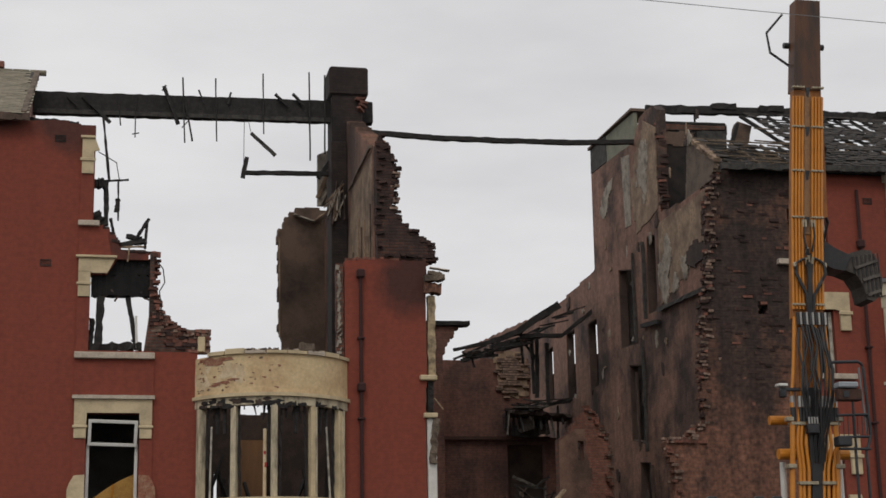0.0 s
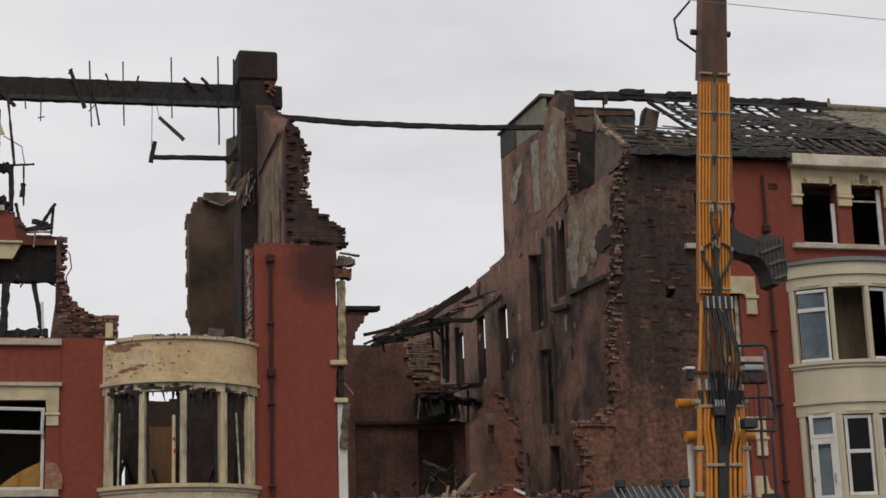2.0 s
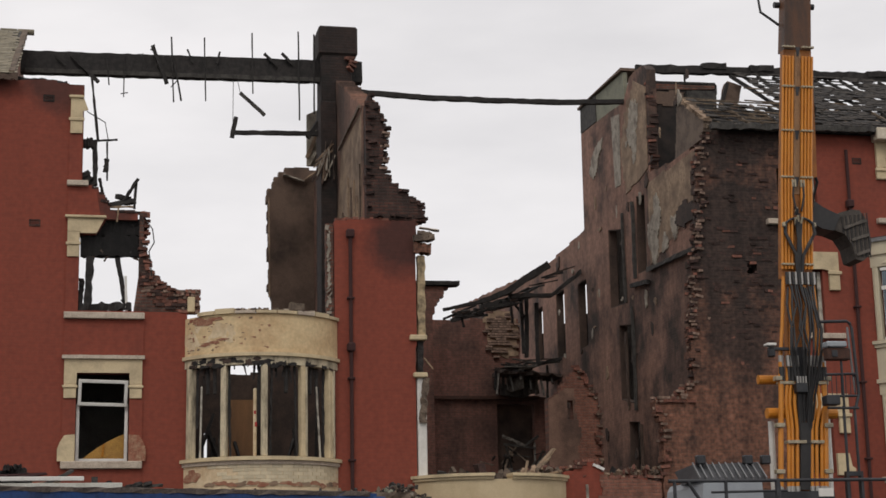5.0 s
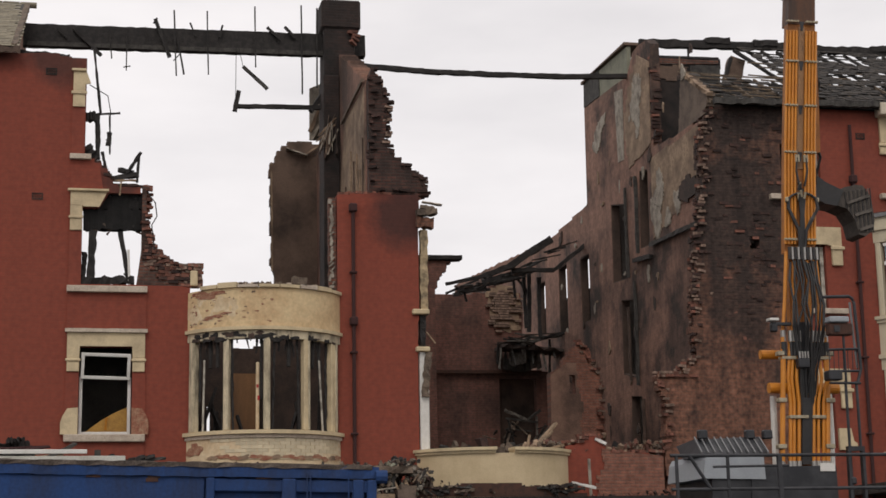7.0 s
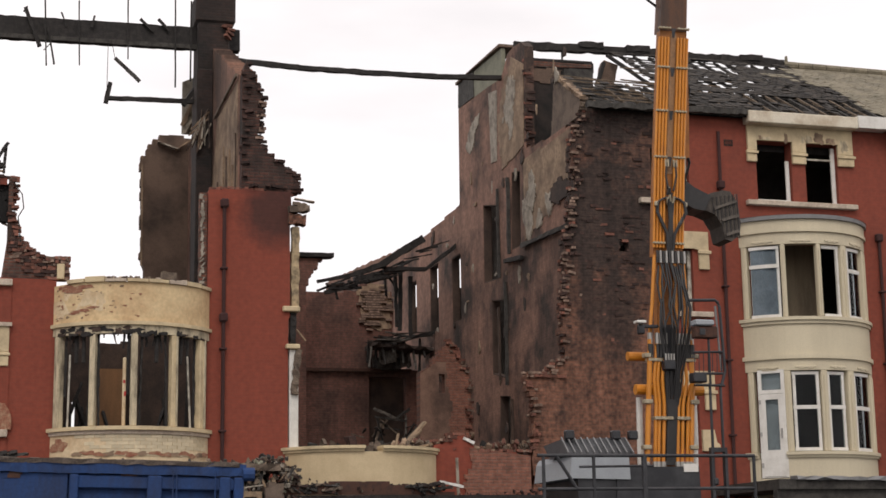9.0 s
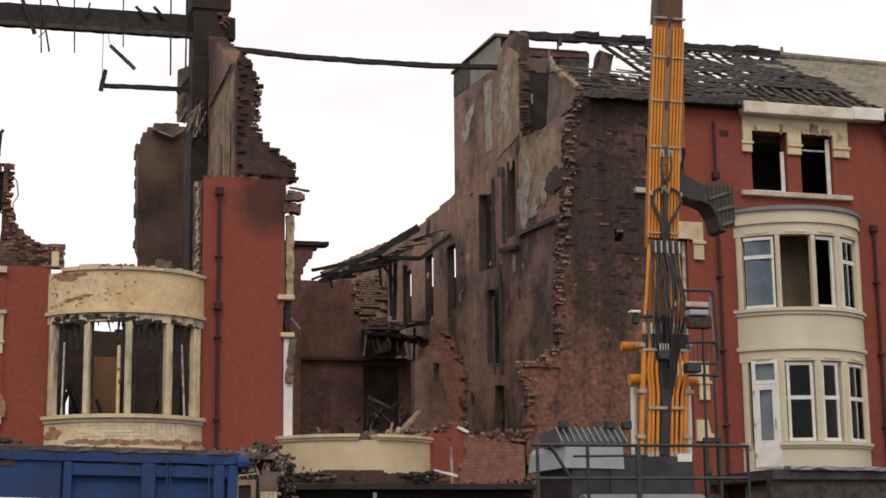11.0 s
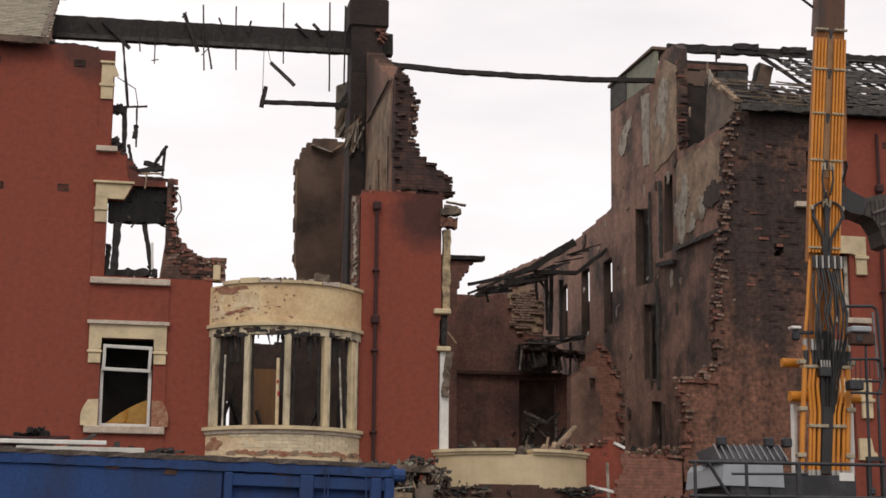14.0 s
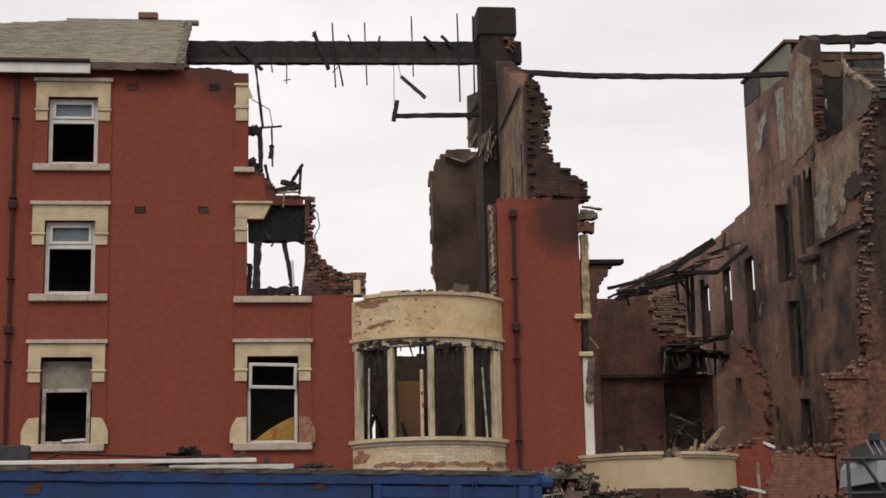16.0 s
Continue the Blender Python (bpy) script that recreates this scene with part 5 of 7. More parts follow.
for k, u in enumerate((0.075, 0.235, 0.30, 0.46, 0.525, 0.685, 0.75, 0.885)):
    x_, y_, _ = on_bow(*L, u, -0.12)
    x2, y2, _ = on_bow(*L, u + 0.012 * math.sin(k * 2.1), -0.14)
    part("charred_frame", timber((x_, y_, 4.65 if k % 3 else 5.3), (x2, y2, 6.62), 0.07, 0.07, 360 + k, rough=0.75, n=16), CHAR, bay, "charred window frame")
for k in range(26):
    rg = random.Random(1600 + k)
    u = rg.choice((0.15, 0.38, 0.6, 0.82)) + rg.uniform(-0.08, 0.08)
    x_, y_, _ = on_bow(*L, u, -0.16)
    part("burnt_scrap", timber((x_, y_, 6.62), (x_ + rg.uniform(-0.08, 0.08), y_, 6.62 - rg.uniform(0.05, 0.4)), rg.uniform(0.02, 0.07), 0.03, 1600 + k, rough=0.8, n=5), CHAR if k % 3 else PLAST_D, bay)
# flaked paint on the parapet
rg = random.Random(77)
for k, (u, z, du, dz) in enumerate(((0.15, 7.58, 0.15, 0.14), (0.09, 7.65, 0.09, 0.07), (0.22, 7.62, 0.1, 0.08), (0.2, 7.1, 0.09, 0.06), (0.15, 7.06, 0.07, 0.05), (0.26, 7.16, 0.06, 0.05), (0.075, 7.2, 0.015, 0.1))):
    part("flaked_patch", bow_blob(*L, u, z, du * 1.3, dz * 1.3, 40 + k, 0.008), PEEL, bay)
for k in range(46):
    u, z = 0.03 + 0.5 * rg.random() ** 1.5, rg.uniform(6.92, 7.62)
    part("flaked_patch", bow_blob(*L, u, z, rg.uniform(0.005, 0.03), rg.uniform(0.015, 0.06), 60 + k, 0.007, 14), PEEL if k % 3 else PLAST, bay)
for k, (u, z, du, dz) in enumerate(((0.12, 7.3, 0.26, 0.62), (0.26, 7.3, 0.16, 0.5), (0.05, 7.2, 0.09, 0.6))):
    part("pale_patch", bow_blob(*L, u, z, du, dz, 120 + k, 0.0035, 30), PALE, bay, "pale flaking paint")
# glazed bricks under the sill
rg = random.Random(79)
for r in range(6):
    n = 17
    for k in range(n):
        u0, u1 = (k + 0.5 * (r % 2)) / n, (k + 0.5 * (r % 2) + 1) / n
        if u0 < 0.14 or u1 > 1.0 or (r > 3 and (u0 > 0.8 or u0 < 0.34)) or (r > 0 and u0 < 0.3 and rg.random() < 0.55):
            continue
        z = 4.475 - 0.076 * (r + 1)
        part("glazed_brick", bow(*L[:2], L[2] + 0.014, z + 0.006, z + 0.076, 0.012, u0 + 0.0022, u1 - 0.0022, 2), GLAZED, bay)
part("flaked_patch", bow_blob(*L, 0.08, 4.25, 0.13, 0.36, 150, 0.01), PEEL, bay)
part("flaked_patch", bow_blob(*L, 0.2, 4.15, 0.1, 0.2, 151, 0.018), PALE, bay)
for k in range(14):
    part("flaked_patch", bow_blob(*L, 0.2 + 0.058 * k, 4.07 + 0.02 * math.sin(k * 2.1), 0.08, 0.12, 152 + k, 0.02), PEEL if k % 3 else PLAST, bay)
cap = thing("parapet_rubble", "loose stone block lying on the bow parapet", "rubble")
part("block", timber((4.05, -0.8, 7.88), (4.35, -0.75, 7.86), 0.24, 0.2, 41, rough=0.4, n=3), RUBBLE, cap)
for i in range(46):
    rg = random.Random(400 + i)
    x, y, _ = on_bow(*L, rg.uniform(0.15, 0.95), -0.18)
    part("stone_chip", timber((x, y, 7.79), (x + rg.uniform(0.06, 0.2), y, 7.8), 0.1, rg.uniform(0.05, 0.15), i, rough=0.6, n=3), (STONE_P, RUBBLE, RUBBLE, BRICK_D)[i % 4], cap)
bd = thing("plywood_board", "bare plywood board scorched along its top", "board")
part("board", plate([(3.0, 4.32), (3.0, 6.25)] + ragged([(3.05, 6.3), (3.65, 6.3)], 0.15, 0.02, 5) + [(3.68, 4.32)], [], 2.9, 2.93), PLY, bd)
part("scorch", plate([(3.0, 6.3), (3.0, 6.86)] + ragged([(3.05, 6.9), (3.75, 6.9)], 0.12, 0.02, 6) + [(3.75, 6.3)], [], 2.95, 3.0), PLAST_D, bd, "burnt dark upper edge")
red = thing("red_paint_mark", "small red smear of paint on a window bar", "mark")
bow_bar(red, "smear", L, 0.445, 5.28, 5.38, 0.045, mat("red_smear", (0.45, 0.03, 0.025), 0.6), out=-0.115, d=0.01, bev=0)
bow_bar(red, "smear", L, 0.44, 5.55, 5.62, 0.05, mat("red_smear_small", (0.4, 0.03, 0.025), 0.6), out=-0.115, d=0.01, bev=0)
# burnt timbers in the bow room
rm = thing("fallen_joists", "charred joists fallen inside the bow window room", "timber")
for i in range(9):
    rg = random.Random(500 + i)
    x = 2.1 + i * 0.4
    part("joist", timber((x, 1.0 + rg.random(), 4.32), (x + rg.uniform(-0.6, 0.6), 2.2, rg.uniform(4.9, 6.6)), 0.09, 0.12, 500 + i, rough=0.5, n=5), CHAR, rm)

# demolished neighbour: base of its bow window
Wb = (6.9, 10.35, 0.95)
wb = thing("low_bow_parapet", "cream rendered base of a demolished bow window", "bay window")
part("apron", bow(*Wb, 0.0, 4.14, 0.3), TAN, wb)
part("cornice", bow(Wb[0] - 0.05, Wb[1] + 0.05, 1.0, 4.143, 4.2, 0.36, 0, 0.46), STONE, wb)
part("cornice", bow(Wb[0] - 0.05, Wb[1] + 0.05, 1.0, 4.143, 4.2, 0.36, 0.56, 1), STONE, wb)
part("rim", bow(Wb[0] - 0.09, Wb[1] + 0.09, 1.06, 4.203, 4.27, 0.42, 0, 0.465), STONE, wb)
part("rim", bow(Wb[0] - 0.09, Wb[1] + 0.09, 1.06, 4.203, 4.27, 0.42, 0.555, 1), STONE, wb)
pk = thing("splintered_planks", "splintered planks leaning on the broken parapet", "timber")
for i, (a, b, s) in enumerate((((9.5, 0.2, 4.2), (10.35, 0.9, 4.95), 0.12), ((9.6, 0.1, 4.25), (10.2, 0.7, 4.75), 0.07), ((9.35, -0.2, 4.25), (9.45, -0.1, 4.6), 0.06), ((9.9, 0.0, 4.3), (11.0, 0.3, 4.55), 0.09))):
    part("plank", timber(a, b, s, 0.05, 600 + i, rough=0.3, n=5), WOOD, pk)

# stones on the pier's broken side and peeled edge on the other
ps = thing("pier_dressings", "cream window stones clinging to the pier's broken edge", "stonework")
part("cornice_end", timber((6.95, -0.02, 9.62), (7.42, 0.0, 9.66), 0.34, 0.16, 31, rough=0.4, n=5), RUBBLE, ps)
part("cornice_end", timber((6.95, 0.02, 9.42), (7.34, 0.05, 9.4), 0.3, 0.28, 32, rough=0.4, n=5), SOOT, ps, "sooty stone block")
part("lead_flap", timber((7.1, 0.0, 9.9), (7.55, -0.05, 9.82), 0.25, 0.03, 33, rough=0.5, n=5), STONE_P, ps)
part("lead_flap", timber((7.05, 0.0, 9.78), (7.38, -0.05, 9.72), 0.2, 0.12, 34, rough=0.5, n=5), RUBBLE, ps)
part("jamb", timber((7.12, 0.1, 7.42), (7.14, 0.1, 9.25), 0.2, 0.22, 35, rough=0.3, n=14), mat("scorched_stone", (0.45, 0.34, 0.2), 0.85, dark=(0.05, 0.04, 0.03), scale=5, amount=0.9), ps)
part("sill_end", B(6.83, 7.22, -0.1, 0.2, 7.3, 7.42, bev=0.02), STONE, ps)
part("burnt_block", timber((7.08, 0.12, 6.6), (7.08, 0.12, 7.29), 0.16, 0.26, 36, rough=0.4, n=7), CHAR, ps)
part("head_end", B(6.9, 7.22, -0.1, 0.2, 6.46, 6.57, bev=0.02), STONE, ps)
part("scroll_bracket", timber((7.18, 0.0, 6.45), (7.1, 0.0, 5.45), 0.2, 0.22, 37, rough=0.6, n=9), RUBBLE, ps)
part("post", B(6.99, 7.2, 0.0, 0.2, 4.1, 6.459, bev=0.02), WHITE, ps, "white painted door post")
part("splinter", timber((7.15, -0.05, 6.9), (7.35, -0.05, 6.65), 0.04, 0.03, 38), WOOD, ps)
pe = thing("peeled_edge", "peeling plaster edge along the pier", "plaster")
part("edge", timber((5.06, 0.15, 4.2), (5.05, 0.15, 9.95), 0.18, 0.2, 39, rough=0.2, n=40), RED_D, pe)
for i in range(26):
    rg = random.Random(700 + i)
    z = 7.8 + i * 0.08
    part("flake", timber((4.97 + rg.uniform(0, 0.1), 0.03, z), (5.0 + rg.uniform(0, 0.1), 0.03, z + rg.uniform(0.05, 0.16)), rg.uniform(0.04, 0.1), 0.03, i, n=2), PLAST_L, pe)
la = thing("lath_strips", "bare laths and plaster edge on the party wall", "timber")
for i in range(7):
    rg = random.Random(720 + i)
    part("lath", timber((5.84, 0.6 + i * 0.45, 10.2), (5.84, 0.6 + i * 0.45, 10.7 + rg.uniform(0, 1.1)), 0.04, 0.04, i, rough=0.5, n=6), PLAST_D if i % 3 == 0 else PLAST, la)
part("lath", timber((5.82, 0.4, 12.85), (5.82, 3.8, 12.75), 0.06, 0.1, 8, rough=0.4, n=10), RUBBLE, la, "crumbling old roof line")
rb_ = thing("hanging_plaster", "sheets of plaster hanging below the chimney", "plaster")
for i, (a, b, s) in enumerate((((5.3, 6, 13.1), (5.62, 5.8, 13.9), 0.12), ((5.4, 6, 12.9), (5.75, 5.6, 13.6), 0.1), ((5.55, 6, 12.6), (5.8, 5.6, 13.2), 0.14), ((5.0, 8.9, 13.4), (5.6, 8.9, 13.2), 0.2), ((5.5, 8.9, 13.2), (6.2, 8.9, 13.7), 0.16), ((5.7, 5.9, 12.3), (5.85, 5.6, 13.0), 0.1))):
    part("sheet", timber(a, b, s, 0.05, 740 + i, rough=0.5, n=6), PLAST_L if i % 2 else PLAST, rb_)

# ---- ridge beam with what hangs on it, purlins ----
rb = thing("ridge_beam", "long charred black ridge beam bridging the gap", "beam")
part("beam", timber((-2.2, 5, 15.06), (6.62, 5, 15.18), 0.3, 0.58, 3, rough=0.07, n=60), CHAR, rb)
part("lower_edge", timber((-1.95, 4.86, 14.82), (6.3, 4.86, 14.92), 0.05, 0.13, 4, rough=0.25, n=40), ASH, rb, "ash-grey lower edge")


def at_beam(px, py):
    return -1.93 + (px - 340) * 0.01469, 15.46 - (py - 68) * 0.01524 + (px - 340) * 0.0001


for i, (x0, y0, x1, y1, s) in enumerate(((475, 80, 480, 132, 0.035), (505, 78, 505, 152, 0.035), (500, 146, 512, 144, 0.03), (585, 43, 590, 158, 0.045), (590, 85, 603, 155, 0.05), (597, 118, 585, 132, 0.03), (642, 42, 645, 154, 0.04), (725, 30, 727, 138, 0.04), (807, 24, 809, 182, 0.045), (835, 28, 835, 170, 0.05),
                                          (388, 84, 405, 100, 0.05), (415, 82, 462, 128, 0.1), (553, 60, 578, 126, 0.11), (556, 58, 550, 68, 0.05), (613, 64, 622, 88, 0.05), (669, 66, 664, 88, 0.06), (747, 66, 770, 88, 0.08), (778, 64, 797, 84, 0.08), (540, 95, 536, 75, 0.03))):
    (a, b), (c, d) = at_beam(x0, y0), at_beam(x1, y1)
    part("rafter_stub", timber((a, 4.8, b), (c, 4.78, d), s, s, 800 + i, rough=0.4, n=5), CHAR, rb)
a, b = at_beam(693, 110)
part("wire", tube([(a, 4.8, b + 0.1), (a, 4.9, 13.6)], 0.008, 4), CHAR, rb)
part("stick", timber((*at_beam(705, 137)[:1], 4.8, at_beam(705, 137)[1]), (at_beam(748, 175)[0], 4.8, at_beam(748, 175)[1]), 0.08, 0.1, 830, n=5), ASH, rb, "split stick hanging on a wire")
part("wire", tube([(at_beam(705, 137)[0], 4.8, at_beam(705, 137)[1]), (at_beam(698, 105)[0], 4.8, at_beam(698, 105)[1])], 0.008, 4), CHAR, rb)
hb = thing("hanging_joist", "charred joist sticking out from the chimney breast", "beam")
(a, b), (c, d) = at_beam(693, 203), at_beam(850, 200)
part("joist", timber((a, 5, b), (c + 0.2, 5, d), 0.13, 0.12, 840, rough=0.3, n=14), CHAR, hb)
part("cross_piece", timber((at_beam(692, 212)[0], 5, at_beam(692, 212)[1]), (at_beam(699, 176)[0], 5, at_beam(699, 176)[1]), 0.14, 0.13, 841, rough=0.3, n=4), CHAR, hb)
part("strut", timber((at_beam(825, 208)[0], 5, at_beam(825, 208)[1]), (at_beam(858, 160)[0], 5.1, at_beam(858, 160)[1]), 0.14, 0.14, 842, rough=0.3, n=4), CHAR, hb)
pl = thing("purlin", "thin charred purlin sagging across the gap", "beam")
pts = [(6.15, 14.68), (8.2, 14.66), (10.2, 14.72), (12.2, 14.82), (14.2, 14.98)]
bm = bmesh.new()
for i in range(4):
    timber((pts[i][0], 5 + 0.2 * i, pts[i][1]), (pts[i + 1][0] + 0.03, 5.2 + 0.2 * i, pts[i + 1][1]), 0.15, 0.15, 850 + i, bm, 0.3, 9)
part("beam", bm, CHAR, pl)

# ---- ruin behind the gap ----
rc = thing("rear_cornice", "broken eaves corner of a rear brick house", "wall")
part("wall", plate([(9.0, 0), (9.0, 10.88)] + ragged([(10.4, 10.88), (10.2, 10.55), (10.0, 10.3), (9.85, 9.9)], 0.12, 0.05, 42) + [(9.85, 0)], [], 12.0, 12.3), REAR, rc)
part("eaves", timber((9.2, 12.1, 10.96), (10.68, 12.1, 10.98), 0.5, 0.14, 43, rough=0.2, n=8), CHAR, rc)
for nm, lb, segs in (("fallen_rafters", "fallen charred rafters along the rear wing", ((((9.75, 9.8), (10.93, 10.07)), 0.12), (((10.9, 10.07), (11.8, 10.42)), 0.2), (((11.7, 10.4), (13.0, 11.25)), 0.26), (((11.8, 10.3), (13.1, 10.35)), 0.16), (((13.1, 10.35), (14.2, 11.2)), 0.14), (((10.2, 9.7), (11.2, 9.75)), 0.1), (((10.4, 9.8), (10.5, 9.4)), 0.08), (((9.9, 9.65), (10.9, 10.1)), 0.08), (((12.75, 10.2), (12.75, 8.4)), 0.12), (((12.0, 10.2), (12.05, 9.6)), 0.08), (((12.35, 10.35), (12.38, 8.7)), 0.11), (((12.55, 10.4), (12.5, 8.6)), 0.14), (((12.15, 10.3), (12.6, 9.7)), 0.09), (((12.95, 10.3), (12.9, 9.2)), 0.07), (((11.2, 10.1), (12.7, 10.55)), 0.3), (((10.3, 9.75), (11.3, 10.0)), 0.16))),):
    t_ = thing(nm, lb, "timber")
    for i, ((p, q), s) in enumerate(segs):
        part("timber", timber((p[0], 10 + 0.1 * i, p[1]), (q[0], 10 + 0.1 * i, q[1]), s, s, 900 + i, rough=0.45, n=8), CHAR, t_)
rg = random.Random(911)
for i in range(34):
    u = rg.random()
    x, z = 9.9 + 3.2 * u, 9.78 + 0.25 * u + 1.05 * u * u - rg.random() ** 2 * 0.22
    ln, k = rg.uniform(0.25, 0.9), rg.uniform(0.2, 0.75)
    part("timber", timber((x, 10.2 + rg.random(), z), (x + ln, 10.2 + rg.random(), min(z + ln * k, 9.85 + 0.25 * u + 1.2 * u * u)), rg.uniform(0.04, 0.12), rg.uniform(0.03, 0.1), 960 + i, rough=0.7, n=5), (CHAR, CHAR, ASH, SOOTED)[i % 4], bpy.data.objects["fallen_rafters"])
bb = thing("burnt_beams", "jammed heap of burnt floor beams and soot-black boards", "timber")
rg = random.Random(909)
for i in range(22):
    u = rg.random()
    x, y, z = 12.35 + 1.5 * u, rg.uniform(12.6, 13.6), 8.5 + 0.25 * u + rg.gauss(0, 0.13)
    ln, w = rg.uniform(0.3, 1.2), rg.uniform(0.05, 0.14)
    a = rg.gauss(0, 0.22)
    part("beam", timber((x - ln / 2 * math.cos(a), y, z - ln / 2 * math.sin(a)), (x + ln / 2 * math.cos(a), y + rg.uniform(-0.5, 0.5), z + ln / 2 * math.sin(a)), w, w * rg.uniform(0.5, 1.3), 2000 + i, rough=0.65, n=5), (CHAR, ASH_L, SOOTED, ASH)[i % 4], bb)
part("panel", timber((13.15, 13.5, 7.95), (13.5, 13.5, 8.0), 0.05, 0.36, 77, rough=0.3, n=4), ASH_L, bb, "ash-grey board")
part("panel", timber((12.5, 13.6, 8.1), (12.85, 12.9, 8.12), 0.05, 0.5, 78, rough=0.5, n=4), ASH_L, bb, "ash-grey board")
for x, z0, z1 in ((12.3, 7.75, 8.6), (12.9, 7.75, 8.6), (13.7, 7.0, 8.7), (13.35, 7.75, 8.4), (12.5, 8.0, 8.6), (13.1, 8.0, 8.6), (12.05, 7.9, 8.6)):
    part("post", timber((x, 13.3, z0), (x + 0.04, 13.3, z1), 0.1, 0.1, int(x * 10), rough=0.5, n=8), (CHAR, ASH_L, ASH)[int(x * 10) % 3], bb)
rg = random.Random(444)
for i in range(110):
    # patch of bare coursed stone where the plaster fell
    x, z = 12.5 + rg.gauss(0, 0.26), 9.75 + rg.gauss(0, 0.36)
    if not 9.05 < z < 10.45 or not 11.95 < x < 12.98:
        continue
    o = new("brick", BR_PALE)
    o.parent = bpy.data.objects["wall_rear"]
    o.matrix_basis = pose(x, 13.93, round(z / 0.08) * 0.08, rg.uniform(-3, 3), rg.uniform(-3, 3), rg.uniform(-5, 5))
part("patch", plate(ragged([(12.2, 9.2), (11.95, 10.0), (11.92, 10.4), (12.3, 10.52), (12.75, 10.5), (13.0, 10.0), (13.0, 9.1), (12.6, 9.0)], 0.12, 0.07, 40), [], 13.97, 13.998), PLAST, bpy.data.objects["wall_rear"], "tan bare stone patch")
part("lintel_beam", timber((8.5, 13.9, 7.72), (13.6, 13.9, 7.75), 0.16, 0.1, 41, rough=0.15, n=12), RUST, bpy.data.objects["wall_rear"], "rusty steel beam")
part("sill_block", B(13.0, 13.5, 13.7, 13.98, 7.9, 8.3, bev=0.03), RUBBLE, bpy.data.objects["wall_rear"])
# dark sheet added behind the opening in place of the doorway's shade
part("door_void", plate(rect(12.1, 14.04, 4.0, 7.6), [], 14.5, 14.6), PLAST_D, bpy.data.objects["wall_rear"], "added dark panel painting the doorway's shade")
fs = thing("floor_remnant", "charred remnant of an upper floor between the walls", "floor")
part("slab", timber((12.1, 13.3, 8.42), (14.05, 13.3, 8.3), 1.3, 0.14, 411, rough=0.45, n=12), SOOTED, fs)
for i in range(6):
    rg = random.Random(420 + i)
    x = 12.1 + i * 0.33
    part("joist_end", timber((x, 13.0, 8.35), (x + rg.uniform(-0.15, 0.15), 12.7, 8.3 - rg.uniform(0.15, 0.75)), 0.07, 0.09, 430 + i, rough=0.5, n=4), ASH if i % 2 else ASH_L, fs)
part("hanging_board", timber((12.3, 13.6, 7.95), (13.2, 13.6, 7.92), 0.1, 0.45, 441, rough=0.4, n=6), ASH, fs)
for y0, y1, z0, z1 in ((14.75, 15.85, 9.1, 10.1), (12.22, 13.27, 8.85, 10.0), (9.85, 10.87, 8.8, 9.9)):
    part("window_board", plate(rect(y0, y1, z0 - 0.05, z1), [], 14.323, 14.36, side=True), CHAR, wall_g, "charred window board")
hp = thing("room_debris", "heap of charred boards in the doorway", "debris")
for i in range(22):
    rg = random.Random(950 + i)
    x = rg.uniform(11.9, 13.5)
    part("board", timber((x, 13.2, rg.uniform(5.2, 6.2)), (x + rg.uniform(-0.7, 0.7), 13.5, rg.uniform(5.2, 6.4)), 0.08, 0.05, i, rough=0.5, n=4), (CHAR, ASH, ASH_L, RUBBLE)[i % 4], hp)
for i, (p, q) in enumerate((((12.26, 6.5), (12.95, 6.2)), ((12.9, 6.15), (13.4, 6.5)), ((12.3, 6.25), (13.3, 6.12)), ((12.33, 5.93), (13.1, 5.85)))):
    part("fallen_board", timber((p[0], 13.4, p[1]), (q[0], 13.35, q[1]), 0.1, 0.12 - 0.02 * i, 1600 + i, rough=0.6, n=7), (ASH_L, ASH, ASH, ASH)[i], hp, "scorched grey board")
part("heap", timber((7.2, 13, 3.9), (13.9, 13, 4.6), 1.4, 1.8, 5, rough=0.5, n=20), RUBBLE, hp)

# rear wing details: dark pilasters and window boards on the gable's flank
gf = thing("gable_timbers", "charred door linings and battens on the gable flank", "timber")
for i, (y, z0, z1, s) in enumerate(((6.3, 6.6, 8.6, 0.08), (6.2, 9.4, 11.9, 0.09), (5.7, 6.4, 9.2, 0.1), (5.4, 4.4, 6.0, 0.1), (5.3, 9.9, 12.0, 0.12))):
    part("lining", timber((14.02, y, z0), (14.02, y, z1), s, s, 970 + i, rough=0.5, n=8), ASH if i % 3 else PLAST_D, gf)
for i, (y0, y1, z) in enumerate(((4.2, 5.6, 9.6), (0.6, 4.2, 9.75))):
    part("rail", timber((14.0, y0, z), (14.0, y1, z + 0.15), 0.12, 0.14, 980 + i, rough=0.5, n=12), ASH if i == 1 else CHAR, gf)
# ---- hotel front beyond the boom ----
w = thing("window_7", "burnt twin window with cream stone head and mullion", "window", kind="structure")
part("lintel", plate([(18.5, 11.7), (18.5, 12.34), (21.42, 12.34), (21.42, 11.7), (21.0, 11.7), (21.0, 11.96), (20.1, 11.96), (20.1, 11.7), (19.72, 11.7), (19.72, 11.96), (18.74, 11.96), (18.74, 11.7)], [], -0.08, -0.002), STONE, w, "cream stone lintel stained by soot")
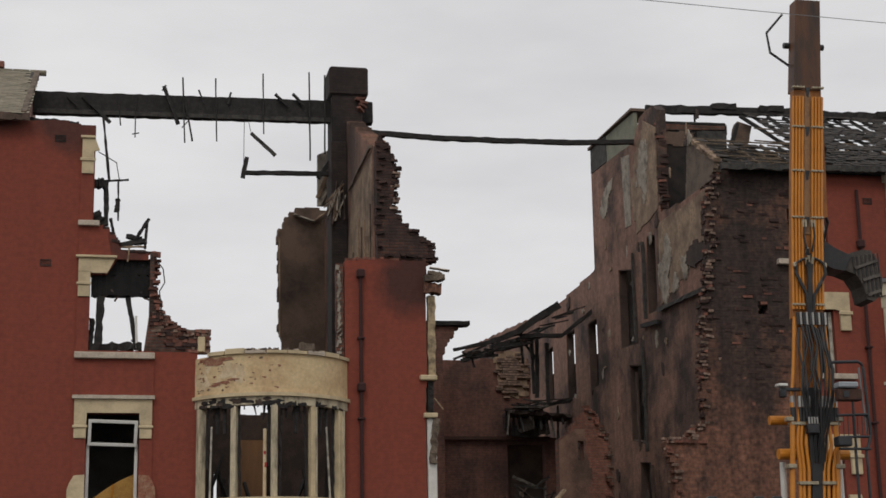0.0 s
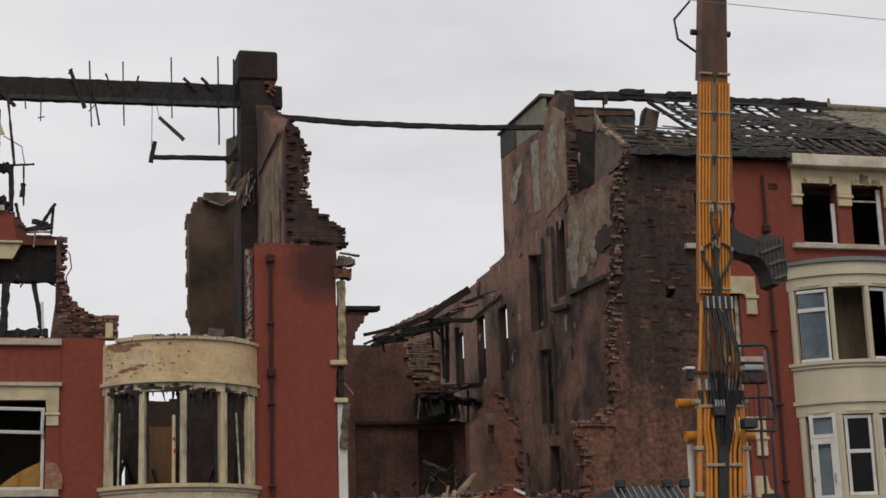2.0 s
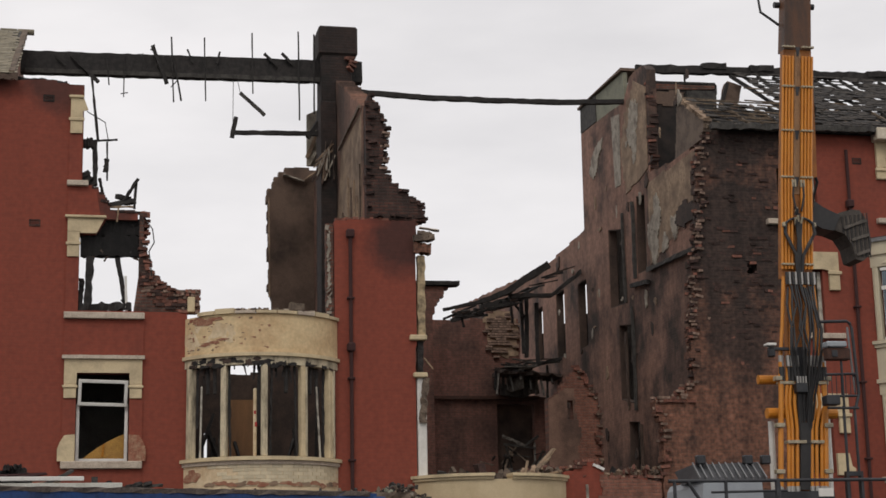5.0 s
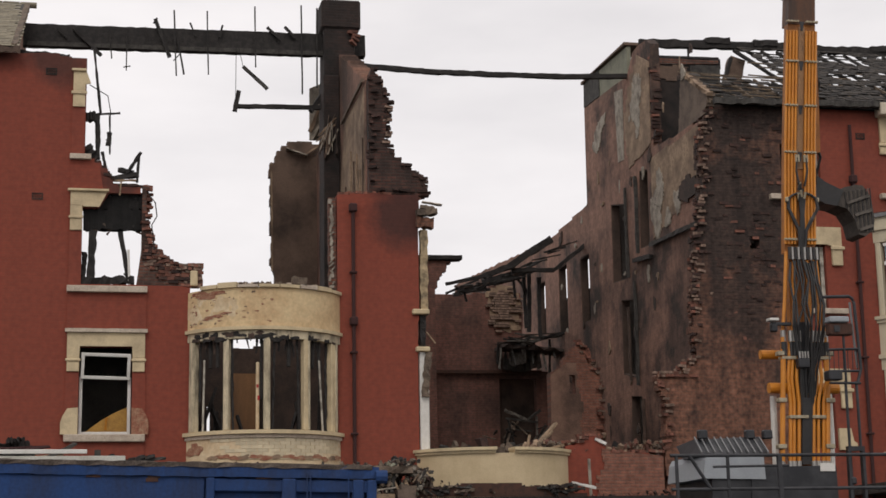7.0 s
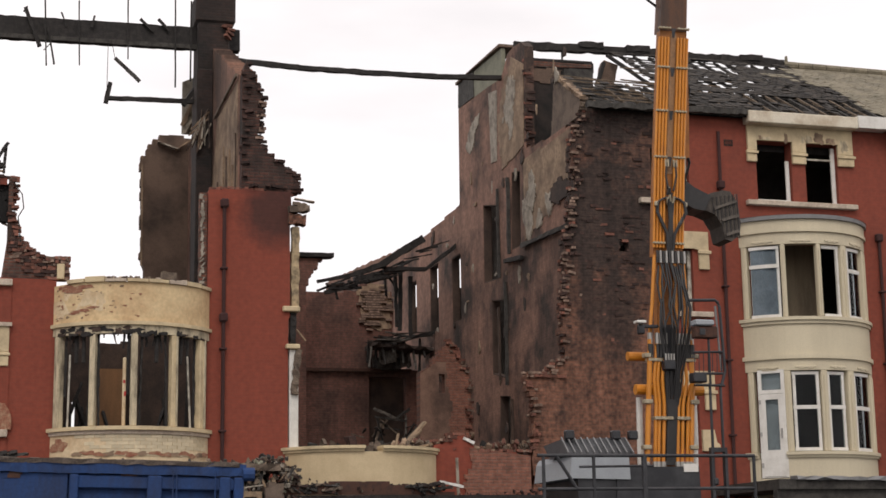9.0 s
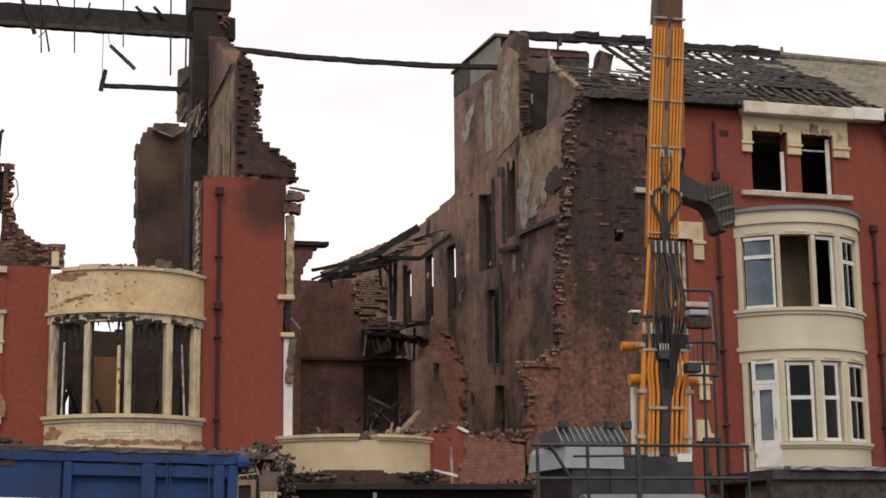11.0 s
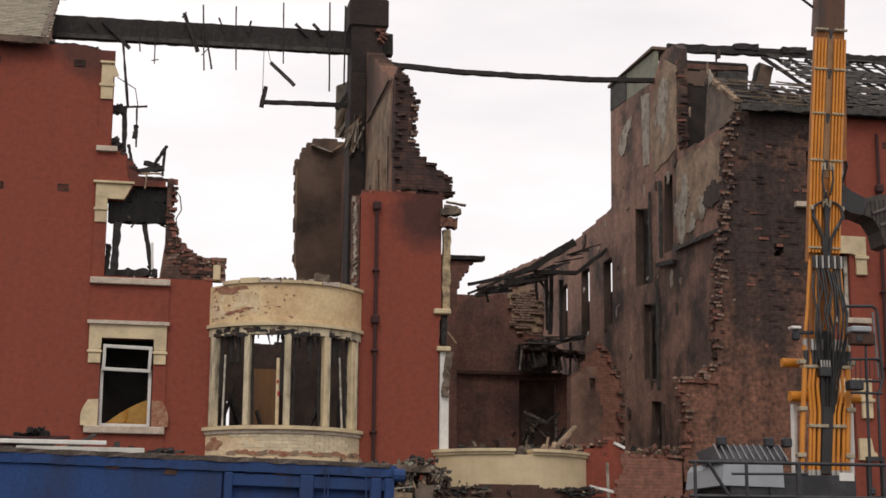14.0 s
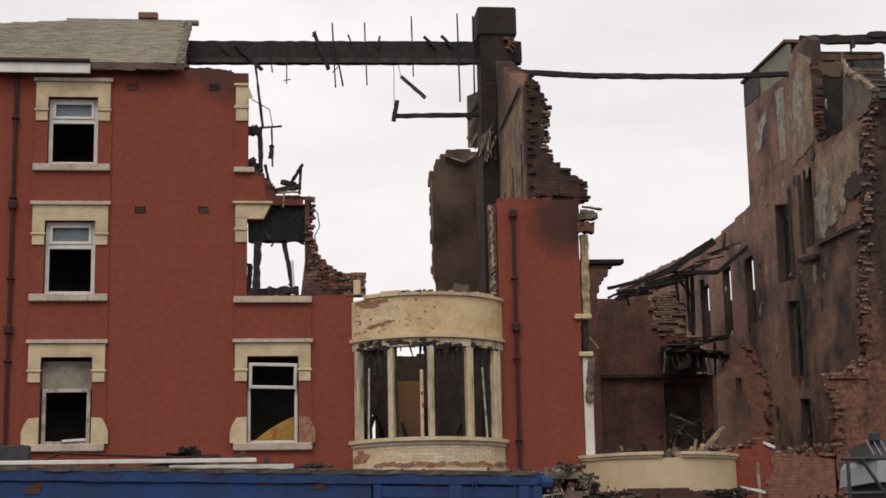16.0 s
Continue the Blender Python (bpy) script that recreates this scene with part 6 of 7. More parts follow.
for k, (x, z, dx, dz) in enumerate(((20.5, 12.08, 0.35, 0.34), (20.2, 12.06, 0.2, 0.26), (20.8, 12.04, 0.3, 0.22), (19.0, 12.0, 0.3, 0.12), (19.55, 12.05, 0.14, 0.3), (21.15, 11.9, 0.22, 0.4), (18.85, 12.02, 0.1, 0.14), (20.02, 12.03, 0.12, 0.2))):
    part("soot_stain", plate(blob(x, z, dx, dz, 500 + k, 40), [], -0.0845, -0.081), STONE_S if k % 2 else PLAST, w, "soot stain")
part("lintel_cap", B(18.42, 21.5, -0.16, -0.002, 12.343, 12.4, bev=0.015), STONE, w)
for a, b in ((18.47, 18.74), (19.72, 20.1), (21.0, 21.45)):
    part("ear", B(a, b, -0.08, -0.002, 11.4, 11.697, bev=0.012), STONE, w)
    part("ear_band", B(a - 0.03, b + 0.03, -0.12, -0.081, 11.6, 11.67, bev=0.01), STONE, w)
part("window_sill", B(18.4, 21.45, -0.14, 0.1, 10.29, 10.417, bev=0.015), STONE_P, w)
part("frame_side", B(19.6, 19.7, 0.1, 0.16, 10.43, 11.5, bev=0.01), WHITE, w)
part("frame_bottom", B(18.76, 19.6, 0.1, 0.16, 10.42, 10.49, bev=0.01), WHITE, w)
part("frame_side", B(20.88, 20.99, 0.1, 0.16, 10.43, 11.9, bev=0.01), WHITE, w)
part("frame_bottom", B(20.12, 20.88, 0.1, 0.16, 10.42, 10.47, bev=0.01), WHITE, w)
part("transom", B(20.11, 20.88, 0.1, 0.15, 11.55, 11.6, bev=0.01), SMOKED, w, "smoke-stained transom")
w = thing("window_8", "stone dressings of the windows beside the boom", "window", kind="structure")
part("window_sill", B(15.55, 17.34, -0.13, 0.1, 10.2, 10.33, bev=0.012), STONE_P, w)
for z1 in (9.55, 6.15):
    part("lintel", plate([(16.3, z1 - 0.42), (16.3, z1), (17.3, z1), (17.3, z1 - 0.44), (17.06, z1 - 0.46), (16.92, z1 - 0.42)], [], -0.07, -0.002), STONE, w)
    part("ear", B(17.04, 17.31, -0.08, -0.002, z1 - 0.93, z1 - 0.445, bev=0.012), STONE, w)
    part("ear_band", B(17.0, 17.35, -0.12, -0.081, z1 - 0.55, z1 - 0.47, bev=0.01), STONE, w)
part("window_sill", B(16.0, 17.34, -0.13, 0.1, 7.45, 7.58, bev=0.012), STONE_P, w)
part("foot_stone", plate([(16.92, 4.25), (16.92, 4.75), (17.22, 4.75), (17.28, 4.45), (17.36, 4.4), (17.36, 4.25)], [], -0.09, -0.002), STONE, w)
for z0, z1 in ((7.6, 9.1), (4.3, 6.05), (10.36, 11.85)):
    part("frame_side", B(16.8, 16.89, 0.1, 0.16, z0, z1, bev=0.01), WHITE if z0 < 5 else SMOKED, w)

R_ = (18.15, 21.6, 0.95)
rb2 = thing("hotel_bow_window", "clean cream two-storey bow window with white frames", "bay window")
for nm, z0, z1, grow, m in (("apron", 0.0, 4.057, 0.0, CLEAN), ("sill_moulding", 4.06, 4.117, 0.05, CLEAN), ("sill", 4.12, 4.2, 0.1, CLEAN), ("head", 6.13, 6.397, 0.0, CLEAN), ("cornice", 6.4, 6.5, 0.06, CLEAN), ("spandrel", 6.503, 7.247, 0.0, CLEAN), ("sill_moulding", 7.25, 7.327, 0.05, CLEAN), ("sill", 7.33, 7.41, 0.1, CLEAN),
                          ("head", 9.2, 9.487, 0.0, CLEAN), ("cornice", 9.49, 9.57, 0.06, CLEAN), ("parapet", 9.573, 9.8, 0.03, CLEAN), ("lead_edge", 9.803, 9.9, 0.1, LEAD)):
    for a, b in (((0, 0.068), (0.23, 1)) if 4.0 < z1 < 4.3 and nm != "apron" else ((0, 1),)):
        part(nm, bow(R_[0] - grow, R_[1] + grow, R_[2] + grow, z0 if nm != "apron" else 0.0, z1 if nm != "apron" else 3.58, 0.24, a, b), m, rb2, "grey lead-covered edge" if nm == "lead_edge" else "")
for a, b in ((0, 0.068), (0.23, 1)):
    part("apron", bow(*R_, 3.583, 4.057, 0.24, a, b), CLEAN, rb2)
dome = bmesh.new()
c_ = dome.verts.new((19.9, 0.0, 10.12))
ring = [dome.verts.new((*on_bow(*R_, i / 20, 0.1)[:2], 9.905)) for i in range(21)]
for p, q in zip(ring, ring[1:]):
    dome.faces.new((c_, p, q))
dome.faces.new([c_, ring[-1], ring[0]])
dome.faces.new(ring[::-1])
part("lead_roof", dome, LEAD, rb2, "low grey lead roof")
for z0, z1, us in ((7.413, 9.2, ((0.025, 0.15), (0.262, 0.12), (0.478, 0.12), (0.661, 0.2), (0.925, 0.34))), (4.203, 6.13, ((0.03, 0.16), (0.251, 0.16), (0.468, 0.17), (0.661, 0.22), (0.935, 0.26)))):
    for u, wd in us:
        bow_bar(rb2, "mullion", R_, u, z0, z1, wd, CLEAN, d=0.17)
        bow_bar(rb2, "mullion_bead", R_, u, z0 + 0.01, z1 - 0.1, wd * 0.3, CLEAN, out=0.025, d=0.03, bev=0.008)
    for (a, _), (b, _) in zip(us, us[1:]):
        for k in range(5):
            u = a + (b - a) * (0.28 + 0.11 * k)
            bow_bar(rb2, "scallop", R_, u, z1 + 0.05 - 0.02 * (k % 2), z1 + 0.1, (b - a) * 0.5, CLEAN, out=0.02, d=0.03, bev=0.008)


def bow_light(parent, name, u0, u1, z0, z1, transom, bars=(1, 1, 1, 1), glass=True, label=""):
    """A white window light that follows the bow."""
    li = new(name)
    li.parent = parent
    if label:
        li["label"] = label
    w = 0.02
    if bars[0]:
        bow_bar(li, "frame_side", R_, u0 + w / 2, z0, z1, 0.075, WHITE, out=-0.07, d=0.06, bev=0.006)
    if bars[1]:
        bow_bar(li, "frame_side", R_, u1 - w / 2, z0, z1, 0.075, WHITE, out=-0.07, d=0.06, bev=0.006)
    if bars[2]:
        part("frame_head", bow(R_[0], R_[1], R_[2] - 0.072, z1 - 0.075, z1, 0.06, u0, u1, 3), WHITE, li)
    if bars[3]:
        part("frame_bottom", bow(R_[0], R_[1], R_[2] - 0.072, z0, z0 + 0.075, 0.06, u0, u1, 3), WHITE, li)
    if transom:
        part("transom", bow(R_[0], R_[1], R_[2] - 0.068, transom - 0.045, transom + 0.045, 0.07, u0, u1, 3), WHITE, li)
    if glass:
        o = part("pane", bow(R_[0], R_[1], R_[2] - 0.09, z0 + 0.05, z1 - 0.05, 0.008, u0 + 0.01, u1 - 0.01, 2), GLASS, li)
        o.visible_shadow = False
    return li


bow_light(rb2, "window_light", 0.06, 0.24, 7.42, 9.17, 8.68, label="white light with a grey reflection painted behind its glass")
# grey-blue sheet behind the pane paints the reflection seen in the glass
part("pane_backing", bow(R_[0], R_[1], R_[2] - 0.16, 7.45, 9.1, 0.01, 0.07, 0.235, 4), mat("grey_blue_reflection", (0.30, 0.33, 0.37), 0.9, scale=2), rb2)
bow_light(rb2, "window_light", 0.505, 0.63, 7.42, 9.17, None, (0, 1, 1, 1), False)
bow_light(rb2, "window_light", 0.7, 0.84, 7.42, 9.17, 8.6)
bow_light(rb2, "window_light", 0.277, 0.44, 4.22, 6.1, 5.25)
bow_light(rb2, "window_light", 0.49, 0.615, 4.22, 6.1, 5.25)
bow_light(rb2, "window_light", 0.70, 0.87, 4.22, 6.1, 5.25)
part("partition", plate(rect(19.75, 20.72, 7.2, 9.7), [], 0.75, 0.8), mat("smoke_browned_wallpaper", (0.30, 0.24, 0.16), 0.9, dark=(0.10, 0.075, 0.05), scale=1.2, amount=0.9, streak=True), rb2, "smoke-browned room partition")
# white door to the flat roof
xd0, yd0, _ = on_bow(*R_, 0.075)
xd1, yd1, _ = on_bow(*R_, 0.222)
td = math.atan2(yd1 - yd0, xd1 - xd0)
wd_ = math.hypot(xd1 - xd0, yd1 - yd0)
dr = thing("door_1", "white half-glazed door with a top light", "door", kind="structure")
dr.matrix_basis = Matrix.Translation((xd0, yd0 - 0.03, 3.6)) @ Matrix.Rotation(td, 4, "Z")
part("leaf", plate(rect(0.03, wd_ - 0.03, 0.03, 1.98), [rect(0.15, wd_ - 0.15, 0.65, 1.85)], 0.0, 0.05), WHITE, dr)
part("door_frame", plate(rect(-0.02, wd_ + 0.02, 0, 2.56), [rect(0.03, wd_ - 0.03, 0.02, 1.99), rect(0.07, wd_ - 0.07, 2.08, 2.48)], 0.01, 0.09), WHITE, dr)
for a, b in ((0.63, 1.87), (2.07, 2.49)):
    o = part("pane", B(0.05, wd_ - 0.05, 0.02, 0.03, a, b), GLASS, dr)
    o.visible_shadow = False
part("pane_backing", B(0.05, wd_ - 0.05, 0.1, 0.11, 0.6, 2.5), mat("pale_door_net", (0.34, 0.36, 0.37), 0.9, scale=2), dr)
part("handle", tube([(wd_ - 0.09, -0.04, 1.0), (wd_ - 0.09, -0.04, 1.12)], 0.015, 6), STEEL, dr)
part("handle_plate", B(wd_ - 0.11, wd_ - 0.07, -0.03, -0.001, 0.92, 1.16, bev=0.005), STEEL, dr)
for z in (0.25, 0.98, 1.75):
    part("hinge", B(-0.01, 0.04, -0.02, 0.02, z, z + 0.1, bev=0.004), STEEL, dr)
fl = thing("flat_roof", "flat shop roof with torn grey felt edge", "roof", kind="structure")
part("slab", B(17.2, 30, -3.2, -0.002, 3.2, 3.42), ASH, fl)
part("felt", timber((17.6, -3.15, 3.44), (22.8, -3.15, 3.4), 0.4, 0.12, 91, rough=0.6, n=24), LEAD, fl, "torn grey roofing felt")
part("front", B(17.2, 30, -3.1, -2.9, 0, 3.2), ASH, fl, "dark shop front")

# ---- ground-floor extension, debris and rubble in front ----
ext = thing("shop_extension", "ground-floor shop extension with a white fascia board", "extension", kind="structure")
part("front", B(-14, 0.9, -3.0, -2.75, 0, 3.74), ASH, ext, "dark shop front")
part("flat_roof", B(-14, 0.9, -3.05, -0.04, 3.743, 3.83), ASH, ext)
part("fascia", B(-14, -0.2, -3.12, -3.06, 3.99, 4.075, bev=0.01), WHITE, ext, "white fascia rail")
part("sign_board", B(-1.9, 0.53, -3.1, -3.055, 3.7, 3.95, bev=0.008), mat("off_white_board", (0.55, 0.54, 0.48), 0.7, dark=(0.35, 0.33, 0.28), scale=2), ext, "dirty off-white board")
part("sign_board", B(-8, -1.95, -3.1, -3.055, 3.7, 3.94, bev=0.008), ASH, ext, "charred board")
for x in (-12, -9, -6, -3, 0.0):
    part("post", B(x - 0.06, x + 0.06, -3.055, -2.95, 3.74, 4.07), ASH, ext)
sc = thing("burnt_scraps", "burnt felt and timber scraps on the flat roof", "debris")
for i in range(26):
    rg = random.Random(1100 + i)
    x = rg.choice((rg.uniform(-2.2, -1.1), rg.uniform(-2.2, -1.1), rg.uniform(0.6, 1.3), rg.uniform(-5, 1)))
    s = rg.uniform(0.06, 0.18)
    part("scrap", timber((x, -2.2 + rg.uniform(-0.4, 0.6), 3.9), (x + rg.uniform(0.2, 0.7), -2.0 + rg.uniform(-0.4, 0.5), 3.9 + rg.uniform(0.05, 0.45 if -2.3 < x < -1 else 0.15)), s, s * 0.6, i, rough=0.6, n=4), (CHAR, ASH, CHAR, WOOD)[i % 4], sc)
for i, (x0, x1, z) in enumerate(((-2.25, -1.2, 4.1), (-2.0, -1.3, 4.2), (-1.75, -1.4, 4.28))):
    part("felt_clump", timber((x0, -2.5, z), (x1, -2.45, z + 0.02), 0.4, 0.16, 300 + i, rough=0.8, n=12), CHAR, sc, "crumpled burnt felt")
part("felt_base", timber((-2.2, -2.5, 3.95), (-1.2, -2.5, 3.95), 0.5, 0.25, 304, rough=0.4, n=8), CHAR, sc)
pf_ = thing("bent_pipe_frame", "bent dark metal pipe frame on the flat roof", "frame")
part("pipe", tube([(-4.4, -2.98, 3.8), (-4.25, -2.98, 4.1), (-4.0, -2.98, 4.22), (-1.7, -2.98, 4.1), (-0.9, -2.98, 4.14), (-1.9, -2.98, 4.0), (-3.0, -2.98, 3.83)], 0.03, 7), PIPE, pf_)
part("plate", B(-6.5, -4.6, -3.0, -2.7, 3.83, 4.38, bev=0.02), GREYD, pf_, "dark grey steel channel")

can = thing("collapsed_canopy", "collapsed shop canopy heaped with burnt debris", "canopy")
part("slab", timber((1.3, -1.2, 3.78), (6.4, -1.2, 3.72), 1.9, 0.16, 92, rough=0.15, n=20), RUBBLE, can)
part("wall", B(1.3, 5.6, -2.0, -1.8, 0, 3.68), CHAR, can, "dark shop front")
part("fascia", plate(ragged([(6.5, 3.17), (6.5, 3.38), (7.4, 3.41), (8.2, 3.44), (9.1, 3.4), (9.7, 3.33), (10.25, 3.16)], 0.09, 0.035, 93), [], -1.75, -1.66), RUST, can, "burnt dark red shop fascia")
part("soffit", B(6.3, 12.4, -1.75, -0.98, 3.05, 3.16), CHAR, can)
part("back", B(6.3, 12.4, -1.1, -1.0, 0, 3.05), CHAR, can, "black gutted shop front")


def rubble(name, label, n, x0, x1, y0, y1, base, top, mats, seed, size=(0.06, 0.2)):
    """A heap of broken lumps, higher in the middle."""
    rg = random.Random(seed)
    t_ = thing(name, label, "rubble")
    for k, m in enumerate(mats):
        bm = bmesh.new()
        for i in range(n // len(mats)):
            u = rg.random()
            x, y = x0 + (x1 - x0) * u, rg.uniform(y0, y1)
            h = base + (top(u) - base) * rg.random() ** 0.6
            s = rg.uniform(*size)
            mtx = pose(x, y, h, rg.uniform(0, 180), rg.uniform(0, 180), rg.uniform(0, 180))
            vs = bmesh.ops.create_cube(bm, size=1)["verts"]
            for v in vs:
                v.co = mtx @ Vector((v.co.x * s * rg.uniform(0.7, 1.9), v.co.y * s * rg.uniform(0.6, 1.2), v.co.z * s * rg.uniform(0.4, 0.9)))
        tagged(part("lump", bm, m, t_), kind="stuff")
    return t_


hpq = rubble("rubble_heap", "tall heap of grey rubble, brick and torn boards", 700, 5.5, 6.9, -1.9, -1.0, 2.4, lambda u: 3.62 + 0.36 * math.sin(u * 3.0), (RUBBLE, BRICK_D, PLAST_L, ASH, RUBBLE, CHAR), 11, (0.025, 0.11))
part("core", timber((5.7, -1.2, 1.6), (6.7, -1.2, 1.6), 0.8, 3.0, 94, rough=0.3, n=6), BRICK_D, hpq)
MOSS = mat("greenish_grey_plaster", (0.26, 0.26, 0.19), 0.95, dark=(0.10, 0.10, 0.075), scale=6, amount=0.9, bump=0.6, grain=0.3)
for i in range(90):
    rg = random.Random(1500 + i)
    x, y = rg.uniform(5.55, 6.68), rg.uniform(-2.02, -1.75)
    z = rg.uniform(3.15, 3.62 + 0.3 * math.sin((x - 5.5) * 2.6))
    bm = plate(blob(0, 0, rg.uniform(0.05, 0.13), rg.uniform(0.06, 0.15), 1500 + i, 12), [], -0.018, 0.018)
    bm.transform(pose(x, y, z, rg.uniform(-50, 50), rg.uniform(-90, 90), rg.uniform(-50, 50)))
    part("plaster_chunk", bm, (PLAST_L, MOSS, RUBBLE, PLAST_D, PLAST_L, BRICK_D, MOSS, ASH)[i % 8], hpq)
for i in range(9):
    rg = random.Random(1560 + i)
    x = rg.uniform(5.7, 6.5)
    part("torn_board", timber((x, -1.95, rg.uniform(3.1, 3.5)), (x + rg.uniform(-0.3, 0.4), -1.9, rg.uniform(3.5, 3.95)), rg.uniform(0.05, 0.12), 0.025, i, rough=0.5, n=5), (PLAST, WOOD, ASH)[i % 3], hpq)
pr_ = thing("rendered_pier", "stub of a dirty grey rendered brick pier in the rubble", "pier", kind="structure")
part("shaft", plate(ragged([(6.05, 0), (6.05, 3.3), (6.12, 3.41), (6.38, 3.38), (6.43, 3.25), (6.43, 0)], 0.12, 0.02, 61), [], -2.3, -2.06), PLAST_G, pr_)
part("pad_stone", B(6.07, 6.41, -2.34, -2.302, 2.72, 2.97, bev=0.015), STONE_S, pr_, "paler stone block")
vf_ = thing("vent_frame", "small burnt wooden frame beside the pier", "frame")
part("frame", plate(rect(5.54, 6.0, 2.5, 3.22), [rect(5.64, 5.9, 2.6, 3.11)], -2.2, -2.1), WOOD, vf_)
part("board", B(5.5, 6.04, -2.14, -2.06, 0, 3.2), CHAR, vf_, "blackened board")
part("sheet_edge", timber((5.41, -2.16, 3.27), (6.03, -2.16, 3.35), 0.1, 0.035, 63, rough=0.3, n=8), PLAST_L, vf_, "torn white sheet edge")
rubble("canopy_rubble", "line of burnt rubble along the canopy", 110, 1.4, 6.3, -1.9, -1.0, 3.74, lambda u: 3.87, (RUBBLE, BRICK_D, RUBBLE, ASH), 12, (0.03, 0.09))
rubble("parapet_debris", "splinters and rubble lying before the cream parapet", 130, 6.6, 10.2, -1.8, -1.3, 3.2, lambda u: 3.4 + 0.16 * max(0, 1 - u * 3.2), (BRICK_D, ASH, RUST, BRICK_D, CHAR, RUBBLE), 13, (0.02, 0.07))
rubble("brick_spill", "spill of red bricks below the low wall", 240, 10.4, 12.9, -0.9, -0.1, 2.8, lambda u: 3.2 + 0.15 * u, (BRICK, BRICK, BRICK_D, BRICK), 14, (0.03, 0.075))
rubble("wall_top_rubble", "loose rubble along the broken wall tops", 260, 9.3, 12.7, 0.05, 0.35, 4.2, lambda u: 4.36 + 0.12 * math.sin(u * 9), (BRICK, PLAST, RUBBLE), 15, (0.03, 0.13))
rubble("ruin_rubble", "rubble covering the floor of the gutted house", 500, 7.2, 13.9, 0.6, 8.0, 3.5, lambda u: 4.5, (RUBBLE, BRICK_D, CHAR, ASH), 16, (0.08, 0.25))
for i in range(24):
    rg = random.Random(1200 + i)
    left = i < 13
    x = rg.uniform(6.65, 7.6) if left else rg.uniform(9.1, 9.75)
    z = rg.uniform(3.24, 3.42) if left else rg.uniform(3.26, 3.44)
    dx, dz = rg.uniform(0.12, 0.5), rg.uniform(-0.12, 0.1)
    part("burnt_clump", timber((x, -1.78 + rg.uniform(-0.05, 0.08), z), (x + dx, -1.8, z + dz), rg.uniform(0.08, 0.2), rg.uniform(0.04, 0.13), 1200 + i, rough=0.85, n=7), (ASH, CHAR, RUBBLE, BRICK_D, ASH)[i % 5] if left else (CHAR, ASH, CHAR, SOOTED)[i % 4], can)
gp = thing("white_post", "thin white plastic pipe standing in the rubble", "pipe")
part("pipe", tube([(10.78, -0.3, 3.0), (10.75, -0.3, 4.05)], 0.035, 8), PLAST_L, gp)
wp = thing("white_sheet_scrap", "scraps of white sheet lying in the rubble", "debris")
part("scrap", timber((9.93, -1.72, 3.45), (10.45, -1.72, 3.33), 0.1, 0.07, 97, rough=0.5, n=7), WHITE, wp)
part("scrap", timber((11.0, 0.0, 4.52), (11.25, 0.0, 4.4), 0.12, 0.08, 98, rough=0.4, n=4), WHITE, wp)

# ---- high-reach excavator ----
SHEAR = mat("dusty_black_steel", (0.045, 0.037, 0.031), 0.75, dark=(0.10, 0.084, 0.068), scale=5, amount=0.8, grain=0.25)
RIBM = mat("scraped_dusty_steel", (0.13, 0.11, 0.09), 0.7, dark=(0.05, 0.042, 0.035), scale=8, amount=0.8, grain=0.2)
AX = ((3.3, 12.48), (4.78, 12.58), (7.4, 12.66), (9.2, 12.77), (11.6, 12.96), (13.9, 13.14))


def ax(z):
    for (a, b), (c, d) in zip(AX, AX[1:]):
        if z <= c:
            return b + (d - b) * (z - a) / (c - a)
    return AX[-1][1]


ex = thing("excavator", "orange high-reach demolition excavator seen from behind", "excavator")


def column(z0, z1, w0, w1, y0, y1, n=6, bm=None):
    bm = bm or bmesh.new()
    rings = []
    for i in range(n + 1):
        z = z0 + (z1 - z0) * i / n
        h = (w0 + (w1 - w0) * i / n) / 2
        rings.append([bm.verts.new((ax(z) + s * h, y, z)) for s, y in ((-1, y0), (1, y0), (1, y1), (-1, y1))])
    for p, q in zip(rings, rings[1:]):
        for j in range(4):
            bm.faces.new((p[j], p[(j + 1) % 4], q[(j + 1) % 4], q[j]))
    bm.faces.new(rings[0][::-1])
    bm.faces.new(rings[-1])
    return bm


# plates behind the pipes: shade of the gaps is put into their orange
part("boom", column(3.0, 7.4, 0.44, 0.44, -7.86, -7.7), ORANGE_D, ex, "orange boom plate with pipe shade in its colour")
part("stick", column(7.3, 11.75, 0.6, 0.56, -7.89, -7.72, 8), ORANGE_D, ex, "orange stick plate with pipe shade in its colour")
part("boom_head", column(11.75, 13.6, 0.55, 0.5, -7.9, -7.6), mat("grimy_orange_steel", (0.12, 0.045, 0.015), 0.6, dark=(0.02, 0.016, 0.014), scale=3, amount=0.9, streak=True), ex, "grimy dark boom head")
part("head_pin", tube([(12.68, -7.6, 12.75), (13.5, -7.6, 12.75)], 0.06, 10), GREYD, ex)
part("centre_strip", column(8.9, 11.7, 0.13, 0.12, -7.905, -7.88, 8), mat("worn_brown_strip", (0.30, 0.16, 0.07), 0.6, dark=(0.12, 0.07, 0.04), scale=6), ex, "worn brown centre strip")
for dx in (-0.315, -0.25, -0.185, -0.12, 0.08, 0.145, 0.21, 0.27):
    part("pressure_pipe", tube([(ax(z) + dx, -7.95, z) for z in (7.45, 8.3, 9.2, 10.4, 11.6)], 0.026, 7), ORANGE, ex)
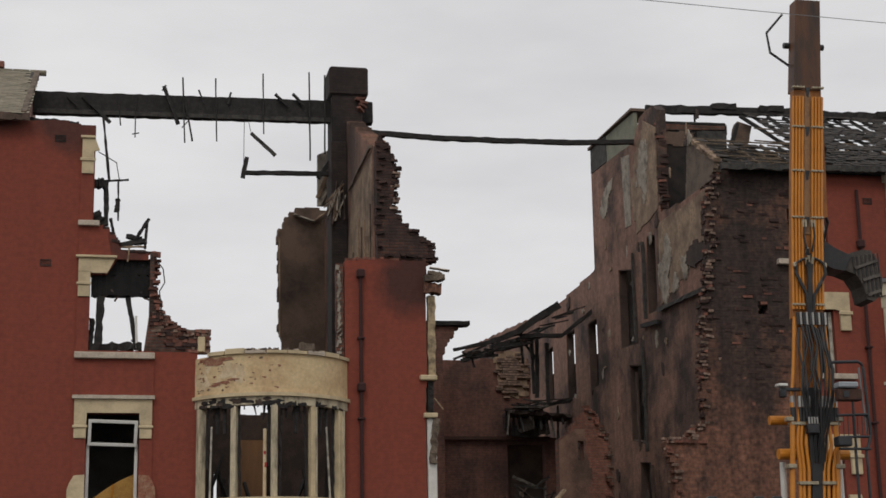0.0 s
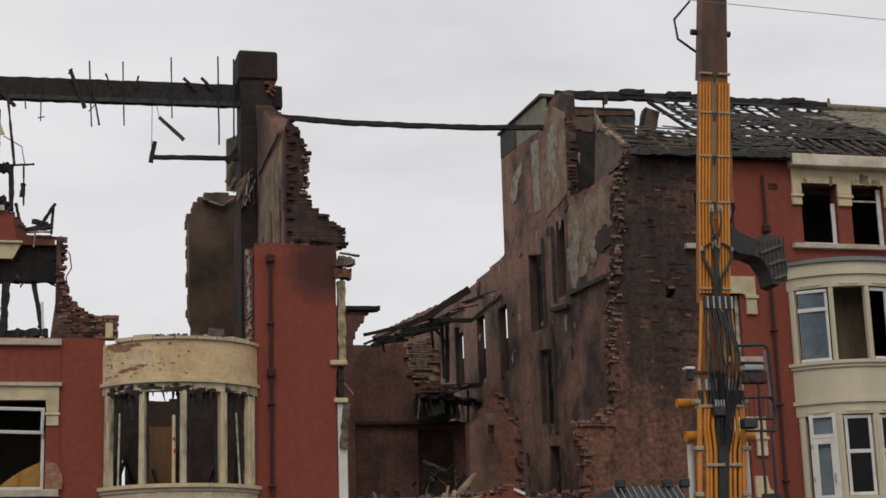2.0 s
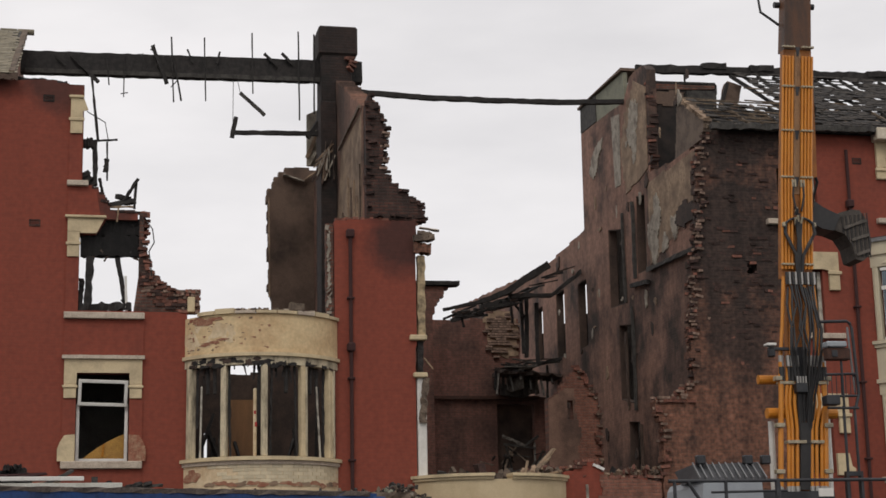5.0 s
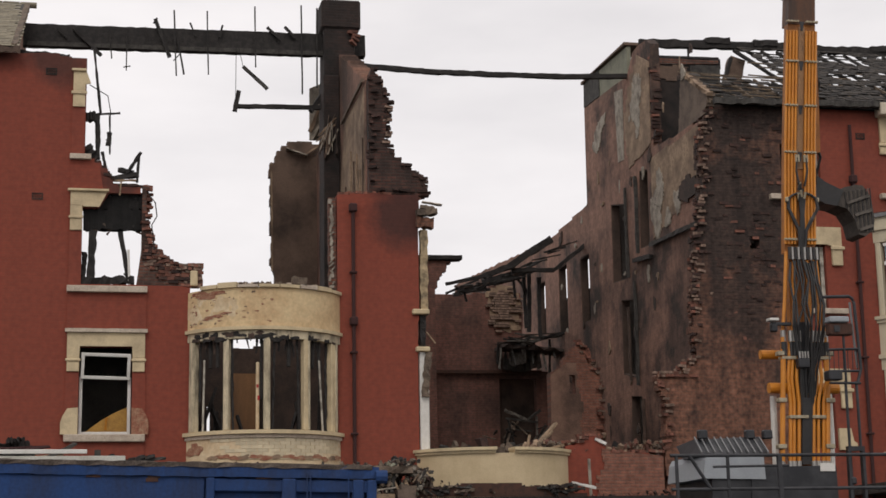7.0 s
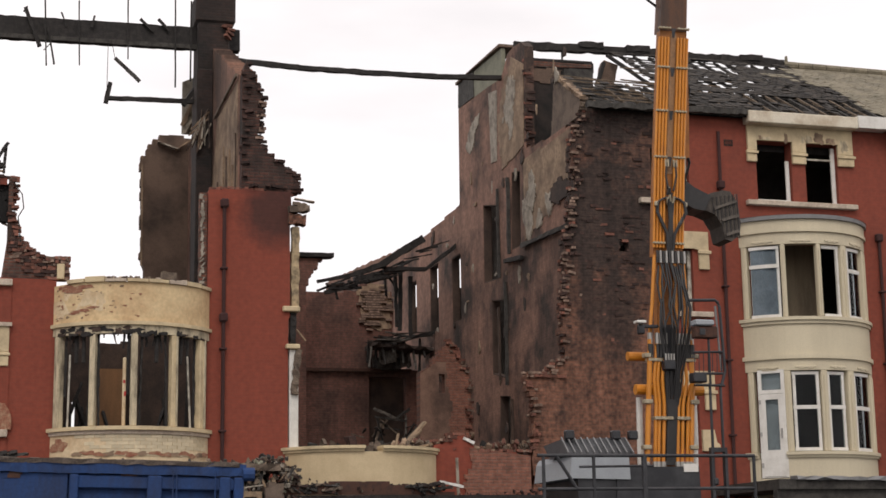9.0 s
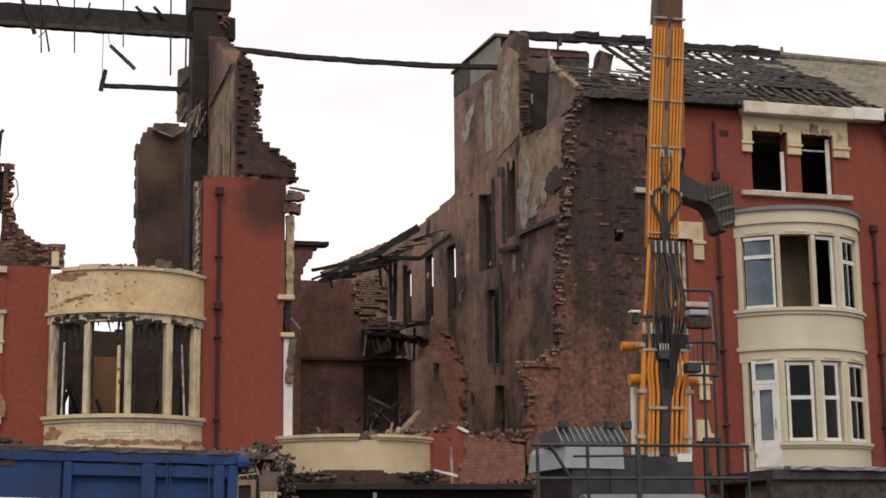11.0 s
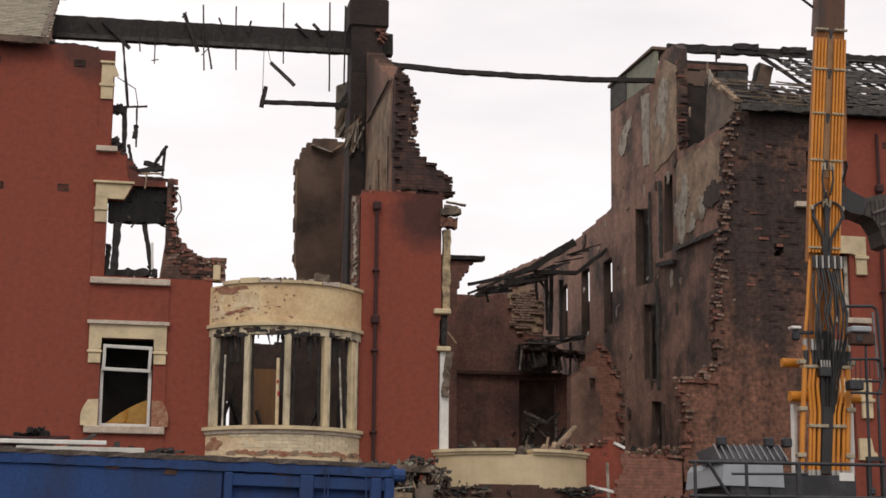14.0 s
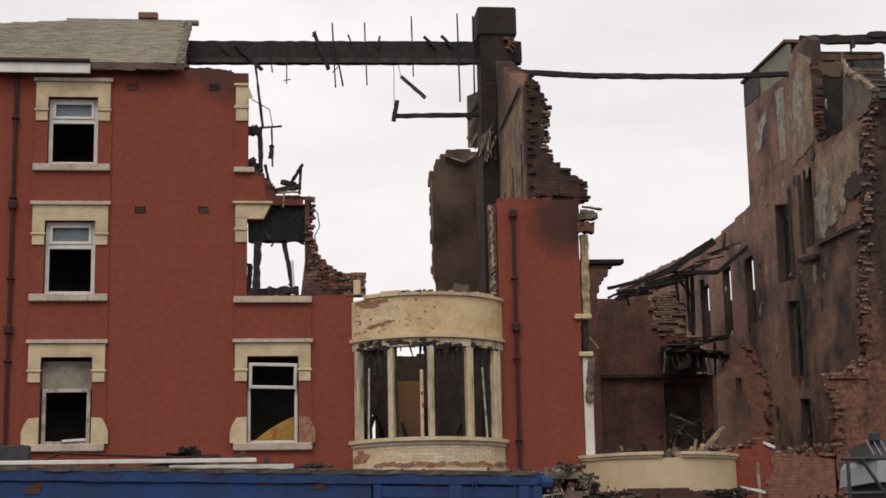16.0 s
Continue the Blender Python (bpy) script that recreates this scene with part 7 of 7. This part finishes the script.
for z in (11.78, 10.99, 10.12, 9.21, 7.54):
    for a, b in ((-0.34, -0.085), (0.05, 0.3)):
        part("pipe_clamp", B(ax(z) + a, ax(z) + b, -7.985, -7.93, z - 0.018, z + 0.018, bev=0.006), CLAMP, ex)
        for k in range(4):
            x = ax(z) + a + 0.03 + (b - a - 0.06) * k / 3
            part("clamp_bolt", tube([(x, -7.98, z), (x, -8.005, z)], 0.022, 7), CLAMP, ex)
    if z > 8:
        part("strip_tongue", plate([(ax(z) - 0.045, z + 0.02), (ax(z) + 0.045, z + 0.02), (ax(z - 0.2) + 0.02, z - 0.16), (ax(z - 0.2) - 0.02, z - 0.16)], [], -7.915, -7.906), GREYD, ex)
# valve knot on the stick with hoses that loop out to two elbows
for i in range(9):
    rg = random.Random(1390 + i)
    x, z = ax(8.45) + rg.uniform(-0.09, 0.09), 8.45 + rg.uniform(-0.16, 0.16)
    part("fitting", tube([(x, -8.0, z - 0.06), (x + rg.uniform(-0.04, 0.04), -8.03, z + 0.06)], 0.026, 7), CLAMP if i % 2 else HOSE, ex)
for q in (-1, 1):
    for k in range(2):
        e = ax(8.3) + q * (0.27 + 0.025 * k)
        part("hose", tube([(ax(8.4) + q * 0.06, -8.0, 8.42), (ax(8.35) + q * 0.17, -8.01, 8.38), (e, -8.01, 8.3), (e + q * 0.01, -8.02, 8.12), (ax(7.9) + q * (0.17 + 0.03 * k), -8.03, 7.92), (ax(7.7) + q * (0.06 + 0.02 * k), -8.02, 7.7), (ax(7.4) + q * 0.05, -8.0, 7.35)], 0.024, 6), HOSE, ex)
    part("elbow", B(e - 0.035, e + 0.035, -8.03, -7.95, 8.24, 8.33, bev=0.012), CLAMP, ex)
    part("hose", tube([(ax(9.1) + q * 0.09, -7.97, 9.1), (ax(8.9) + q * 0.11, -7.98, 8.85), (ax(8.6) + q * 0.05, -7.99, 8.55)], 0.02, 6), HOSE, ex)
    for k in range(2):
        part("fitting", tube([(ax(9.1) + q * (0.06 + 0.05 * k), -7.97, 9.02), (ax(9.1) + q * (0.06 + 0.05 * k), -7.97, 9.16)], 0.022, 7), CLAMP, ex)
for k in range(5):
    part("hose", tube([(ax(8.4) - 0.06 + 0.03 * k, -7.99, 8.38), (ax(8.0) - 0.03 + 0.015 * k, -8.0, 8.0), (ax(7.3) - 0.06 + 0.03 * k, -7.99, 7.3)], 0.018, 6), HOSE, ex)
for i, dx in enumerate((-0.47, -0.32, -0.25, -0.155, 0.13, 0.22, 0.32, 0.40)):
    rg = random.Random(1300 + i)
    big = abs(dx) > 0.35
    bend = -0.06 if dx < 0 else 0.06
    part("pressure_pipe", tube([(ax(3.4) + dx, -8.02, 3.45), (ax(4.4) + dx, -8.02, 4.5), (ax(4.9) + dx + bend * (not big), -8.04, 4.95), (ax(5.6) + dx * 0.95, -8.04, 5.7)], 0.05 if big else 0.034, 8), ORANGE, ex)
    part("sleeve", tube([(ax(5.4) + dx * 0.95, -8.05, 5.36), (ax(5.6) + dx * 0.95, -8.05, 5.61)], 0.056 if big else 0.044, 8), HOSE, ex)
    if i % 2 == 0 or big:
        part("pressure_pipe", tube([(ax(5.8) + dx * 0.93, -8.0, 5.8), (ax(6.4) + dx * 0.8, -7.99, 6.4), (ax(7.2) + dx * 0.66, -7.97, 7.3)], 0.034, 8), ORANGE, ex)
    part("pipe_end", tube([(ax(3.4) + dx, -8.02, 3.3), (ax(3.4) + dx, -8.02, 3.46)], 0.05, 8), STEEL, ex)
    part("union", tube([(ax(5.6) + dx * 0.95, -8.04, 5.62), (ax(5.6) + dx * 0.95, -8.04, 5.82)], 0.05, 8), STEEL, ex)
for z, a, b in ((4.25, -0.36, 0.0), (4.25, 0.08, 0.34), (5.32, -0.5, -0.22), (5.32, 0.1, 0.45)):
    part("pipe_clamp", B(ax(z) + a, ax(z) + b, -8.09, -7.9, z - 0.03, z + 0.03, bev=0.008), CLAMP, ex)
for z in (3.72, 4.55, 5.4):
    for dx in (-0.5, 0.43):
        part("pipe_clamp", B(ax(z) + dx - 0.08, ax(z) + dx + 0.08, -8.1, -7.95, z - 0.04, z + 0.04, bev=0.01), CLAMP, ex)
for i in range(12):
    rg = random.Random(1320 + i)
    dx = -0.3 + 0.6 * (i + 0.5) / 12
    dz = rg.uniform(-0.2, 0.2)
    j = [rg.uniform(-0.09, 0.09) for _ in range(4)]
    part("hose", tube([(ax(4.6) + dx * 0.45, -8.02, 4.45 + dz), (ax(5.2) + dx * 0.6 + j[0] * 0.5, -8.1, 5.1), (ax(5.5) + dx * 0.9 + j[1] * 0.6, -8.14, 5.45), (ax(5.9) + dx * 1.15 + j[1], -8.16 - rg.random() * 0.08, 5.9), (ax(6.3) + dx * 1.1 + j[2], -8.16, 6.3), (ax(6.8) + dx * 0.85 + j[3], -8.1, 6.75), (ax(7.2) + dx * 0.9, -8.0, 7.15 + dz * 0.4)], 0.021, 6), HOSE, ex)
for i in range(8):
    rg = random.Random(1350 + i)
    dx = -0.21 + 0.06 * i
    part("hose", tube([(ax(3.4) + dx * 0.4, -8.0, 3.4), (ax(4.5) + dx * 0.4, -8.04, 4.6)], 0.024, 6), HOSE, ex)
for i in range(10):
    rg = random.Random(1370 + i)
    part("coupling", tube([(ax(7.3) - 0.27 + i * 0.06, -8.02, 7.15), (ax(7.3) - 0.27 + i * 0.06, -8.02, 7.38)], 0.028, 7), STEEL if i % 2 else HOSE, ex)
part("boom_cover", column(4.7, 6.0, 0.2, 0.26, -7.93, -7.885), GREYD, ex, "dark cover plate")
part("valve_block", B(12.36, 12.58, -8.22, -8.05, 5.12, 5.3, bev=0.02), GREYD, ex)
for k in range(4):
    part("valve_stud", tube([(12.39 + k * 0.053, -8.2, 5.3), (12.39 + k * 0.053, -8.2, 5.42)], 0.018, 6), STEEL, ex)
part("hinge_pin", tube([(11.95, -7.75, 4.8), (13.3, -7.75, 4.8)], 0.1, 12), ORANGE, ex)
part("hinge_pin", tube([(11.84, -7.7, 5.42), (12.3, -7.7, 5.42)], 0.085, 12), ORANGE, ex)
for x in (12.1, 13.2):
    part("cylinder", tube([(x, -7.5, 2.9), (x + 0.03, -7.5, 4.68)], 0.06, 10), WHITE, ex, "white cylinder sleeve")
part("arm", timber((13.2, -7.5, 11.0), (13.95, -5.8, 9.15), 0.2, 0.25, 95, rough=0.05, n=10), GREYD, ex, "dark arm behind the stick")
# side plate uses the same darkened orange, its shade painted in
part("stick_side", plate([(ax(11.7) + 0.1, 11.7), (ax(11.7) + 0.37, 11.7), (ax(10.4) + 0.45, 10.4), (ax(9.3) + 0.5, 9.3), (ax(9.2) + 0.1, 9.2)], [], -7.71, -7.6), ORANGE_D, ex, "orange side plate with shade in its colour")
part("side_hose", tube([(13.3, -7.3, 11.3), (13.55, -7.3, 10.8), (13.4, -7.0, 10.0), (13.8, -6.6, 9.5), (13.75, -6.4, 9.1)], 0.03, 6), HOSE, ex)
part("side_hose", tube([(12.72, -7.7, 12.3), (12.35, -7.7, 12.55), (12.3, -7.7, 12.95), (12.65, -7.7, 13.35)], 0.025, 6), HOSE, ex)
cr = new("crusher")
cr.parent = ex
cr["label"] = "dark ribbed demolition shear"
part("jaw", plate([(14.3, 8.85), (14.57, 9.07), (14.85, 9.14), (15.01, 9.13), (15.17, 8.89), (15.22, 8.46), (15.18, 8.22), (15.0, 8.08), (14.86, 8.12), (14.8, 8.4), (14.66, 8.62), (14.4, 8.72)], [], -5.9, -5.3), SHEAR, cr)
part("bracket", plate([(13.5, 8.9), (13.48, 9.3), (13.82, 9.42), (14.2, 9.16), (14.56, 9.0), (14.4, 8.68), (14.15, 8.72), (13.85, 8.88)], [], -5.95, -5.4), HOSE, cr, "black greasy shear bracket")
for k, (a, b) in enumerate((((14.62, 8.74), (15.12, 8.92)), ((14.78, 8.5), (15.15, 8.62)), ((14.86, 8.2), (15.15, 8.3)))):
    part("jaw_rib", timber((a[0], -5.93, a[1]), (b[0], -5.93, b[1]), 0.05, 0.07, k, rough=0.3, n=8), RIBM, cr, "pale worn rib")
for k in range(13):
    x = 14.6 + k * 0.046
    part("jaw_tooth", timber((x + 0.02, -5.91, 8.66 - 0.5 * min(1, k / 7)), (x, -5.91, 8.98 + 0.008 * k), 0.02, 0.022, k, rough=0.4, n=6), RIBM if k % 2 else HOSE, cr)
# machine body
part("engine_base", plate([(9.96, 1.3), (9.97, 3.08), (10.9, 3.06), (10.95, 1.3)], [], -9.25, -7.5), GREYD, ex)
part("engine_hood", plate([(9.8, 3.09), (9.84, 3.4), (9.9, 3.5), (10.9, 3.47), (10.92, 3.07)], [], -9.3, -7.5), GREY, ex, "silver grey engine hood")
hood = bmesh.new()
q = [hood.verts.new(p) for p in ((9.79, -9.28, 3.51), (10.99, -9.28, 3.49), (11.14, -8.6, 3.85), (9.92, -8.6, 3.8))]
q2 = [hood.verts.new(v.co + Vector((0, 0.9, -0.05))) for v in q]
hood.faces.new(q), hood.faces.new(q2[::-1])
for i in range(4):
    hood.faces.new((q[i - 1], q[i], q2[i], q2[i - 1]))
part("grille", hood, GREYD, ex, "dark grille panel")
for i in range(11):
    u = i / 10
    part("grille_slat", timber((9.79 + 1.2 * u, -9.31, 3.52), (9.92 + 1.2 * u, -8.63, 3.83), 0.02, 0.035, i, rough=0.02, n=2), LEAD, ex)
for x in (10.05, 10.92, 11.25):
    part("work_lamp", B(x - 0.08, x + 0.08, -8.75, -8.6, 3.8, 3.96, bev=0.02), GREYD, ex)
part("counterweight", plate([(10.85, 1.2), (10.9, 3.18), (11.1, 3.28), (12.45, 3.3), (12.5, 1.2)], [], -9.275, -7.9), GREYD, ex, "dark grey counterweight")
# grey cylindrical tank in the foreground; the arms to the machine are added
part("round_tank", tube([(9.95, -10.3, 2.4), (9.951, -10.3, 2.4), (12.1, -10.3, 2.4), (12.101, -10.3, 2.4)], [0.1, 0.2, 0.2, 0.1], 16), LEAD, ex, "grey-blue round steel tank")
for x in (10.3, 11.8):
    part("tank_arm", B(x - 0.06, x + 0.06, -10.25, -9.2, 2.3, 2.42), GREYD, ex)
part("plate", B(12.15, 12.42, -9.3, -9.278, 3.2, 3.34), WHITE, ex, "blank white plate")
part("deck", B(9.3, 13.4, -9.2, -5.2, 1.1, 1.3), GREYD, ex)
part("house", B(9.6, 13.0, -8.9, -5.4, 1.3, 2.5, bev=0.1), GREYD, ex)
part("turntable", tube([(11.4, -7.2, 0.7), (11.4, -7.2, 1.1)], 1.1, 24), GREYD, ex)
for x in (9.7, 12.7):
    part("crawler_track", B(x - 0.35, x + 0.35, -9.8, -4.6, 0.0, 0.95, bev=0.28), GREYD, ex)
part("undercarriage", B(10.0, 12.4, -8.0, -6.4, 0.35, 0.72, bev=0.05), GREYD, ex)
rail = new("guard_rail")
rail.parent = ex
rail["label"] = "grey tubular guard rail"
for z in (3.38, 2.84):
    part("rail", tube([(8.98, -10.6, z), (12.85, -10.6, z + 0.01)], 0.028, 8), GREYD, rail)
for x in (9.08, 10.84, 12.83, 9.95):
    part("rail_post", tube([(x, -10.6, 0.9), (x, -10.6, 3.38)], 0.03 if x != 10.84 else 0.05, 8), GREYD, rail)
part("rail_brace", tube([(9.3, -10.6, 3.38), (9.65, -10.6, 2.84)], 0.03, 8), GREYD, rail)
part("rail_brace", tube([(9.7, -10.6, 3.2), (11.0, -10.6, 3.22)], 0.02, 8), GREYD, rail)
for x in (9.08, 10.84, 12.83):
    part("rail_foot", B(x - 0.1, x + 0.1, -10.7, -9.0, 0.85, 0.95), GREYD, rail)
cg = new("cab_guard")
cg.parent = ex
cg["label"] = "dark cab roof guard with lamp"
part("cab", B(13.05, 13.6, -8.4, -6.9, 1.3, 2.5, bev=0.08), GREYD, cg)
part("riser", tube([(13.14, -8.42, 2.4), (13.14, -8.42, 4.86)], 0.028, 8), GREYD, cg)
part("riser", tube([(13.35, -8.42, 2.4), (13.35, -8.42, 4.86)], 0.028, 8), GREYD, cg)
part("guard_bar", tube([(12.78, -8.45, 6.38), (13.3, -8.45, 6.4), (13.36, -8.45, 6.36), (13.39, -8.45, 6.28), (13.42, -8.45, 5.6), (13.44, -8.45, 5.08), (13.36, -8.45, 4.82)], 0.03, 8), GREYD, cg)
part("guard_bar", tube([(13.33, -8.4, 6.3), (13.36, -8.4, 5.7), (13.4, -8.4, 5.1)], 0.022, 8), LEAD, cg)
for z0, z1 in ((5.42, 5.44), (5.03, 5.04), (4.82, 4.82)):
    part("guard_bar", tube([(12.82, -8.45, z0), (13.42, -8.45, z1)], 0.024, 8), GREYD, cg)
part("guard_bar", tube([(13.14, -8.45, 4.8), (13.14, -8.45, 5.7)], 0.024, 8), GREYD, cg)
for k in range(7):
    part("mesh_bar", tube([(12.84 + k * 0.09, -8.44, 5.04), (12.85 + k * 0.09, -8.44, 5.42)], 0.008, 5), GREYD, cg)
part("guard_floor", B(12.8, 13.06, -8.5, -8.25, 4.87, 5.05, bev=0.02), GREYD, cg)
part("lamp_box", B(12.84, 13.29, -8.55, -8.35, 5.68, 5.9, bev=0.02), RUST, cg, "dull maroon lamp box")
part("lamp", B(12.92, 13.03, -8.57, -8.551, 5.73, 5.85, bev=0.005), GREYD, cg)
part("lamp_hood", B(12.83, 13.21, -8.6, -8.36, 5.905, 6.01, bev=0.02), GREY, cg)
part("lamp", B(11.85, 11.96, -8.3, -8.15, 5.76, 5.92, bev=0.02), GREYD, ex)
part("lamp_hood", B(11.8, 11.98, -8.32, -8.13, 5.96, 6.01, bev=0.01), WHITE, ex)
part("lamp_bracket", B(11.9, 12.3, -8.14, -8.06, 5.9, 5.96, bev=0.01), GREYD, ex)
mr = new("mirror_frame")
mr.parent = ex
part("frame", plate(rect(13.02, 13.34, 2.6, 3.68), [rect(13.07, 13.29, 2.66, 3.6)], -8.6, -8.5), GREYD, mr)
part("mirror_head", B(13.03, 13.15, -8.62, -8.5, 3.0, 3.14, bev=0.03), GREYD, mr)

for o in ex.children:
    if o.name.startswith(("engine_hood", "engine_base", "grille", "work_lamp")):
        o.location.x = 0.22

# ---- blue skip and barrier ----
sk = thing("skip", "large blue steel waste skip with a worn rim", "skip")
TILT = -1.25
sk.matrix_basis = pose(0, 0, 3.155, 0, -TILT, 0)
part("side_wall", B(-9.0, 1.5, -12.05, -11.9, -3.0, -0.12, bev=0.01), BLUE, sk)
part("side_wall", B(1.5, 3.95, -11.96, -11.86, -2.95, -0.12, bev=0.01), BLUE, sk)
part("end_wall", B(3.85, 3.95, -11.85, -9.6, -2.95, -0.12), BLUE, sk)
part("end_wall", B(-9.0, -8.9, -11.85, -9.6, -3.1, -0.12), BLUE, sk)
part("back_wall", B(-9.0, 3.95, -9.6, -9.5, -3.05, -0.12), BLUE, sk)
part("floor_plate", B(-9.0, 3.95, -11.86, -9.6, -3.0, -2.9), BLUE, sk)
part("top_rail", timber((-9.05, -11.99, -0.03), (4.0, -11.99, -0.03), 0.22, 0.19, 96, rough=0.2, n=110), BLUE, sk)
part("worn_edge", timber((-9.05, -11.98, 0.07), (3.9, -11.98, 0.07), 0.2, 0.05, 97, rough=0.75, n=120), mat("scraped_rim_steel", (0.17, 0.14, 0.11), 0.7, dark=(0.045, 0.03, 0.03), scale=3.0, amount=0.95, grain=0.3), sk, "scraped and rusty steel edge")
for x, wdt in ((1.58, 0.12), (2.7, 0.2), (3.7, 0.16), (3.9, 0.14)):
    part("rib", B(x - wdt / 2, x + wdt / 2, -12.1, -11.95, -2.95, -0.13, bev=0.015), BLUE, sk)
part("cross_rail", B(1.6, 3.95, -12.06, -11.95, -0.32, -0.14, bev=0.015), BLUE, sk)
part("rim_dirt", timber((-9.0, -12.06, 0.05), (3.9, -12.06, 0.05), 0.12, 0.09, 99, rough=0.55, n=80), mat("caked_brown_dirt", (0.065, 0.05, 0.042), 0.95, dark=(0.16, 0.13, 0.105), scale=4, amount=0.8, grain=0.4), sk, "caked dirt along the rim")
part("corner_roller", tube([(3.95, -12.05, -0.08), (4.12, -12.05, -0.08)], 0.1, 10), BLUE, sk)
for x, z in ((-3.4, -0.3), (0.6, -0.2), (-3.2, -0.5), (2.2, -0.14), (-0.2, -0.15)):
    bm = plate(ragged([(x, z), (x + 0.1, z + 0.14), (x + 0.3, z + 0.12), (x + 0.25, z)], 0.06, 0.03, int(x * 10) + 50), [], -12.062, -12.052)
    part("rust_patch", bm, RUST, sk)
for x in (3.0, 3.55, 2.95):
    part("cable_tie", tube([(x, -12.12, -0.05), (x + 0.01, -12.12, -0.7)], 0.01, 5), BLUE, sk)
for x in (-8, -4, 0, 3):
    part("skid", B(x, x + 0.3, -11.8, -9.7, -3.18 - 0.0218 * x, -3.0), BLUE, sk)
br_ = thing("street_barrier", "white tubular street barrier before the skip", "barrier")
part("rail", tube([(-9, -16, 2.52), (-1.79, -16, 2.395), (0.5, -16, 2.33), (2.39, -16, 2.27), (5.0, -16, 2.2)], 0.022, 8), WHITE, br_)
part("rail", tube([(-9, -16.02, 2.9), (-1.79, -16.02, 2.29), (-1.13, -16.02, 2.2), (0.5, -16.02, 2.0)], 0.022, 8), WHITE, br_)
for x in (-9, -4, 5.0):
    part("post", tube([(x, -16, 0), (x, -16, 2.4)], 0.025, 8), LEAD, br_)
    part("foot", B(x - 0.06, x + 0.06, -16.4, -15.6, 0, 0.05), LEAD, br_)
ov = thing("overhead_cable", "thin overhead cable across the street", "cable")
part("wire", tube([(-13.6, 0.0, 9.9), (-9.5, -10, 9.2), (-5.5, -19.0, 8.72), (-3.0, -20, 8.58), (5.0, -20, 8.28), (6.87, -20, 8.21), (12, -20, 8.04), (20, -15, 7.9), (34, -0.14, 8.6)], 0.004, 5), LEAD, ov)
